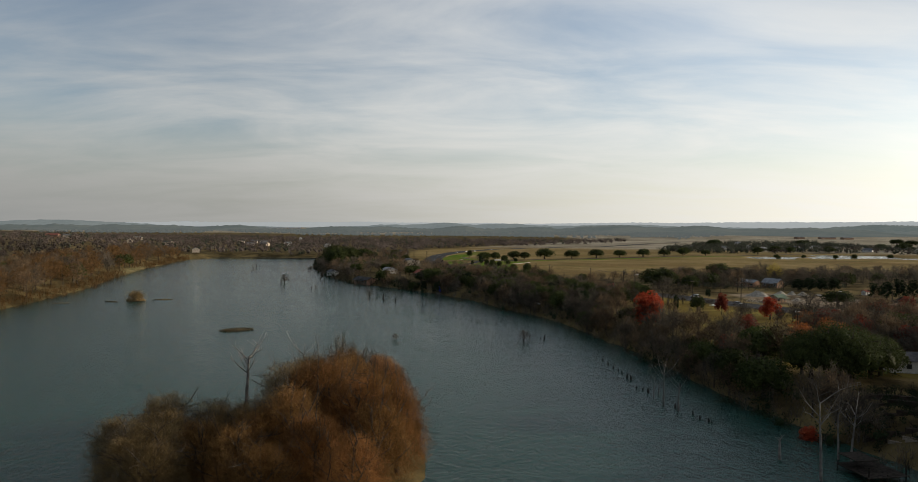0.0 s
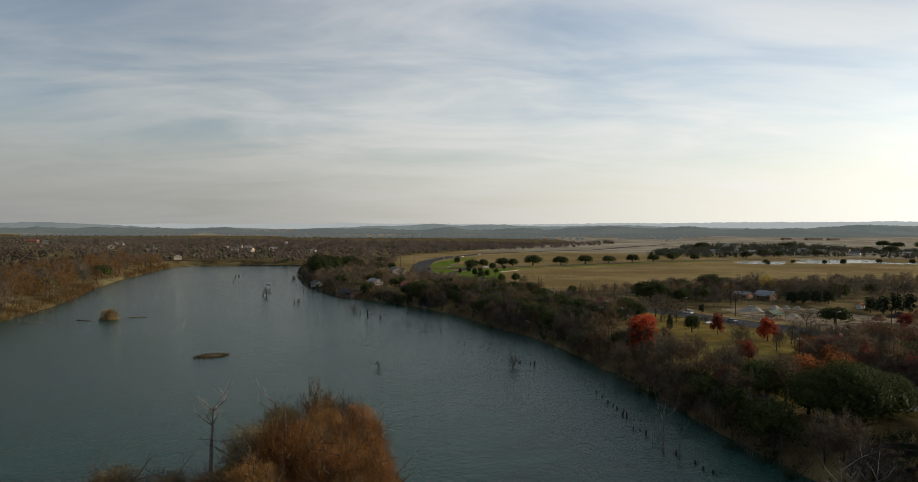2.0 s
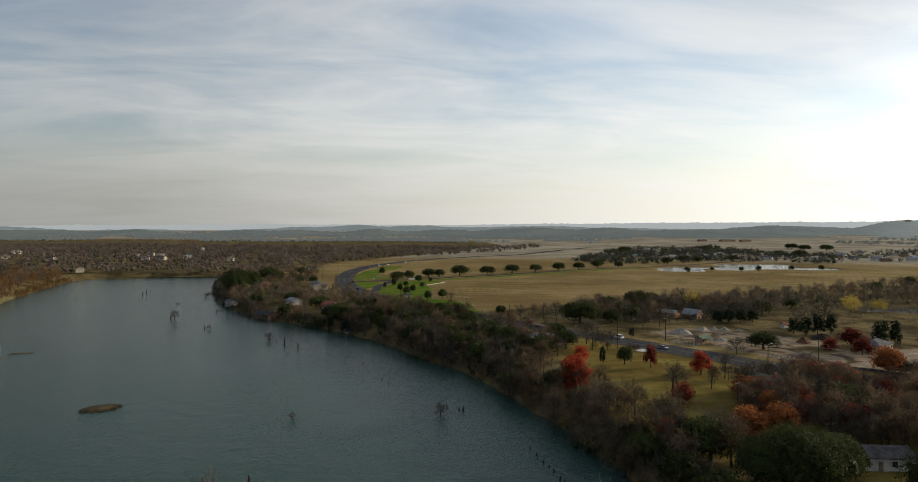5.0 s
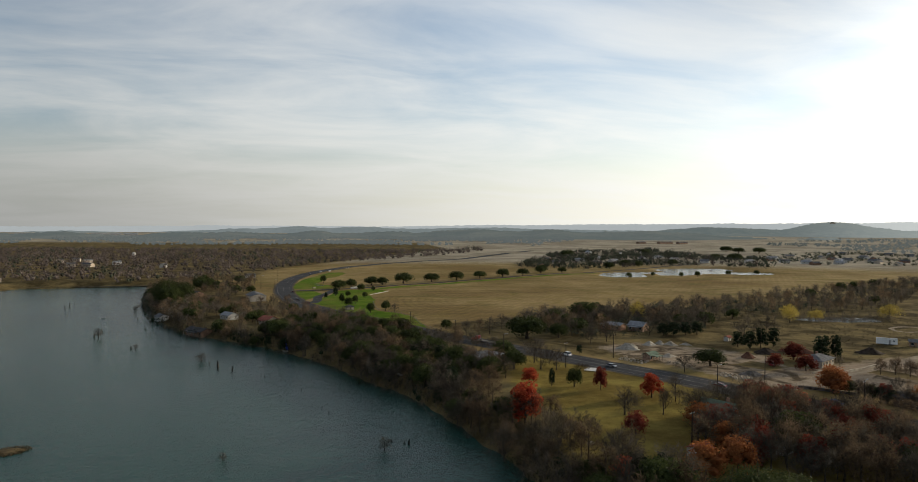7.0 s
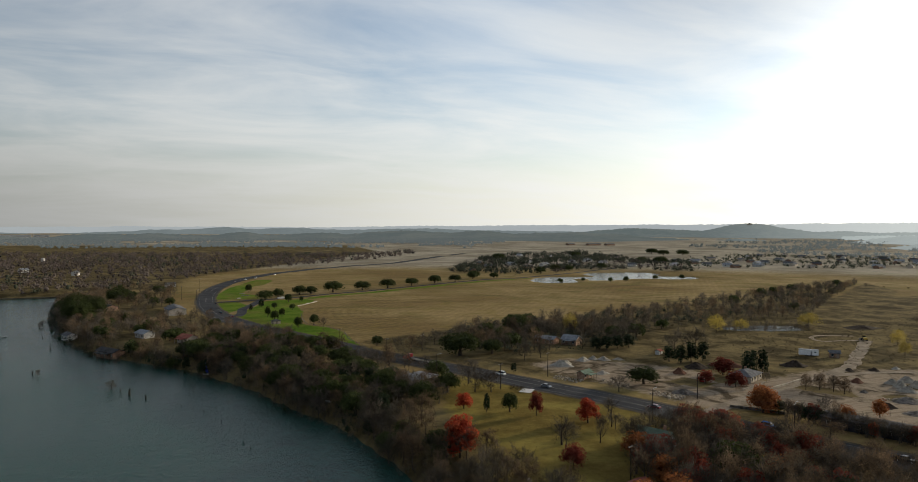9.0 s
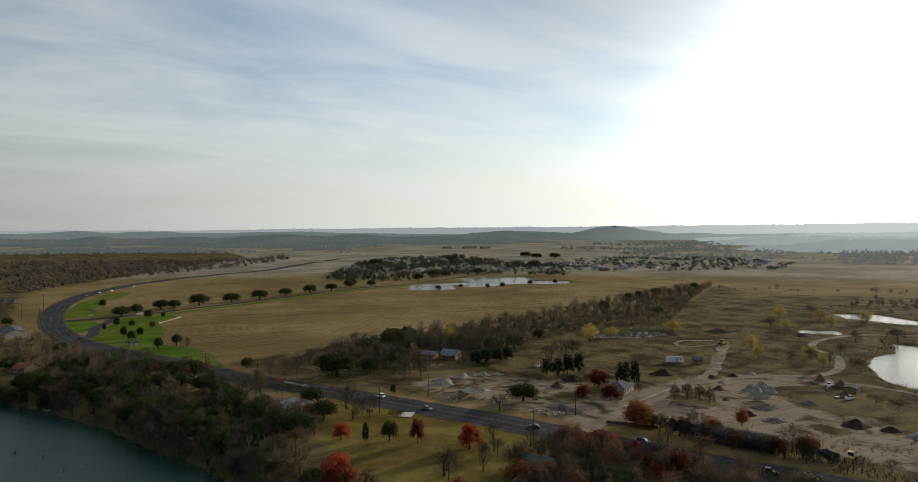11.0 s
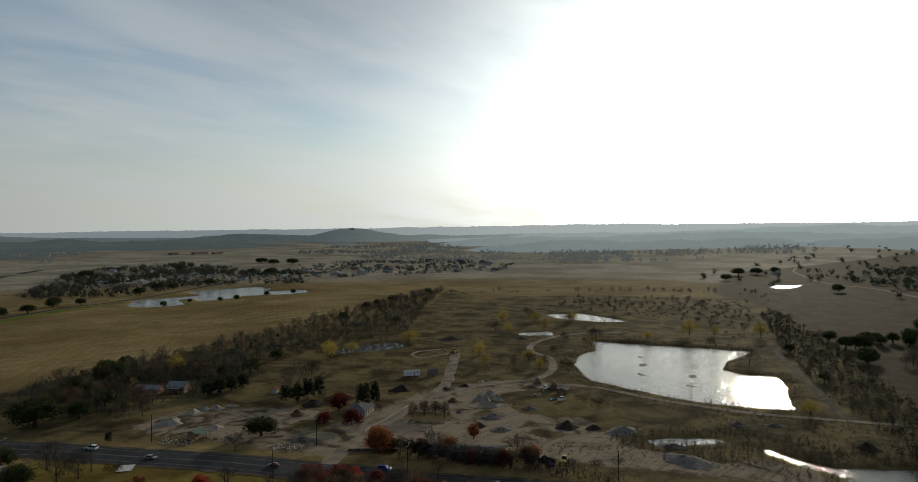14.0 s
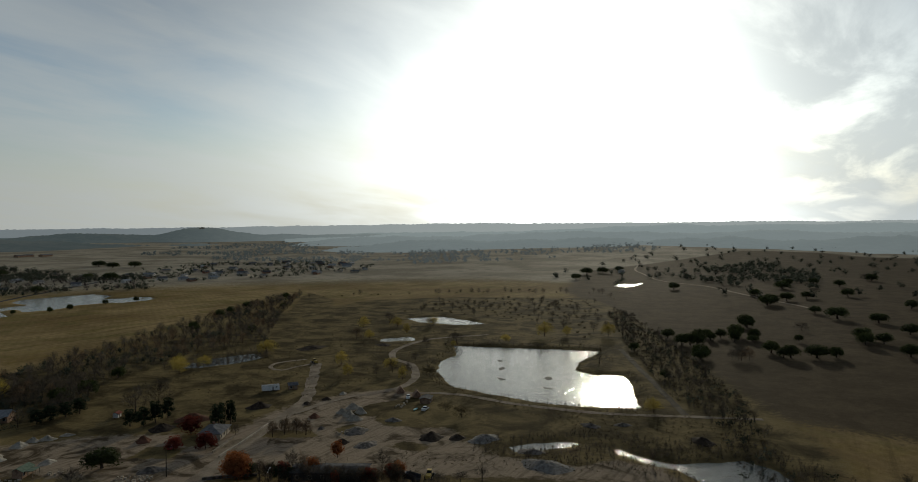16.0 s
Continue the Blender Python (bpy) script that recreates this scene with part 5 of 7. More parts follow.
SUBURB = [(690, 1094), (755, 1010), (891, 930), (1075, 880), (1273, 985), (1318, 1226), (1159, 1377), (915, 1318)]
woods("suburb_trees", "small trees among the far suburb houses", SUBURB, 420, 18, 116, M["far_green"], (4, 8), 36, 0.72, patchy=80)
SLOPE = [(1100, 520), (1754, 534), (2300, 500), (2600, -200), (1500, -250), (1000, -60), (880, 150), (1000, 330)]
woods("slope_oaks", "scattered dark oaks on the far pasture slope", SLOPE, 170, 56, 117, M["far_green"], (8, 12), 60, 1.1, wide=0.26)
MIDDLE = [(-200, 2150), (420, 2000), (640, 1950), (900, 2300), (1000, 2800), (700, 2900), (85, 3000), (-900, 2900), (-1300, 2100)]
# these far woods carry the haze in their emission, like the hills
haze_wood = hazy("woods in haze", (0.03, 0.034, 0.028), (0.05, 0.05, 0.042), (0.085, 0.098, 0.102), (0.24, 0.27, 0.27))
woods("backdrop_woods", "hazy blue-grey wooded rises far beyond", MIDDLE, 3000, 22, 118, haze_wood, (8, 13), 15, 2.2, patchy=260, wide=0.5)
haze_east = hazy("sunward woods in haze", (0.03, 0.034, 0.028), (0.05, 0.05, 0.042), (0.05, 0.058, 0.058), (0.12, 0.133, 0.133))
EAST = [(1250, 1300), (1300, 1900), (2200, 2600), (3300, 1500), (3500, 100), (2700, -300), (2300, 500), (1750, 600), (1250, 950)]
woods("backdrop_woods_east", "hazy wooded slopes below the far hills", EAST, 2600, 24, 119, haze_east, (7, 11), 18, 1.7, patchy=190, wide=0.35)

POND_BANK = [(408 + 1.13 * (x - 408), 226 + 1.13 * (y - 226)) for x, y in POND_B]
woods("pond_bank_reeds", "dark reeds and bare brush round the quarry pond", POND_BANK, 1500, 2.2, 128, M["brush"], (0.9, 2.2), 26, 0.05, spike=True, category="reeds", ring=[(POND_B, 0.5)])
woods("pond_bank_brush", "dark bare bushes on the pond bank", POND_BANK, 260, 4.5, 129, M["twig"], (2.0, 4.0), 40, 0.06, spike=True, category="brush", ring=[(POND_B, 1.5)])
CREEK_BANK = [(246, 190), (262, 192), (292, 160), (296, 120), (302, 92), (290, 70), (240, 66), (240, 100), (252, 128), (246, 160)]
woods("creek_brush", "dark tangled brush along the creek", CREEK_BANK, 800, 2.6, 130, M["twig"], (0.9, 2.6), 32, 0.05, spike=True, category="brush", ring=[(CREEK, 0.6), (CREEK_B, 0.6)])
SLOPE_WOOD = [(1214, 328), (1450, 290), (1673, 226), (1500, 130), (1321, 101), (1072, 93), (1031, 178)]
woods("slope_wood", "hazy oak wood on the far pasture slope", SLOPE_WOOD, 420, 17, 131, M["far_green"], (7, 11), 40, 1.1, patchy=90, wide=0.24)

# ---- the island ----
isle_kinds = [tree("island_cypress", label, "feathery", 131 + i, 14.0, 6.0, leaf, 0.4, 9, 3, (56, 110, 0.09))
              for i, (leaf, label) in enumerate([("island_orange", "orange-brown bald cypress with a dense twiggy autumn crown on the islet"), ("island_leaf", "russet bald cypress with a dense twiggy autumn crown on the islet"),
                                                 ("island_tan", "tan bald cypress with a dense twiggy autumn crown on the islet")])]
isle_kind = [0, 0, 1, 1, 2, 2, 2, 1, 0, 2, 1, 0, 2, 1, 1, 2, 2, 2, 1, 2, 0, 1, 2, 2, 1, 2, 0, 1, 2, 0, 0, 1]
isle_places = [(-15, 104, 1.12, 1.0), (-22, 109, 1.22, 1.0), (-11, 96, 0.94, 1.0), (-24, 99, 1.03, 1.05), (-31, 104, 0.80, 1.2), (-37, 104, 0.80, 1.1), (-42, 98, 0.80, 1.1), (-35, 95, 0.76, 1.2), (-19, 92, 0.9, 1.1),
               (-43, 90, 0.72, 1.15), (-29, 91, 0.78, 1.2), (-13, 85, 0.84, 1.1), (-38, 86, 0.72, 1.2), (-24, 84, 0.76, 1.2), (-17, 114, 0.9, 0.9), (-27, 115, 0.8, 0.9), (-33, 99, 0.78, 1.2), (-40, 93, 0.76, 1.15), (-28, 96, 0.86, 1.1), (-28, 112, 1.12, 0.9), (-9, 103, 1.02, 0.9), (-14, 110, 1.05, 0.9), (-46, 94, 0.82, 1.1), (-44, 104, 0.86, 1.1), (-22, 138, 0.94, 1.0), (-29, 136, 0.86, 1.0), (-15, 136, 0.88, 1.0), (-20, 129, 0.96, 1.0), (-27, 128, 0.92, 1.0), (-13, 127, 0.88, 1.0), (-12, 117, 0.94, 1.0), (-21, 119, 1.02, 1.0)]
for i, (x, y, size, wide) in enumerate(isle_places):
    m = pose(x, y, max(high(x, y), 0.2) - 0.1, 0, 0, 77 * i) @ Matrix.Diagonal((size * wide, size * wide, size, 1))
    source = isle_kinds[isle_kind[i]]
    ob = copy_thing(source, m) if isle_kind[i] in isle_kind[:i] else source
    ob.matrix_basis = m
    tagged(ob, group="island cypresses")
for x, y, size, wide in ((-24, 143, 1.45, 0.85), (-18, 141, 1.3, 0.85)):
    plant("bare", x, y, size, wide, 0.4)


def snag(x, y, tall, seed, arms=5, thick=0.32, label="dead standing tree with bare pale branches rising from the water", mat="pale_wood", z=None):
    """A dead tree: a leaning trunk and a few bare, forked branches."""
    rng = np.random.default_rng(seed)
    base = new("dead_tree")
    tagged(base, label, "dead tree", "dead trees in the water")
    z0 = max(high(x, y), -0.6) if z is None else z
    base.matrix_basis = pose(x, y, z0)
    lean = rng.normal(0, 0.03, 2) * tall
    pts = [Vector((0, 0, -0.8)), Vector((lean[0] * 0.3, lean[1] * 0.3, tall * 0.35)), Vector((lean[0] * 0.8, lean[1] * 0.6, tall * 0.62)), Vector((*lean, tall * 0.82))]
    s = Shape()
    s.tube(pts, [thick, thick * 0.75, thick * 0.5, thick * 0.3], 7)
    t = new("trunk", s.mesh("dead_trunk", M[mat], True))
    t.parent = base
    for k in range(arms):
        b = Shape()
        start = pts[2].lerp(pts[3], rng.uniform(-0.4, 1.0))
        turn = 2 * math.pi * k / max(arms, 1) + rng.uniform(-0.5, 0.5)
        reach = tall * rng.uniform(0.2, 0.38)
        way_out = Vector((math.cos(turn), math.sin(turn), 0))
        p1 = start + way_out * reach * 0.5 + Vector((0, 0, reach * 0.45))
        p2 = p1 + way_out * reach * 0.35 + Vector((0, 0, reach * rng.uniform(0.1, 0.7)))
        b.tube([start, p1, p2], [thick * 0.3, thick * 0.2, thick * 0.07], 4)
        p3 = p1 + Vector((-way_out.y, way_out.x, 0.6)) * reach * 0.4
        b.tube([p1, p3], [thick * 0.16, thick * 0.05], 4)
        b.tube([p2.lerp(p1, 0.4), p2.lerp(p1, 0.3) + Vector((way_out.y * 0.4, -way_out.x * 0.4, 0.7)) * reach * 0.4], [thick * 0.12, thick * 0.04], 3)
        o = new("branch", b.mesh("dead_branch", M[mat], True))
        o.parent = base
    return base


SCRUBLAND = [(225, 300), (262, 335), (235, 365), (240, 400), (300, 425), (300, 395), (380, 405), (440, 425), (560, 480), (600, 440), (540, 330), (500, 230), (440, 330), (395, 300), (330, 300), (300, 300)]
woods("rough_weeds", "dark dry weeds over the rough quarry ground", SCRUBLAND, 700, 6.0, 120, M["brush"], (0.8, 1.8), 40, 0.11, category="weeds", ring=[(POND_D, 1), (POND_C, 1), (POND_E, 1), (POND_B, 1)])
YARD_EDGE = [(215, 200), (226, 190), (236, 160), (250, 128), (262, 92), (330, 96), (340, 118), (300, 110), (262, 128), (258, 160), (240, 190), (232, 214)]
woods("yard_weeds", "patches of dry weeds at the quarry yard edge", YARD_EDGE, 380, 3.2, 121, M["brush"], (0.7, 1.6), 40, 0.10, category="weeds", ring=[(CREEK_B, 0)])
SHORE = [(-154, 736), (-135, 638), (-105, 528), (-75, 462), (-44, 427), (-16, 393), (4, 358), (21, 316), (36, 283), (44, 249), (50, 218), (54, 189), (58, 159), (62, 137), (69, 107), (77, 80),
         (88, 84), (80, 112), (72, 142), (68, 162), (64, 192), (60, 221), (54, 252), (46, 288), (31, 322), (14, 364), (-6, 401), (-35, 436), (-65, 471), (-92, 534), (-122, 644), (-142, 742)]
woods("shore_brush", "dark overhanging brush along the water's edge", SHORE, 1500, 2.0, 122, M["twig"], (2.4, 5.8), 44, 0.05, spike=True, category="brush", ring=[([(70, 114), (92, 110), (98, 142), (77, 141)], 0)])
woods("shore_brush_brown", "russet brush along the water's edge", SHORE, 340, 3.6, 123, M["rust_leaf"], (2.2, 5.2), 48, 0.05, spike=True, category="brush")
woods("shore_evergreen", "dark evergreen bushes overhanging the water", SHORE, 240, 5.5, 124, M["juniper_leaf"], (3.0, 6.5), 120, 0.26, category="brush")
MARSH = [(292, 432), (330, 442), (366, 426), (356, 402), (328, 404), (304, 412)]
woods("marsh_brush", "bare brush standing in the marsh pool", MARSH, 170, 3.2, 125, M["twig"], (2.5, 5.0), 44, 0.06, spike=True, category="brush")
woods("hedge_scrub", "dense dark bramble along the pasture hedge", HEDGE, 1100, 3.6, 126, M["twig"], (1.6, 3.8), 40, 0.07, spike=True, category="hedge")
SHORE_LEFT = [(-196, 296), (-203, 342), (-216, 410), (-242, 491), (-262, 560), (-268, 600), (-284, 690), (-296, 765), (-306, 770), (-294, 690), (-278, 600), (-252, 491), (-226, 410), (-214, 345), (-206, 290)]
woods("shore_brush_left", "russet brush overhanging the left shore", SHORE_LEFT, 700, 3.4, 127, M["russet_leaf"], (3.0, 6.5), 44, 0.07, spike=True, category="brush", ring=[([(-262, 520), (-236, 520), (-246, 600), (-275, 600)], 0)])
for i, (x, y, tall, arms, thick) in enumerate([(44.4, 148.2, 11.2, 7, 0.24), (46.2, 144.0, 8.2, 5, 0.24), (43.9, 153.8, 6.5, 4, 0.16), (45.6, 156.0, 4.2, 2, 0.14), (55.3, 104.1, 15.5, 8, 0.26),
                                               (64.0, 111.6, 12.0, 7, 0.22), (63.4, 114.1, 10.0, 6, 0.2), (53.5, 113.8, 5.2, 2, 0.34), (-41.7, 135.4, 14.6, 9, 0.45), (-31.0, 141.0, 12.8, 8, 0.28)]):
    snag(x, y, tall, 300 + i, arms, thick)


def stump(x, y, tall, seed):
    """A broken stump or old post standing in the river."""
    rng = np.random.default_rng(seed)
    s = Shape()
    r = 0.13 + 0.09 * tall
    s.tube([(0, 0, -1.0), (0, 0, 0.1), (rng.normal(0, 0.06), 0.05, tall * 0.6), (rng.normal(0, 0.1), rng.normal(0, 0.1), tall)], [r * 1.5, r * 1.25, r * 0.9, r * 0.5], 7)
    s.tube([(0, 0, tall * 0.4), (r * 1.6, r * 0.4, tall * 0.75)], [r * 0.45, r * 0.1], 4)
    ob = new("stump", s.mesh("stump", M["wet_wood"], True))
    ob.matrix_basis = pose(x, y, max(high(x, y), -0.2))
    return tagged(ob, "dark weathered wooden stump standing in the river", "stump", "stumps in the river")


STUMPS = [(41.7, 197.7, 1.0), (42.1, 192.6, 1.0), (42.3, 187.0, 1.0), (42.9, 184.0, 0.8), (43.2, 181.0, 0.9), (43.2, 175.4, 1.3), (43.6, 173.4, 1.3), (42.6, 163.8, 0.8),
          (43.8, 162.7, 0.7), (44.3, 159.8, 1.2), (46.4, 146.3, 1.1), (48.3, 140.9, 1.0), (48.7, 137.9, 0.9), (49.7, 135.8, 0.9), (50.1, 135.0, 0.6), (29.5, 235.5, 1.6),
          (24.9, 239.0, 1.0), (-227.4, 465.5, 1.5), (-182.8, 613.2, 2.8), (-184.7, 629.5, 3.0), (-185.3, 642.1, 2.0), (-180.1, 573.4, 1.0), (-171.0, 568.4, 1.4),
          (-98.2, 489.4, 2.0), (-113.1, 535.8, 1.6), (-44.1, 369.0, 1.5), (-32.1, 352.3, 1.9), (-17.5, 336.3, 1.0), (-8.7, 325.7, 0.9), (-2.0, 309.0, 0.9)]
STUMPS_MORE = [(-24.6, 181.0, 2.2), (5.4, 281.3, 0.8), (7.7, 274.7, 0.8), (28.2, 236.6, 0.8), (-88.8, 417.5, 1.8), (-118.8, 461.5, 2.6), (-39.2, 360.0, 3.2)]
for i, (x, y, tall) in enumerate(STUMPS + STUMPS_MORE):
    stump(x, y, tall, 400 + i)
wet = [tree("water_cypress", "small dark cypress growing out of the river", "fuzzy", 141 + i, 5.0, 2.4, "twig", 0.22, 7, 1, (60, 12, 0.3), bark="wet_wood") for i in range(2)]
for i, (x, y, size, wide) in enumerate([(-115.3, 456.6, 1.25, 1.0), (22.1, 231.4, 0.85, 1.0), (-127.7, 588.4, 0.8, 1.0), (-129.6, 603.9, 0.7, 1.4), (-85.6, 413.5, 0.7, 0.8), (-48.4, 375.4, 0.85, 1.4), (-21.2, 231.5, 0.5, 1.0)]):
    m = pose(x, y, -0.3, 0, 0, 50 * i) @ Matrix.Diagonal((size * wide, size * wide, size, 1))
    ob = wet[i] if i < 2 else copy_thing(wet[i % 2], m)
    ob.matrix_basis = m
    tagged(ob, group="cypresses in the river")


def weed_bar(x, y, length, width, tall, seed, label, turn=0.0, bush=0):
    """A low bar of weeds and mud in the river."""
    rng = np.random.default_rng(seed)
    base = new("weed_bar")
    base.matrix_basis = pose(x, y, 0, 0, 0, turn)
    tagged(base, label, "weed bar")
    s = Shape()
    k = 40
    ring = [(math.cos(2 * math.pi * i / k), math.sin(2 * math.pi * i / k), 0.75 + 0.25 * math.sin(3.1 * i) * math.cos(1.7 * i)) for i in range(k)]
    verts = [(0, 0, 0.35)] + [(c * r * length * 0.3, t * r * width * 0.3, 0.28) for c, t, r in ring] + [(c * r * length * 0.5, t * r * width * 0.5, -0.3) for c, t, r in ring]
    faces = [(0, 1 + i, 1 + (i + 1) % k) for i in range(k)]
    s.put(verts, [(0, 1 + i, 1 + (i + 1) % k) for i in range(k)])
    s.f += [(1 + i, 1 + k + i, 1 + k + (i + 1) % k, 1 + (i + 1) % k) for i in range(k)]
    o = new("mud", s.mesh("mud", M["mud"], True))
    o.parent = base
    g = Shape()
    n = int(length * width * 9)
    a, r = rng.uniform(0, 2 * math.pi, n), np.sqrt(rng.uniform(0, 0.8, n))
    roots = np.column_stack([np.cos(a) * r * length * 0.46, np.sin(a) * r * width * 0.46, np.full(n, 0.05)])
    spikes(g, rng, roots, np.tile((0, 0, 1.0), (n, 1)), tall, 0.07, 0.5)
    if bush:
        n = 1500
        roots = rng.normal(0, 1, (n, 3)) * (length * 0.15, width * 0.2, bush * 0.2) + (0, 0, bush * 0.45)
        spikes(g, rng, roots, np.tile((0, 0, 1.0), (n, 1)), bush * 0.4, 0.06, 0.6)
    o = new("vegetation", g.mesh("vegetation", M["island_tan" if bush else "brush"]))
    o.parent = base
    return base


M["mud"] = material("brown mud", (0.09, 0.065, 0.035), (0.16, 0.12, 0.065), 2, 0.3, 0.9)
weed_bar(-80.5, 250, 15, 11, 0.5, 1, "low bar of brown weeds and mud in the river", 35)
weed_bar(-160.5, 343, 11, 7, 1.2, 2, "small muddy islet with a tawny bush", 10, 4.6)
for i, (x, y, l, t) in enumerate([(-150, 350, 14, 20), (-170, 338, 12, -15), (-190, 330, 12, 30)]):
    weed_bar(x, y, l, 2.2, 0.25, 10 + i, "thin streak of floating brown weed", t)
TERRACE = [(70, 117), (92, 112), (98, 130), (94, 142), (77, 141)]
woods("terrace_brush", "dark evergreen bramble over the bank terraces", TERRACE, 150, 1.7, 132, M["juniper_leaf"], (0.9, 2.2), 70, 0.14, category="brush")
woods("terrace_twigs", "dark bare brush over the bank terraces", TERRACE, 120, 2.0, 133, M["wet_wood"], (1.2, 3.0), 40, 0.03, spike=True, category="brush")
# the weir that closes the far reach, and the sand spit before it
s = Shape()
weir_line = smooth_line([(-292, 796), (-250, 801), (-205, 803), (-160, 808)], 6)
for a, b in zip(weir_line, weir_line[1:]):
    d = (b - a).normalized()
    n = Vector((-d.y, d.x, 0))
    q = [a - n * 1.5, b - n * 1.5, b + n * 1.5, a + n * 1.5]
    s.put([(v.x, v.y, -1) for v in q] + [(v.x, v.y, 1.1) for v in q], [(4, 5, 6, 7), (0, 1, 5, 4), (1, 2, 6, 5), (2, 3, 7, 6), (3, 0, 4, 7)])
tagged(new("weir", s.mesh("weir", M["verge"])), "low weathered stone weir across the river's far end", "weir", kind="structure")


# ---- building helpers ----
def boxed(shape, cx, cy, cz, sx, sy, sz, taper=1.0):
    """A block on its centre; taper narrows its top."""
    x, y, z = sx / 2, sy / 2, sz / 2
    shape.put([(cx - x, cy - y, cz - z), (cx + x, cy - y, cz - z), (cx + x, cy + y, cz - z), (cx - x, cy + y, cz - z),
               (cx - x * taper, cy - y * taper, cz + z), (cx + x * taper, cy - y * taper, cz + z), (cx + x * taper, cy + y * taper, cz + z), (cx - x * taper, cy + y * taper, cz + z)],
              [(3, 2, 1, 0), (4, 5, 6, 7), (0, 1, 5, 4), (1, 2, 6, 5), (2, 3, 7, 6), (3, 0, 4, 7)])


def part(name, shape, mat, parent, label="", smooth=False):
    ob = new(name, shape.mesh(name, M[mat], smooth))
    ob.parent = parent
    if label:
        tagged(ob, label)
    return ob


def block(name, mat, parent, box, label=""):
    s = Shape()
    boxed(s, *box)
    return part(name, s, mat, parent, label)


for key, a, b, rough in (("white_wall", (0.42, 0.40, 0.37), (0.58, 0.56, 0.52), 0.8), ("cream_wall", (0.42, 0.35, 0.27), (0.58, 0.49, 0.39), 0.8), ("brick_wall", (0.22, 0.13, 0.09), (0.33, 0.20, 0.14), 0.9),
                         ("plank_wall", (0.20, 0.13, 0.09), (0.34, 0.23, 0.16), 0.9), ("stone_wall", (0.30, 0.25, 0.19), (0.46, 0.40, 0.31), 0.9), ("grey_roof", (0.084, 0.084, 0.087), (0.138, 0.138, 0.141), 0.85),
                         ("dark_roof", (0.045, 0.045, 0.048), (0.09, 0.085, 0.085), 0.85), ("red_roof", (0.20, 0.07, 0.05), (0.30, 0.11, 0.08), 0.85), ("green_roof", (0.10, 0.14, 0.10), (0.16, 0.20, 0.15), 0.8),
                         ("metal_roof", (0.120, 0.129, 0.138), (0.186, 0.195, 0.204), 0.45), ("dark_paint", (0.03, 0.03, 0.035), (0.06, 0.06, 0.065), 0.6), ("timber", (0.16, 0.13, 0.10), (0.28, 0.23, 0.18), 0.9),
                         ("pale_heap", (0.22, 0.195, 0.155), (0.34, 0.31, 0.255), 0.95), ("grey_heap", (0.11, 0.10, 0.088), (0.20, 0.185, 0.165), 0.95), ("dark_heap", (0.028, 0.021, 0.016), (0.06, 0.046, 0.035), 0.95),
                         ("red_heap", (0.085, 0.042, 0.027), (0.14, 0.07, 0.045), 0.95), ("rubble", (0.07, 0.06, 0.05), (0.17, 0.15, 0.13), 0.95)):
    M[key] = material(key.replace("_", " "), a, b, 1.5, 0.15, rough, 0.4)
for key, c, rough, metal in (("car_white", (0.75, 0.75, 0.73), 0.25, 0.0), ("car_grey", (0.22, 0.23, 0.25), 0.3, 0.5), ("car_maroon", (0.12, 0.02, 0.03), 0.25, 0.2), ("car_blue", (0.03, 0.11, 0.30), 0.25, 0.2),
                             ("car_black", (0.02, 0.02, 0.022), 0.25, 0.1), ("car_red", (0.45, 0.03, 0.03), 0.3, 0.0), ("yellow_paint", (0.48, 0.33, 0.06), 0.5, 0.0), ("glass_dark", (0.015, 0.02, 0.025), 0.05, 0.0),
                             ("tyre", (0.018, 0.018, 0.018), 0.9, 0.0), ("rim", (0.45, 0.45, 0.46), 0.35, 0.8), ("sail_blue", (0.05, 0.07, 0.35), 0.8, 0.0), ("teal_paint", (0.05, 0.28, 0.30), 0.5, 0.0),
                             ("steel", (0.30, 0.30, 0.31), 0.45, 0.7), ("lamp_red", (0.35, 0.02, 0.02), 0.3, 0.0), ("lamp_clear", (0.7, 0.7, 0.68), 0.15, 0.0)):
    M[key] = material(key.replace("_", " "), c, tuple(min(1, 1.12 * v) for v in c), 1.0, 0.05, rough, 0.02, metal, vary=0.03, spec=0.5)


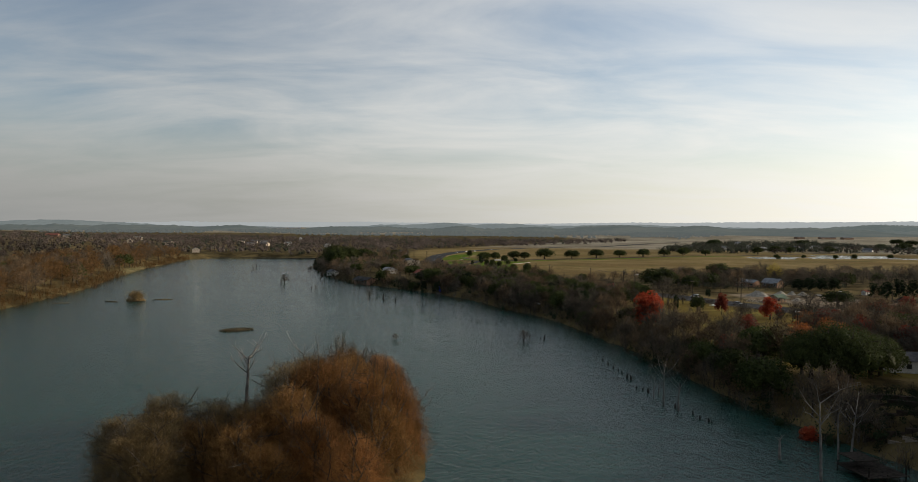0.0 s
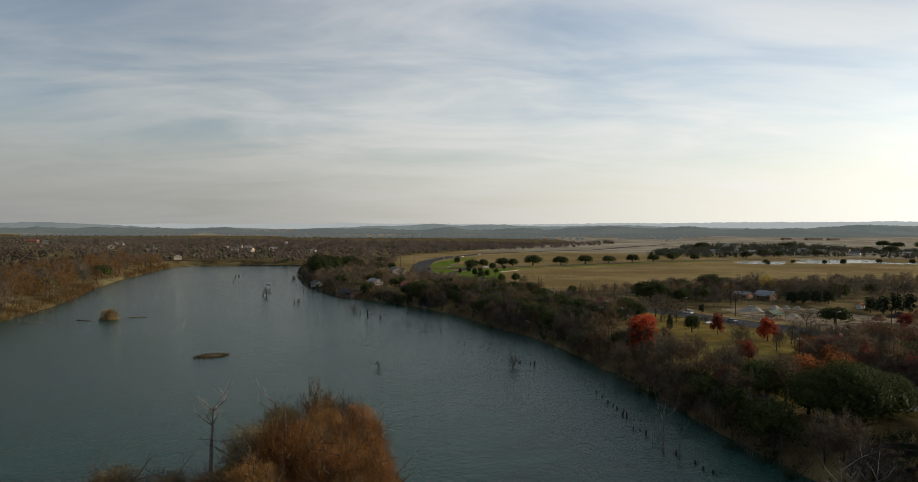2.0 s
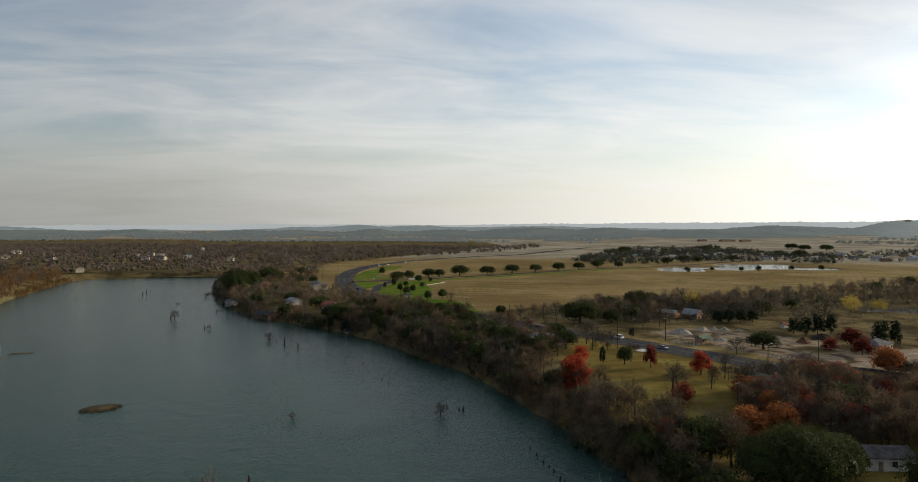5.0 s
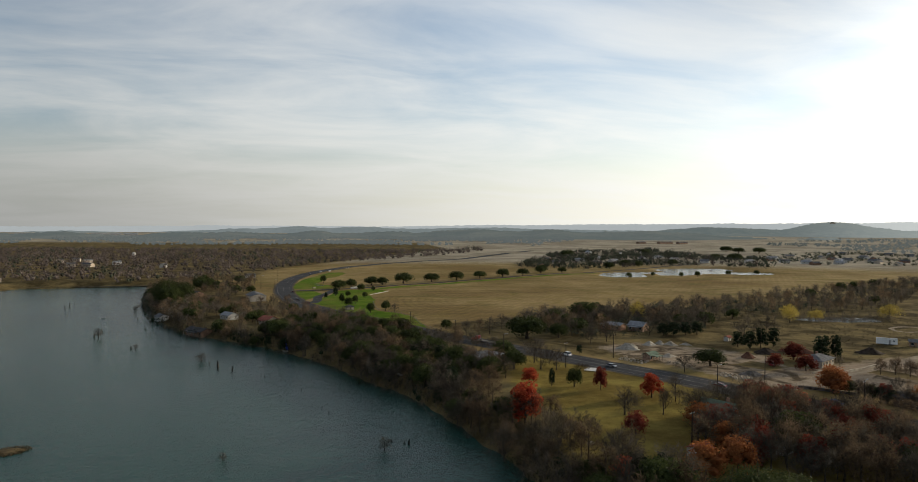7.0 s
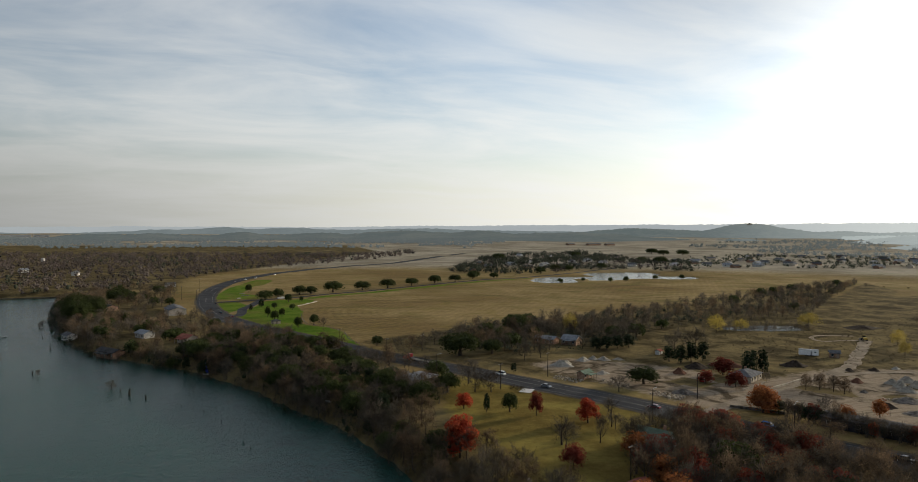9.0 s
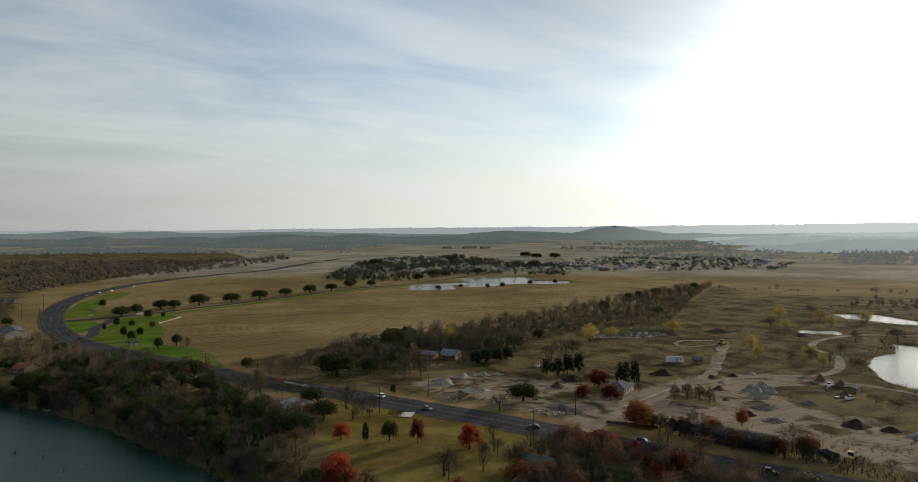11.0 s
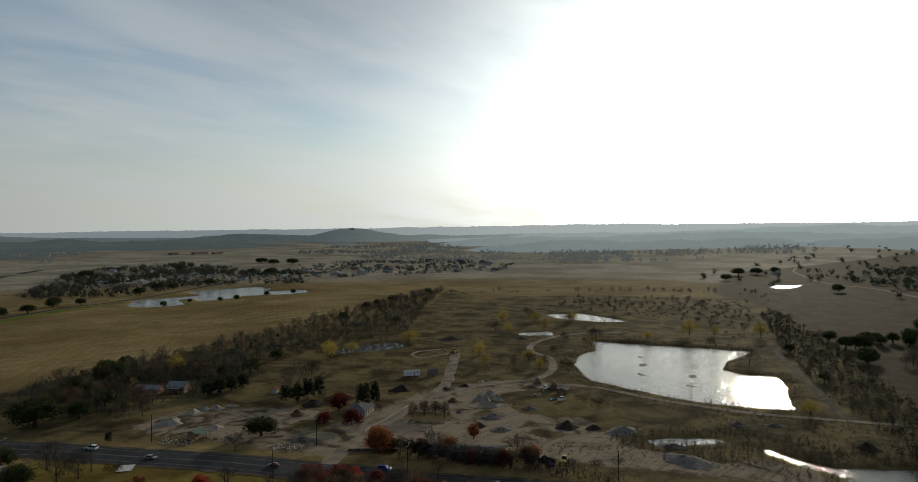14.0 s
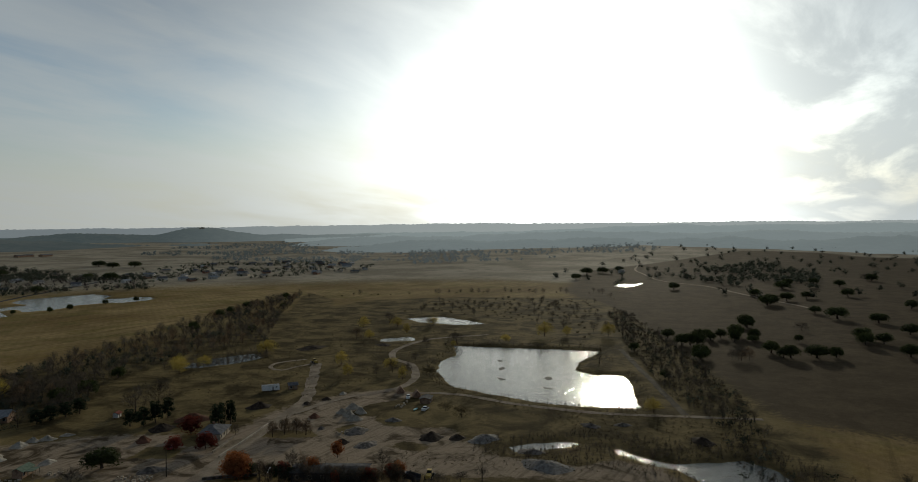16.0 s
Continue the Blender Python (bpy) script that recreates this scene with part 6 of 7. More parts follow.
def house(x, y, turn, w_, d, h, rise, wall, roof, label, hip=False, windows=3, name="house", z=None, eave=0.5, chimney=False, category="house", porch=False):
    """A house on its Empty: walls, a pitched roof with eaves, a door and windows, long side along its own x."""
    base = new(name)
    base.matrix_basis = pose(x, y, high(x, y) if z is None else z, 0, 0, turn)
    tagged(base, label, category)
    s = Shape()
    boxed(s, 0, 0, h / 2 - 0.2, w_, d, h + 0.4)
    if not hip:
        s.put([(-w_ / 2, -d / 2, h), (-w_ / 2, d / 2, h), (-w_ / 2, 0, h + rise * 0.93)], [(0, 2, 1)])
        s.put([(w_ / 2, -d / 2, h), (w_ / 2, d / 2, h), (w_ / 2, 0, h + rise * 0.93)], [(0, 1, 2)])
    part("wall", s, wall, base)
    r = Shape()
    ex, ey, in_x = w_ / 2 + eave, d / 2 + eave, (d / 2 if hip else 0)
    low = h - rise * eave / (d / 2)
    for t in (0.0, 0.16):
        r.put([(-ex, -ey, low + t), (ex, -ey, low + t), (ex, ey, low + t), (-ex, ey, low + t), (-ex + in_x + (eave if hip else 0), 0, h + rise + t), (ex - in_x - (eave if hip else 0), 0, h + rise + t)],
              [(0, 1, 5, 4), (2, 3, 4, 5)] + ([(3, 0, 4), (1, 2, 5)] if hip else []))
    k = 6
    rim = [(0, 1), (2, 3)] + ([(1, 2), (3, 0)] if hip else [(0, 4), (4, 3), (1, 5), (5, 2)])
    r.f += [(a, b, b + k, a + k) for a, b in rim]
    part("roof", r, roof, base)
    for side in (-1, 1):
        for i in range(windows):
            wx = (i + 0.5) / windows * w_ - w_ / 2
            if side == -1 and i == windows // 2:
                block("door", "timber", base, (wx, side * (d / 2 + 0.03), 1.05, 0.95, 0.08, 2.1))
                continue
            o = block("window", "white_wall", base, (wx, side * (d / 2 + 0.03), h * 0.55, 1.3, 0.07, 1.3))
            p = Shape()
            boxed(p, wx, side * (d / 2 + 0.07), h * 0.55, 1.1, 0.04, 1.1)
            part("pane", p, "glass_dark", o)
    if chimney:
        block("chimney", "brick_wall", base, (w_ * 0.25, d * 0.15, h + rise * 0.7, 0.8, 0.8, rise * 1.2))
    if porch:
        s = Shape()
        boxed(s, 0, -d / 2 - 1.5, h * 0.86, w_ * 0.7, 3.0, 0.15)
        part("porch_roof", s, roof, base)
        for px in (-0.33, 0, 0.33):
            block("porch_post", "timber", base, (px * w_, -d / 2 - 2.8, h * 0.42, 0.15, 0.15, h * 0.84))
    return base


# ---- houses near the road ----
house(75, 328, 28, 14, 11, 2.8, 0.5, "stone_wall", "metal_roof", "low stone house under a wide pale metal roof", hip=True, windows=4)
house(83, 321, 28, 8, 5, 2.5, 0.4, "timber", "dark_roof", "open dark-roofed carport beside the stone house", windows=2, name="carport", category="carport")
house(119, 221, -62, 10, 7.5, 3.2, 3.6, "white_wall", "green_roof", "white cottage with a steep grey-green roof among bare trees", windows=3, chimney=True)
house(98, 196, 25, 5, 4, 2.3, 0.8, "white_wall", "red_roof", "small white shed with a rusty red roof", windows=2, name="shed", category="shed")
house(109, 164, -12, 14, 8, 2.9, 1.4, "white_wall", "dark_roof", "white bungalow with a dark low roof on the lawn", windows=5)
house(212, 294, 30, 13, 9, 2.8, 1.7, "stone_wall", "grey_roof", "stone house with a grey roof behind red maples", hip=True, windows=4, chimney=True)
house(170, 406, -55, 12, 7, 2.8, 1.3, "brick_wall", "metal_roof", "brick house with a pale metal roof in the trees", windows=4)
house(181, 397, -55, 9, 7, 3.2, 2.0, "plank_wall", "metal_roof", "plank house with a pale roof beneath the trees", windows=3, porch=True)
house(147, 317, 30, 6.5, 3.6, 2.6, 0.9, "plank_wall", "green_roof", "weathered plank shack with a green roof in the yard", windows=3, name="shack", category="shack", porch=True)
house(291, 323.5, -38, 4.6, 3.6, 2.6, 1.0, "plank_wall", "grey_roof", "weathered grey plank cabin beside the trailer", windows=2, name="cabin", category="cabin")
house(210.7, 357, 30, 3.2, 2.4, 2.0, 0.6, "white_wall", "red_roof", "tiny white shed beside the cedar hedge", windows=1, name="shed", category="shed")
house(301, 245, 20, 7, 5, 2.4, 0.6, "plank_wall", "dark_roof", "dark open-sided tool shed by the pond track", windows=2, name="shed", category="shed")
for x, y in ((311, 267), (308, 255)):
    house(x, y, 40, 3.6, 3.6, 1.2, 2.4, "plank_wall", "plank_wall", "small steep-roofed timber shelter in the scrub", windows=1, name="shelter", category="shelter")
# the long shed sunk behind the roadside brush
house(197, 219, -62, 26, 9, 3.4, 0.8, "dark_paint", "dark_roof", "long dark shed hidden by roadside brush", windows=6, name="long_shed", category="shed")
# along the wooded bank
house(-24, 464, -50, 9, 7, 3.0, 1.6, "cream_wall", "red_roof", "cream bank house with a red-brown roof", windows=3, porch=True)
house(-49, 489, -55, 10, 7, 2.8, 1.5, "white_wall", "metal_roof", "bank house with a white metal roof", windows=3)
house(-62, 456, -50, 16, 7, 3.0, 1.4, "brick_wall", "dark_roof", "brown two-part house with decks above the water", windows=5, porch=True)
house(-95, 520, -60, 9, 6, 3.0, 1.4, "white_wall", "grey_roof", "pale boathouse at the water's edge", windows=3)
house(-42, 600, -75, 20, 12, 4.2, 1.6, "cream_wall", "grey_roof", "large grey-roofed workshop near the bend", windows=5, name="workshop", category="building")
house(-44, 622, -75, 14, 9, 3.2, 1.4, "white_wall", "grey_roof", "low outbuilding behind the workshop", windows=4, name="outbuilding", category="building")
house(-104, 676, -60, 14, 9, 3.0, 1.6, "brick_wall", "dark_roof", "brown house under trees near the river bend", windows=4)
house(-92, 638, -60, 10, 8, 3.0, 1.6, "brick_wall", "dark_roof", "dark-roofed cottage under the bank trees", windows=3)
house(-68, 850, 20, 10, 7, 3.0, 1.6, "white_wall", "grey_roof", "small white farmhouse beyond the bend", windows=3)


# ---- heaps ----
def heap(x, y, wide, tall, mat, seed, label, deep=None, category="heap", group=""):
    """A dumped heap: a cone with a rounded top, gullies and an uneven foot."""
    rng = np.random.default_rng(seed)
    rings, k = 7, 26
    verts = [(rng.normal(0, 0.05) * wide, rng.normal(0, 0.05) * wide, tall)]
    phase = rng.uniform(0, 6, 4)
    for i in range(1, rings + 1):
        for j in range(k):
            t = 2 * math.pi * j / k
            r = (i / rings) * (1 + 0.16 * math.sin(2 * t + phase[0]) + 0.09 * math.sin(5 * t + phase[1]) + rng.normal(0, 0.025))
            z = tall * (0.5 + 0.5 * math.cos(math.pi * (i / rings) ** 0.9)) * (1 + 0.14 * math.sin(3 * t + phase[2]) + rng.normal(0, 0.05)) - (0.35 if i == rings else 0)
            verts.append((math.cos(t) * r * wide / 2, math.sin(t) * r * (deep or wide * 0.85) / 2, z))
    s = Shape()
    s.put(verts, [(0, 1 + j, 1 + (j + 1) % k) for j in range(k)])
    s.f += [(1 + i * k + j, 1 + (i + 1) * k + j, 1 + (i + 1) * k + (j + 1) % k, 1 + i * k + (j + 1) % k) for i in range(rings - 1) for j in range(k)]
    ob = new("mound", s.mesh("mound", M[mat], True))
    ob.matrix_basis = pose(x, y, high(x, y), 0, 0, rng.uniform(0, 360))
    return tagged(ob, label, category, group)


HEAPS = {"red_heap": ("heap of red-brown earth in the quarry yard", [(192.7, 313.7, 7.7, 3.2), (224.6, 322.0, 16, 4.0), (253.3, 275.6, 6.3, 2.4)]),
         "dark_heap": ("heap of dark brown soil in the quarry yard", [(207.8, 322.0, 12.5, 3.1), (254.0, 311.2, 12.4, 3.5), (281.6, 292.2, 6.3, 2.0), (269.6, 294.6, 5.6, 1.7), (230.4, 241.3, 7.3, 2.3),
                                                                   (253.6, 213.0, 12.4, 3.0), (258.0, 203.1, 7.9, 2.1), (299.5, 113.1, 11.1, 2.8), (392.4, 399.4, 21.6, 2.4), (428.9, 361.8, 14.9, 1.8)]),
         "pale_heap": ("heap of pale sand in the stone yard", [(164.7, 352.3, 8.5, 2.3), (170.9, 353.6, 5.6, 2.3), (175.5, 351.2, 7.2, 2.3), (182.9, 349.9, 5.8, 1.4), (152.2, 345.7, 8.2, 2.7),
                                                            (148.7, 343.5, 10.8, 3.6), (158.8, 322.5, 7.3, 1.8), (295.8, 293.1, 5.2, 1.5), (274.3, 269.8, 7.4, 3.4), (263, 263, 7.4, 3.6), (259, 257, 7.2, 2.8), (270, 262, 7.0, 3.8), (265, 269, 6.6, 3.0)]),
         "grey_heap": ("steep heap of grey gravel", [(262.0, 192.4, 14.3, 2.6), (242.7, 157.1, 18.6, 2.4)])}
seed = 500
for mat, (label, spots) in HEAPS.items():
    for x, y, wide, tall in spots:
        heap(x, y, wide * 1.08, tall * 0.72, mat, seed, label, group=mat.replace("_", " ") + "s")
        seed += 1
for x, y, wide, tall in ((246.1, 246.1, 14.2, 1.4), (266.3, 240.8, 8.4, 1.2), (241.5, 261.4, 4.4, 1.0), (172, 281, 11, 1.4), (233, 231, 12, 1.0), (256, 168, 12, 1.3), (300, 160, 10, 1.2), (308, 148, 8, 1.0)):
    heap(x, y, wide, tall, "rubble", seed, "low mound of broken rubble and weeds", group="rubble mounds")
    seed += 1


# ---- vehicles ----
def wheel(parent, x, y, r, wide):
    t = Shape()
    k = 14
    ring = [(x + r * math.cos(2 * math.pi * i / k), r + r * math.sin(2 * math.pi * i / k)) for i in range(k)]
    t.put([(u, y - wide / 2, v) for u, v in ring] + [(u, y + wide / 2, v) for u, v in ring], [(i, (i + 1) % k, k + (i + 1) % k, k + i) for i in range(k)])
    t.f += [tuple(range(t.n - 2 * k, t.n - k)), tuple(range(t.n - k, t.n))]
    o = part("wheel", t, "tyre", parent)
    q = Shape()
    ring = [(x + 0.6 * r * math.cos(2 * math.pi * i / k), r + 0.6 * r * math.sin(2 * math.pi * i / k)) for i in range(k)]
    side = y + math.copysign(wide / 2 + 0.01, y)
    q.put([(u, side, v) for u, v in ring] + [(x, side + math.copysign(0.03, y), r)], [(i, (i + 1) % k, k) for i in range(k)])
    part("rim", q, "rim", o)
    return o


def car(x, y, turn, paint, label, style="saloon", name="car", z=None):
    """A car along its own x: a lofted body, glazed cabin, lamps, bumpers, four wheels."""
    base = new(name)
    base.matrix_basis = pose(x, y, (high(x, y) + 0.17) if z is None else z, 0, 0, turn)
    tagged(base, label, name.replace("_", " "), "vehicles on the highway")
    long = {"saloon": 4.6, "suv": 4.7, "pickup": 5.7}[style]
    wide, deck = 1.8 if style == "saloon" else 1.95, {"saloon": 0.92, "suv": 1.05, "pickup": 1.1}[style]
    s = Shape()
    prof = [(-long / 2, 0.5), (-long / 2 + 0.1, deck * 0.95), (-long * 0.2, deck), (long * 0.22, deck), (long / 2 - 0.35, deck * 0.86), (long / 2, 0.55), (long / 2 - 0.1, 0.28), (-long / 2 + 0.1, 0.28)]
    for q in (0.5, -0.5):
        s.put([(u, q * wide * (0.94 if v > 0.8 else 1), v) for u, v in prof], [])
    k = len(prof)
    s.f += [(i, (i + 1) % k, k + (i + 1) % k, k + i) for i in range(k)] + [tuple(range(k - 1, -1, -1)), tuple(range(k, 2 * k))]
    body = part("body", s, paint, base)
    top = {"saloon": 1.43, "suv": 1.75, "pickup": 1.8}[style]
    span = {"saloon": (-1.75, -1.0, 0.55, 1.25), "suv": (-2.25, -1.95, 0.5, 1.2), "pickup": (-0.75, -0.55, 0.75, 1.35)}[style]
    c = Shape()
    for q in (0.5, -0.5):
        c.put([(span[0], q * wide * 0.92, deck - 0.02), (span[1], q * wide * 0.76, top - 0.05), (span[2], q * wide * 0.76, top - 0.05), (span[3], q * wide * 0.92, deck - 0.02)], [])
    c.f += [(0, 1, 5, 4), (1, 2, 6, 5), (2, 3, 7, 6), (0, 3, 2, 1), (4, 5, 6, 7)]
    part("window_band", c, "glass_dark", base, "dark tinted glass")
    r = Shape()
    boxed(r, (span[1] + span[2]) / 2, 0, top - 0.02, span[2] - span[1] + 0.1, wide * 0.77, 0.07, 0.94)
    part("roof", r, paint, base)
    if style == "pickup":
        b = Shape()
        boxed(b, -1.85, 0.86, deck + 0.12, 2.0, 0.1, 0.35)
        boxed(b, -1.85, -0.86, deck + 0.12, 2.0, 0.1, 0.35)
        boxed(b, -2.8, 0, deck + 0.12, 0.08, 1.8, 0.35)
        part("bed_side", b, paint, base)
    for q in (-0.36, 0.36):
        block("headlight", "lamp_clear", base, (long / 2 - 0.06, q * wide, 0.66, 0.12, 0.34, 0.14))
        block("tail_light", "lamp_red", base, (-long / 2 + 0.03, q * wide, 0.74, 0.1, 0.3, 0.16))
    block("bumper", "dark_paint", base, (long / 2 - 0.02, 0, 0.42, 0.14, wide * 0.96, 0.2, 0.95))
    for u in (-long * 0.3, long * 0.31):
        for q in (-1, 1):
            wheel(base, u, q * (wide / 2 - 0.1), 0.34 if style == "saloon" else 0.38, 0.22)
    return base


NORTH, SOUTH = 119.0, -61.0
car(114.1, 332.6, NORTH, "car_white", "white sport utility car driving on the highway", "suv")
car(123.6, 305.6, SOUTH, "car_grey", "grey saloon car on the highway", "saloon")
car(147.2, 264.2, NORTH, "car_maroon", "dark maroon saloon car on the highway", "saloon")
car(168.6, 231.6, SOUTH, "car_blue", "blue hatchback car on the highway", "suv")
car(181.0, 193.4, SOUTH, "car_black", "black pickup truck on the highway", "pickup", "pickup_truck")
for i, (x, y, turn, paint) in enumerate([(-16, 660, 100, "car_black"), (-10, 591, 108, "car_black"), (-2, 568, 112, "car_maroon"), (-3, 897, 75, "car_grey"), (10, 930, 70, "car_white"), (22, 950, 66, "car_white"), (48, 1010, 60, "car_white")]):
    car(x, y, turn, paint, "distant %s car on the highway bend" % {"car_black": "black", "car_maroon": "dark red", "car_grey": "grey", "car_white": "white"}[paint], "saloon")


def lorry(x, y, turn):
    """A red tractor unit with an empty flatbed trailer."""
    base = new("flatbed_truck")
    base.matrix_basis = pose(x, y, high(x, y) + 0.17, 0, 0, turn)
    tagged(base, "red lorry pulling an empty pale flatbed trailer", "truck", "vehicles on the highway")
    c = Shape()
    boxed(c, 6.6, 0, 1.75, 2.2, 2.3, 2.2, 0.93)
    boxed(c, 5.4, 0, 2.1, 1.2, 2.4, 2.9, 0.97)
    part("cab", c, "car_red", base)
    h = Shape()
    boxed(h, 8.5, 0, 1.35, 1.8, 1.7, 1.2, 0.9)
    part("hood", h, "car_red", base)
    block("windscreen", "glass_dark", base, (7.66, 0, 2.25, 0.1, 1.9, 0.8))
    block("grille", "steel", base, (9.42, 0, 1.25, 0.08, 1.2, 0.9))
    block("bumper", "steel", base, (9.5, 0, 0.55, 0.2, 2.3, 0.4))
    for q in (-1.2, 1.2):
        s = Shape()
        s.tube([(4.6, q * 0.9, 0.9), (4.6, q * 0.9, 3.7)], [0.09, 0.09], 6)
        part("exhaust", s, "steel", base)
        s = Shape()
        s.tube([(5.4, q, 0.75), (6.9, q, 0.75)], [0.32, 0.32], 8)
        part("fuel_tank", s, "steel", base)
    block("chassis", "dark_paint", base, (4.5, 0, 0.85, 6.5, 0.9, 0.3))
    block("flatbed", "pale_heap", base, (-2.6, 0, 1.4, 13.8, 2.5, 0.22), "pale timber-decked flatbed")
    block("flatbed_frame", "steel", base, (-2.6, 0, 1.15, 13.4, 1.0, 0.35))
    block("headboard", "steel", base, (4.2, 0, 1.75, 0.12, 2.4, 0.6))
    for u in (8.5, 4.2, 2.9, -7.0, -8.3):
        for q in (-1.0, 1.0):
            wheel(base, u, q, 0.5, 0.42 if u < 8 else 0.3)
    return base


lorry(86.0, 370.5, 121)


def dumper(x, y, turn):
    base = new("dump_truck")
    base.matrix_basis = pose(x, y, high(x, y), 0, 0, turn)
    tagged(base, "dark dump truck with its tipping body parked in the yard", "truck")
    c = Shape()
    boxed(c, 2.5, 0, 1.7, 1.7, 2.3, 1.9, 0.9)
    part("cab", c, "car_black", base)
    block("windscreen", "glass_dark", base, (3.34, 0, 2.15, 0.08, 1.8, 0.7))
    block("chassis", "dark_paint", base, (0, 0, 0.85, 6.6, 1.0, 0.35))
    b = Shape()
    boxed(b, -1.0, 0, 1.3, 4.4, 2.3, 0.2)
    boxed(b, -1.0, 1.15, 2.1, 4.6, 0.12, 1.6)
    boxed(b, -1.0, -1.15, 2.1, 4.6, 0.12, 1.6)
    boxed(b, 1.3, 0, 2.3, 0.12, 2.4, 2.0)
    part("tipping_body", b, "dark_paint", base)
    for u in (2.6, -1.2, -2.5):
        for q in (-1.05, 1.05):
            wheel(base, u, q, 0.52, 0.4)


def loader(x, y, turn):
    base = new("wheel_loader")
    base.matrix_basis = pose(x, y, high(x, y), 0, 0, turn)
    tagged(base, "yellow wheel loader with a raised front bucket", "loader")
    b = Shape()
    boxed(b, -1.6, 0, 1.5, 2.6, 1.8, 1.1, 0.9)
    part("engine_cover", b, "yellow_paint", base)
    c = Shape()
    boxed(c, 0.2, 0, 2.35, 1.3, 1.5, 1.5, 0.92)
    part("cab", c, "glass_dark", base)
    block("cab_roof", "yellow_paint", base, (0.2, 0, 3.15, 1.5, 1.6, 0.12))
    for q in (-0.6, 0.6):
        s = Shape()
        s.tube([(0.9, q, 1.5), (2.2, q, 1.7), (3.1, q, 0.9)], [0.16, 0.15, 0.12], 5)
        part("lift_arm", s, "yellow_paint", base)
    k = Shape()
    boxed(k, 3.5, 0, 0.45, 0.12, 2.6, 0.8)
    boxed(k, 3.9, 0, 0.1, 0.9, 2.6, 0.1)
    boxed(k, 3.7, 1.28, 0.4, 0.6, 0.08, 0.7)
    boxed(k, 3.7, -1.28, 0.4, 0.6, 0.08, 0.7)
    part("bucket", k, "steel", base)
    for u in (1.4, -1.6):
        for q in (-1.1, 1.1):
            wheel(base, u, q, 0.75, 0.5)


dumper(207.3, 192.5, 80)
loader(212.5, 188.5, 20)
loader(350, 359.5, 60)
car(287.8, 237.3, 10, "car_white", "white pickup truck parked in the scrub", "pickup", "pickup_truck", z=high(287.8, 237.3))
car(303.4, 257.3, 30, "car_white", "old white pickup parked by timber shelters", "pickup", "pickup_truck", z=high(303.4, 257.3))
car(192, 296, 40, "car_red", "red car parked before the stone house", "saloon", z=high(192, 296) + 0.05)
car(119.8, 192.6, 20, "car_white", "white van parked beneath bare trees", "suv", z=high(119.8, 192.6))


def trailer_home(x, y, turn):
    base = new("trailer")
    base.matrix_basis = pose(x, y, high(x, y), 0, 0, turn)
    base.matrix_basis = base.matrix_basis @ Matrix.Diagonal((0.82, 1, 1, 1))
    tagged(base, "white box trailer parked on the rough grass", "trailer")
    s = Shape()
    boxed(s, 0, 0, 1.95, 11, 2.6, 2.7, 0.985)
    part("body", s, "white_paint", base)
    block("roof", "metal_roof", base, (0, 0, 3.35, 11.1, 2.7, 0.12))
    block("window", "glass_dark", base, (3.6, -1.31, 2.3, 1.0, 0.06, 0.6))
    for u in (-4.4, -2.2, 0.0, 2.2, 4.4):
        block("rib", "white_paint", base, (u, 1.315, 1.95, 0.08, 0.05, 2.6))
    block("door", "steel", base, (1.4, -1.32, 1.6, 0.9, 0.06, 2.0))
    block("undercarriage", "dark_paint", base, (0, 0, 0.45, 9.5, 1.6, 0.3))
    for u in (-1.0, 0.2):
        for q in (-1.1, 1.1):
            wheel(base, u, q, 0.4, 0.3)


trailer_home(282, 331, -38)


# ---- poles and wires ----
def pole(x, y, tall, lamp=False, arm=True, label="weathered wooden utility pole with a crossarm beside the highway", turn=28):
    base = new("utility_pole")
    base.matrix_basis = pose(x, y, high(x, y), 0, 0, turn)
    tagged(base, label, "pole", "utility poles")
    s = Shape()
    s.tube([(0, 0, -0.3), (0, 0, tall * 0.5), (0.03, 0, tall)], [0.19, 0.16, 0.12], 8)
    part("pole", s, "pole_wood", base, smooth=True)
    if arm:
        block("crossarm", "timber", base, (0, 0, tall - 0.6, 2.2, 0.14, 0.16))
        for u in (-0.95, -0.4, 0.4, 0.95):
            k = Shape()
            k.tube([(u, 0, tall - 0.52), (u, 0, tall - 0.3)], [0.05, 0.03], 6)
            part("insulator", k, "lamp_clear", base)
    if lamp:
        k = Shape()
        k.tube([(0, 0, tall - 0.3), (1.2, 0, tall + 0.1), (1.9, 0, tall + 0.05)], [0.06, 0.05, 0.05], 5)
        part("lamp_arm", k, "steel", base)
        block("lamp_head", "steel", base, (2.2, 0, tall, 0.8, 0.35, 0.16))
    return base


POLES = [(72, 377, 11.5, False), (104.5, 308, 10.6, False), (137.5, 250.5, 11.0, True), (170, 222, 10.6, True), (84, 330, 11.0, True)]
for x, y, tall, lamp in POLES:
    pole(x, y, tall, lamp, arm=not lamp or x > 160)
for x, y, tall in ((133, 324.5, 10.8), (170.5, 271, 9.4), (211.2, 167.3, 9.7), (95.4, 399.2, 9.0), (100, 203, 9.5), (55, 418, 11)):
    pole(x, y, tall, arm=x < 140)
for x, y, tall in ((-46, 707, 12), (-35, 779, 13), (-33, 700, 9)):
    pole(x, y, tall, lamp=True, arm=False, label="tall lamp pole beside the highway bend")


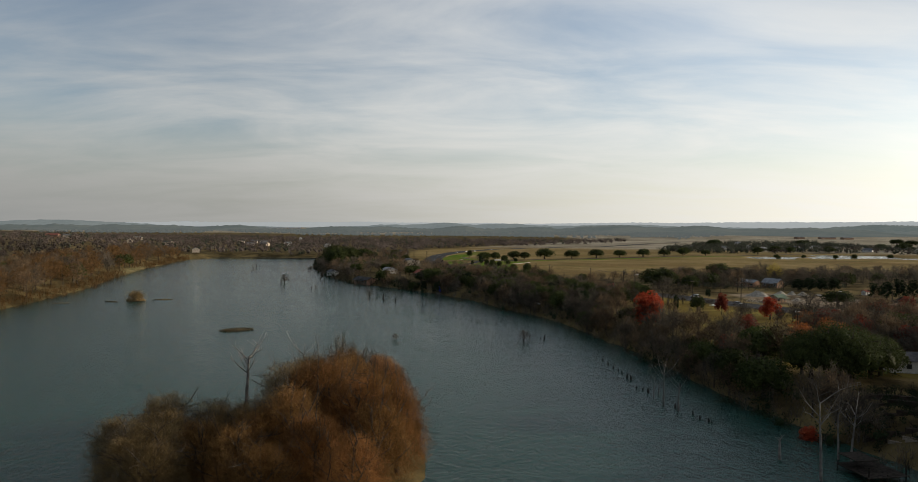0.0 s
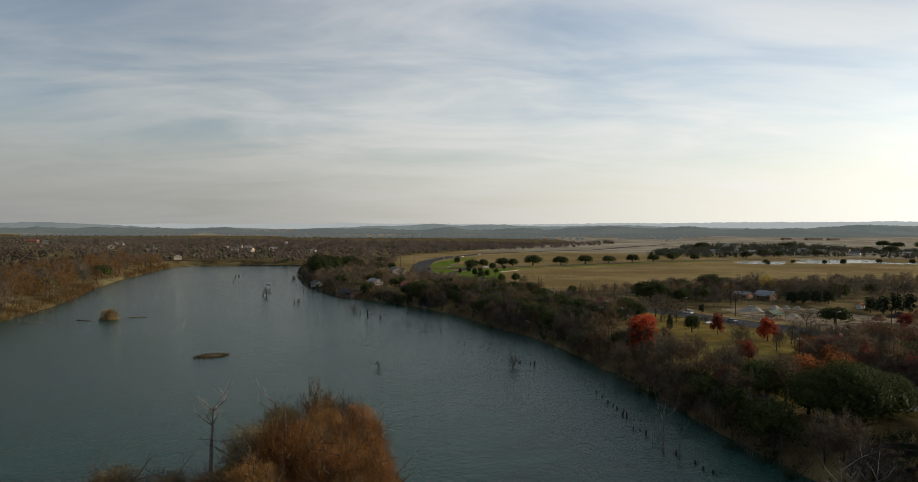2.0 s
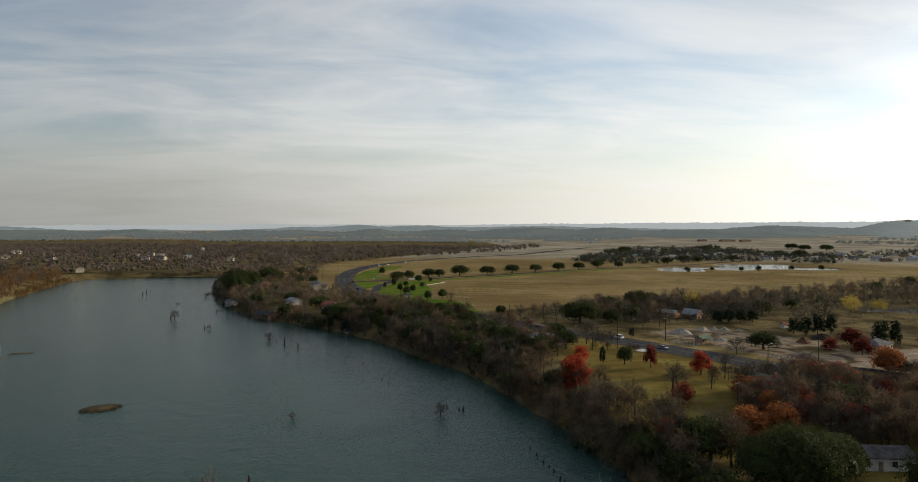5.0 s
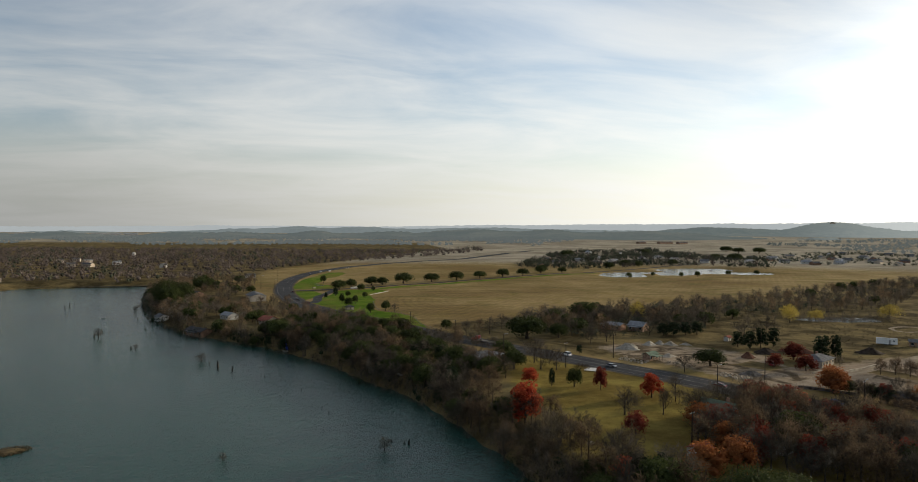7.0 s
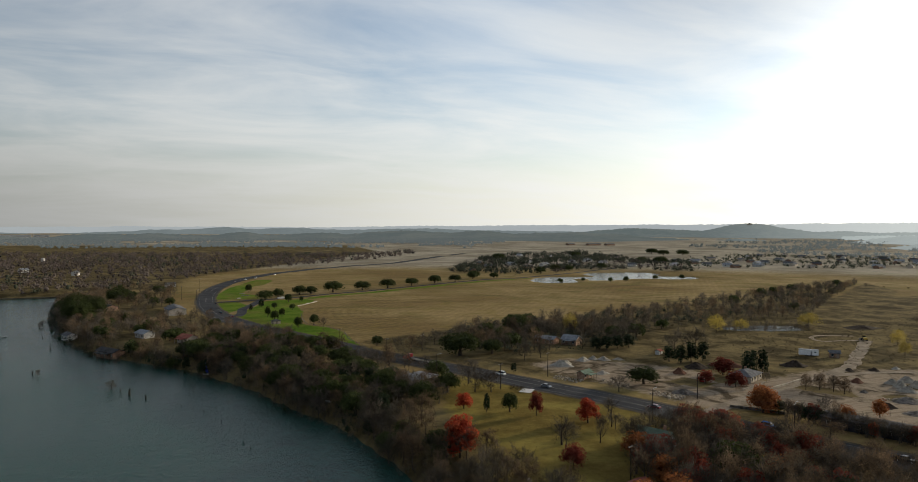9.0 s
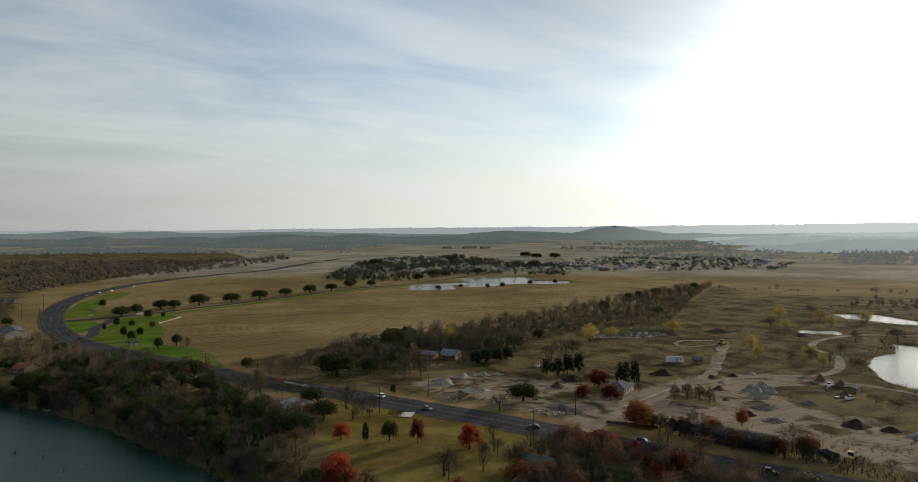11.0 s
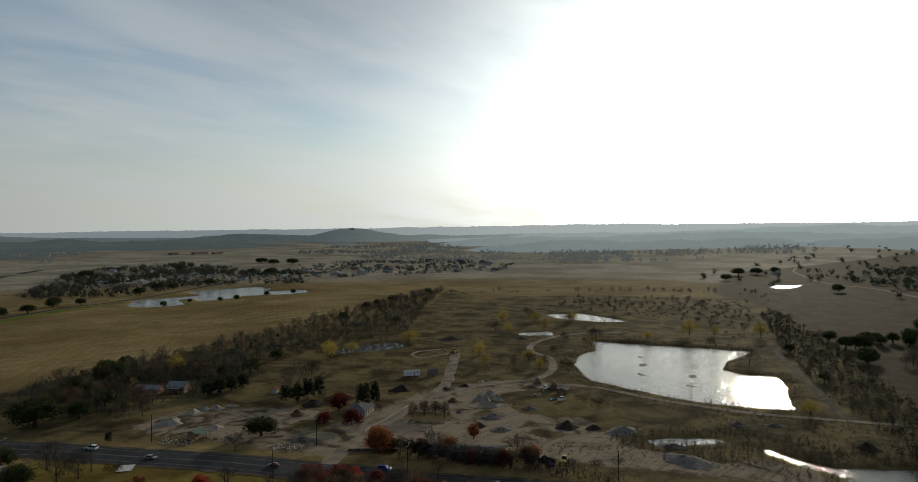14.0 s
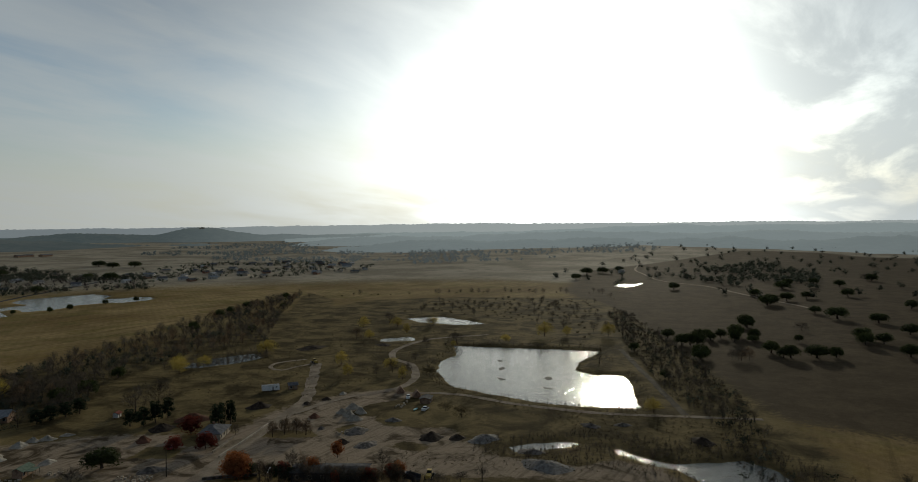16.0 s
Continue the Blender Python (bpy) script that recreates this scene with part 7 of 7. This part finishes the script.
def wire(a, b, sag=0.9):
    c = bpy.data.curves.new("wire", "CURVE")
    c.dimensions, c.bevel_depth, c.bevel_resolution = "3D", 0.018, 0
    sp = c.splines.new("POLY")
    sp.points.add(12)
    for i in range(13):
        t = i / 12
        p = Vector(a).lerp(Vector(b), t)
        sp.points[i].co = (p.x, p.y, p.z - 4 * sag * t * (1 - t), 1)
    c.materials.append(M["dark_paint"])
    return tagged(new("overhead_wire", c), "thin dark overhead wire slung between poles", "wire", "overhead wires")


for (ax, ay, at_), (bx, by, bt) in zip(((72, 377, 11.5), (104.5, 308, 10.6), (137.5, 250.5, 11.0)), ((104.5, 308, 10.6), (137.5, 250.5, 11.0), (170, 222, 10.6))):
    for off in (-0.9, 0.9):
        wire((ax + off * 0.88, ay + off * 0.47, high(ax, ay) + at_ - 0.35), (bx + off * 0.88, by + off * 0.47, high(bx, by) + bt - 0.35))
wire((72, 377, high(72, 377) + 11), (95.4, 399.2, high(95, 399) + 8.6))


# ---- fences, walls, small things ----
def post_fence(points, tall, gap, mat, label, rails=2, name="fence"):
    base = new(name)
    tagged(base, label, "fence")
    line = smooth_line(points, gap)
    base.matrix_basis = pose(line[0].x, line[0].y, high(line[0].x, line[0].y))
    foot = line[0].copy()
    foot.z = high(foot.x, foot.y)
    zs = height([p.x for p in line], [p.y for p in line])
    for p, z in zip(line, zs):
        s = Shape()
        s.tube([(p.x - foot.x, p.y - foot.y, z - foot.z - 0.2), (p.x - foot.x, p.y - foot.y, z - foot.z + tall)], [0.09, 0.08], 6)
        part("post", s, mat, base)
    for h in np.linspace(0.45, 0.92, rails):
        s = Shape()
        s.tube([(p.x - foot.x, p.y - foot.y, z - foot.z + tall * h) for p, z in zip(line, zs)], [0.05] * len(line), 4)
        part("rail", s, mat, base)
    return base


post_fence([(47, 571), (46, 543), (47, 519), (54, 504), (61, 491), (65, 471), (64, 444), (69, 421)], 1.2, 3.4, "pale_wood", "pale split-rail fence along the green lawn")
post_fence([(76.3, 149), (76, 144.5), (78.5, 141.8), (85.5, 146)], 1.1, 1.1, "pale_wood", "pale picket rail round the oak terrace", 2, "terrace_rail")
post_fence([(36, 413), (55, 392), (70, 372), (74, 352)], 1.1, 4.0, "timber", "dark post-and-rail fence beside the highway", 2)


def low_wall(points, thick, tall, mat, label, name="low_wall"):
    s = Shape()
    line = smooth_line(points, 2.4)
    for i, (a, b) in enumerate(zip(line, line[1:])):
        d = (b - a).normalized()
        n = Vector((-d.y, d.x, 0)) * thick / 2
        b = b - d * 0.08
        z = high(a.x, a.y)
        up_ = tall * (1 + 0.12 * math.sin(7.3 * i))
        q = [a - n, b - n, b + n, a + n]
        s.put([(v.x, v.y, z - 0.3) for v in q] + [(v.x, v.y, z + up_) for v in q], [(4, 5, 6, 7), (0, 1, 5, 4), (1, 2, 6, 5), (2, 3, 7, 6), (3, 0, 4, 7)])
    return tagged(new(name, s.mesh(name, M[mat])), label, "wall")


low_wall([(193, 270), (204, 274), (213, 277), (234, 285)], 0.6, 0.9, "stone_wall", "low stacked-stone wall beside the quarry track")
low_wall([(196, 277), (206, 281), (214, 285)], 0.5, 0.8, "stone_wall", "short stone wall before the stone house")
low_wall([(62, 341), (68, 345), (76, 346)], 0.15, 1.7, "pale_heap", "curved pale garden wall beside the stone house")
low_wall([(174, 257), (181, 249), (186, 243)], 0.8, 0.9, "rubble", "row of stone blocks edging the yard entrance")
low_wall([(68, 660), (58, 641), (49, 626)], 0.6, 0.7, "pale_heap", "curved pale stone kerb round the park garden")
low_wall([(1, 699), (4, 702)], 0.9, 0.9, "pale_heap", "short pale stone sign wall beside the avenue")
low_wall([(3, 744), (8, 742)], 0.6, 0.6, "pale_heap", "low pale garden wall on the lawn")
low_wall([(5, 727), (12, 726)], 0.6, 0.6, "pale_heap", "low pale garden wall on the lawn")
for line in ([(78, 136), (84, 135), (92, 133)], [(76, 131.5), (82, 131), (90, 128.5)], [(74, 127), (78, 125.5), (88, 123.5)], [(71.5, 121), (75, 119.5), (84, 117)]):
    low_wall(line, 1.0, 0.8, "dark_heap", "dark dry-stone terrace wall on the river bank", "terrace_wall")
# paved slab by the road
strip("paved_slab", "pale concrete driveway slab beside the highway", "pavement", M["concrete"], [(111.5, 299.5), (115.6, 305.0)], 5.0, 0.22)


def boulder_rows(x, y, turn, count, seed):
    """Rows of quarried stone blocks laid out in the yard."""
    rng = np.random.default_rng(seed)
    for i in range(count):
        s = Shape()
        a, b, c = rng.uniform(0.5, 1.3), rng.uniform(0.4, 0.9), rng.uniform(0.35, 0.8)
        boxed(s, 0, 0, c / 2 - 0.05, a, b, c, rng.uniform(0.75, 0.95))
        u, v = (i % 8) * 1.7 + rng.normal(0, 0.3), (i // 8) * 2.2 + rng.normal(0, 0.4)
        t = radians(turn)
        px, py = x + u * math.cos(t) - v * math.sin(t), y + u * math.sin(t) + v * math.cos(t)
        ob = new("stone_block", s.mesh("stone_block", M["stone_wall"]))
        ob.matrix_basis = pose(px, py, high(px, py), 0, 0, rng.uniform(0, 180))
        tagged(ob, "rough quarried stone block lying in the yard", "stone", "stone blocks")


boulder_rows(134, 321, -62, 24, 1)
boulder_rows(151, 310, -62, 16, 2)
boulder_rows(158, 283, -62, 24, 3)
boulder_rows(239, 249, -20, 10, 4)
boulder_rows(286, 250, 20, 12, 5)


def dock(x, y, turn):
    base = new("boat_dock")
    base.matrix_basis = pose(x, y, 0, 0, 0, turn)
    tagged(base, "grey timber boat dock with a low shelter roof", "dock")
    for i in range(14):
        block("plank", "wet_wood", base, (0, i * 0.52 - 3.6, 0.9, 7.0, 0.46, 0.1))
    for u in (-3.2, 0, 3.2):
        for v in (-3.4, 3.2):
            s = Shape()
            s.tube([(u, v, -2.0), (u, v, 2.45 if u and v < 3 else 1.2)], [0.14, 0.12], 6)
            part("post", s, "wet_wood", base)
    s = Shape()
    boxed(s, -1.2, 1.2, 2.5, 3.8, 4.2, 0.14)
    part("roof", s, "wet_wood", base)
    return base


dock(64.5, 107, 10)
for i in range(6):
    low_wall([(74 + 2.2 * i, 118 - 0.5 * i), (82 + 2.2 * i, 112 - 0.5 * i), (90 + 2.2 * i, 104)], 0.5, 0.45, "timber", "old timber retaining terrace on the bank", "terrace_step")


def sailboat(x, y, turn):
    base = new("sailboat")
    base.matrix_basis = pose(x, y, 0.1, 0, 0, turn)
    tagged(base, "small sailboat with a furled blue sail at the bank", "boat")
    h = Shape()
    ring = [(-2.2, 0.55), (-1, 0.85), (0.6, 0.8), (2.4, 0.0)]
    top = [(a, b, 0.45) for a, b in ring] + [(a, -b, 0.45) for a, b in ring[2::-1]]
    low = [(a * 0.85, b * 0.5, -0.2) for a, b, _ in top]
    k = len(top)
    h.put(top + low, [(i, (i + 1) % k, k + (i + 1) % k, k + i) for i in range(k)])
    h.f += [tuple(range(k))]
    part("hull", h, "white_wall", base)
    m = Shape()
    m.tube([(0.5, 0, 0.4), (0.5, 0, 6.0)], [0.06, 0.05], 6)
    part("mast", m, "steel", base)
    q = Shape()
    q.put([(0.42, 0, 1.0), (-1.6, 0.15, 1.1), (0.42, 0, 5.6), (0.42, 0.05, 1.0), (-1.6, 0.2, 1.1), (0.42, 0.05, 5.6)], [(0, 1, 2), (5, 4, 3), (0, 3, 4, 1)[:3], (1, 4, 5), (2, 5, 3)])
    part("sail", q, "sail_blue", base)
    return base


sailboat(-11, 394, 140)


def rowboat(x, y, turn, mat, label):
    h = Shape()
    ring = [(-1.9, 0.5), (-0.6, 0.75), (0.8, 0.7), (2.0, 0.0)]
    top = [(a, b, 0.5) for a, b in ring] + [(a, -b, 0.5) for a, b in ring[2::-1]]
    inner = [(a * 0.9, b * 0.85, 0.42) for a, b, _ in top]
    low = [(a * 0.8, b * 0.5, 0.0) for a, b, _ in top]
    k = len(top)
    h.put(top + low + inner, [(i, (i + 1) % k, k + (i + 1) % k, k + i) for i in range(k)])
    h.f += [(i, (i + 1) % k, 2 * k + (i + 1) % k, 2 * k + i) for i in range(k)] + [tuple(range(2 * k, 3 * k)), tuple(range(k, 2 * k))]
    ob = new("rowing_boat", h.mesh("rowing_boat", M[mat]))
    ob.matrix_basis = pose(x, y, max(high(x, y), -0.05), 0, 0, turn)
    return tagged(ob, label, "boat")


rowboat(286.1, 241.6, 10, "teal_paint", "teal boat lying in the scrub")
rowboat(36, 312, 120, "white_wall", "white rowing boat drawn up at the bank")
rowboat(-137, 545, 30, "white_wall", "pale skiff moored near the bank")


def picnic_table(x, y, turn):
    base = new("picnic_table")
    base.matrix_basis = pose(x, y, high(x, y), 0, 0, turn)
    tagged(base, "weathered timber picnic table on the grass", "table")
    block("tabletop", "timber", base, (0, 0, 0.75, 1.8, 0.75, 0.06))
    for q in (-0.7, 0.7):
        block("bench", "timber", base, (0, q, 0.45, 1.8, 0.28, 0.05))
    for u in (-0.7, 0.7):
        s = Shape()
        s.tube([(u, -0.75, 0), (u, -0.25, 0.72)], [0.05, 0.05], 4)
        s.tube([(u, 0.75, 0), (u, 0.25, 0.72)], [0.05, 0.05], 4)
        part("leg", s, "timber", base)


picnic_table(75, 211, 40)
picnic_table(79, 206, 20)
# the park's pavilion and stone sign on the lawn
house(27, 528, 20, 5, 4, 2.2, 1.0, "stone_wall", "dark_roof", "small stone park kiosk on the lawn", hip=True, windows=1, name="kiosk", category="kiosk")
low_wall([(36, 690), (42, 693)], 1.2, 1.6, "white_wall", "white park entrance sign wall", "sign_wall")

# ---- far houses, sheds, water tank ----
FAR = [(-618, 1050, 26, "brick_wall", "red_roof"), (-600, 1056, 13, "cream_wall", "grey_roof"), (-530, 1139, 22, "cream_wall", "grey_roof"), (-478, 1004, 18, "cream_wall", "grey_roof"),
       (-415, 986, 22, "cream_wall", "dark_roof"), (-360, 1215, 14, "cream_wall", "grey_roof"), (-336, 1186, 16, "cream_wall", "grey_roof"), (-373, 1184, 12, "cream_wall", "dark_roof"),
       (-309, 810, 9, "cream_wall", "grey_roof"), (-304, 1079, 20, "cream_wall", "grey_roof"), (-327, 1083, 14, "cream_wall", "grey_roof"), (-280, 1130, 14, "white_wall", "metal_roof"), (-200, 1050, 12, "white_wall", "grey_roof")]
for i, (x, y, w_, wall, roof) in enumerate(FAR):
    house(x, y, 37 * i, w_ * 0.75, 8, 3.6, 2.0, wall, roof, "far %s house with a %s roof among winter trees" % (wall.split("_")[0], roof.split("_")[0]), windows=4, name="far_house", z=high(x, y) + 1.5)
town = random.Random(21)
spots = scatter(TOWN, 18, 50, 31)
spots_b = scatter(SUBURB, 46, 30, 32)
for i, (x, y) in enumerate(np.concatenate([spots, spots_b]).tolist()):
    wall, roof = town.choice([("white_wall", "grey_roof"), ("cream_wall", "grey_roof"), ("brick_wall", "dark_roof"), ("white_wall", "metal_roof")])
    house(x, y, town.uniform(0, 180), town.uniform(12, 20), 9, 3.2, 2.4, wall, roof, "small far %s house in the distant suburb" % wall.split("_")[0], windows=2, name="far_house", z=high(x, y))
for az, w_, r in ((-26.8, 60, 3500), (-24.6, 40, 3500), (-19.8, 110, 3550), (-17.6, 70, 3550), (-15.0, 120, 3500), (-13.4, 60, 3550), (-11.5, 40, 3500), (-9.2, 50, 3500), (-4.0, 30, 3300)):
    x, y = r * math.sin(radians(az)), r * math.cos(radians(az))
    house(x, y, -az, w_, 30, 9, 1.5, "white_wall", "metal_roof", "long white warehouse on the far plain", windows=4, name="warehouse", z=high(x, y), category="warehouse")
for x, y, w_ in ((1130, 2120, 60), (1180, 2100, 40), (1060, 2150, 30)):
    house(x, y, 20, w_, 14, 5, 2, "plank_wall", "grey_roof", "long far farm shed on the tan field", windows=3, name="farm_shed", z=high(x, y), category="shed")
house(1290, 430, 10, 22, 10, 4, 2.4, "white_wall", "grey_roof", "white ranch house under far oaks", windows=4, name="ranch_house")
base = new("water_tank")
base.matrix_basis = pose(-321, 1399, high(-321, 1399) - 1.5)
tagged(base, "white cylindrical water tank above the woods", "tank")
s = Shape()
s.tube([(0, 0, 0), (0, 0, 10.5), (0, 0, 11.4)], [3.0, 3.0, 0.4], 16)
part("tank", s, "white_wall", base)
block("ladder", "steel", base, (3.1, 0, 5.2, 0.1, 0.5, 10.4))
# building on the mesa's crest
house(4000 * math.sin(radians(39.9)) * 0.985, 4000 * math.cos(radians(39.9)) * 0.985, 50, 60, 25, 7, 3, "stone_wall", "grey_roof", "stone building on the flat hilltop", windows=4, name="hilltop_building", z=88, category="building")

# ---- floating weed on the quarry pond ----
rng = np.random.default_rng(77)
for i, (x, y, l, t) in enumerate([(398, 250, 8, 10), (420, 262, 6, 40), (372, 238, 7, 60), (386, 214, 9, 20), (362, 205, 6, 80)]):
    k = 26
    pts = [(math.cos(2 * math.pi * j / k) * l * (0.5 + 0.22 * math.sin(3 * j + i) * math.cos(1.3 * j)), math.sin(2 * math.pi * j / k) * l * 0.36 * (0.6 + 0.3 * math.sin(2.1 * j + i)), 0.0) for j in range(k)]
    s = Shape()
    s.put([(0, 0, 0.04)] + [(a, b, 0.03) for a, b, _ in pts] + [(a * 1.02, b * 1.02, -0.05) for a, b, _ in pts], [(0, 1 + j, 1 + (j + 1) % k) for j in range(k)])
    s.f += [(1 + j, 1 + k + j, 1 + k + (j + 1) % k, 1 + (j + 1) % k) for j in range(k)]
    ob = new("weed_mat", s.mesh("weed_mat", M["pale_heap"]))
    ob.matrix_basis = pose(x, y, 3.61, 0, 0, t)
    tagged(ob, "floating mat of tan weed on the pond", "weed", "floating weed mats")
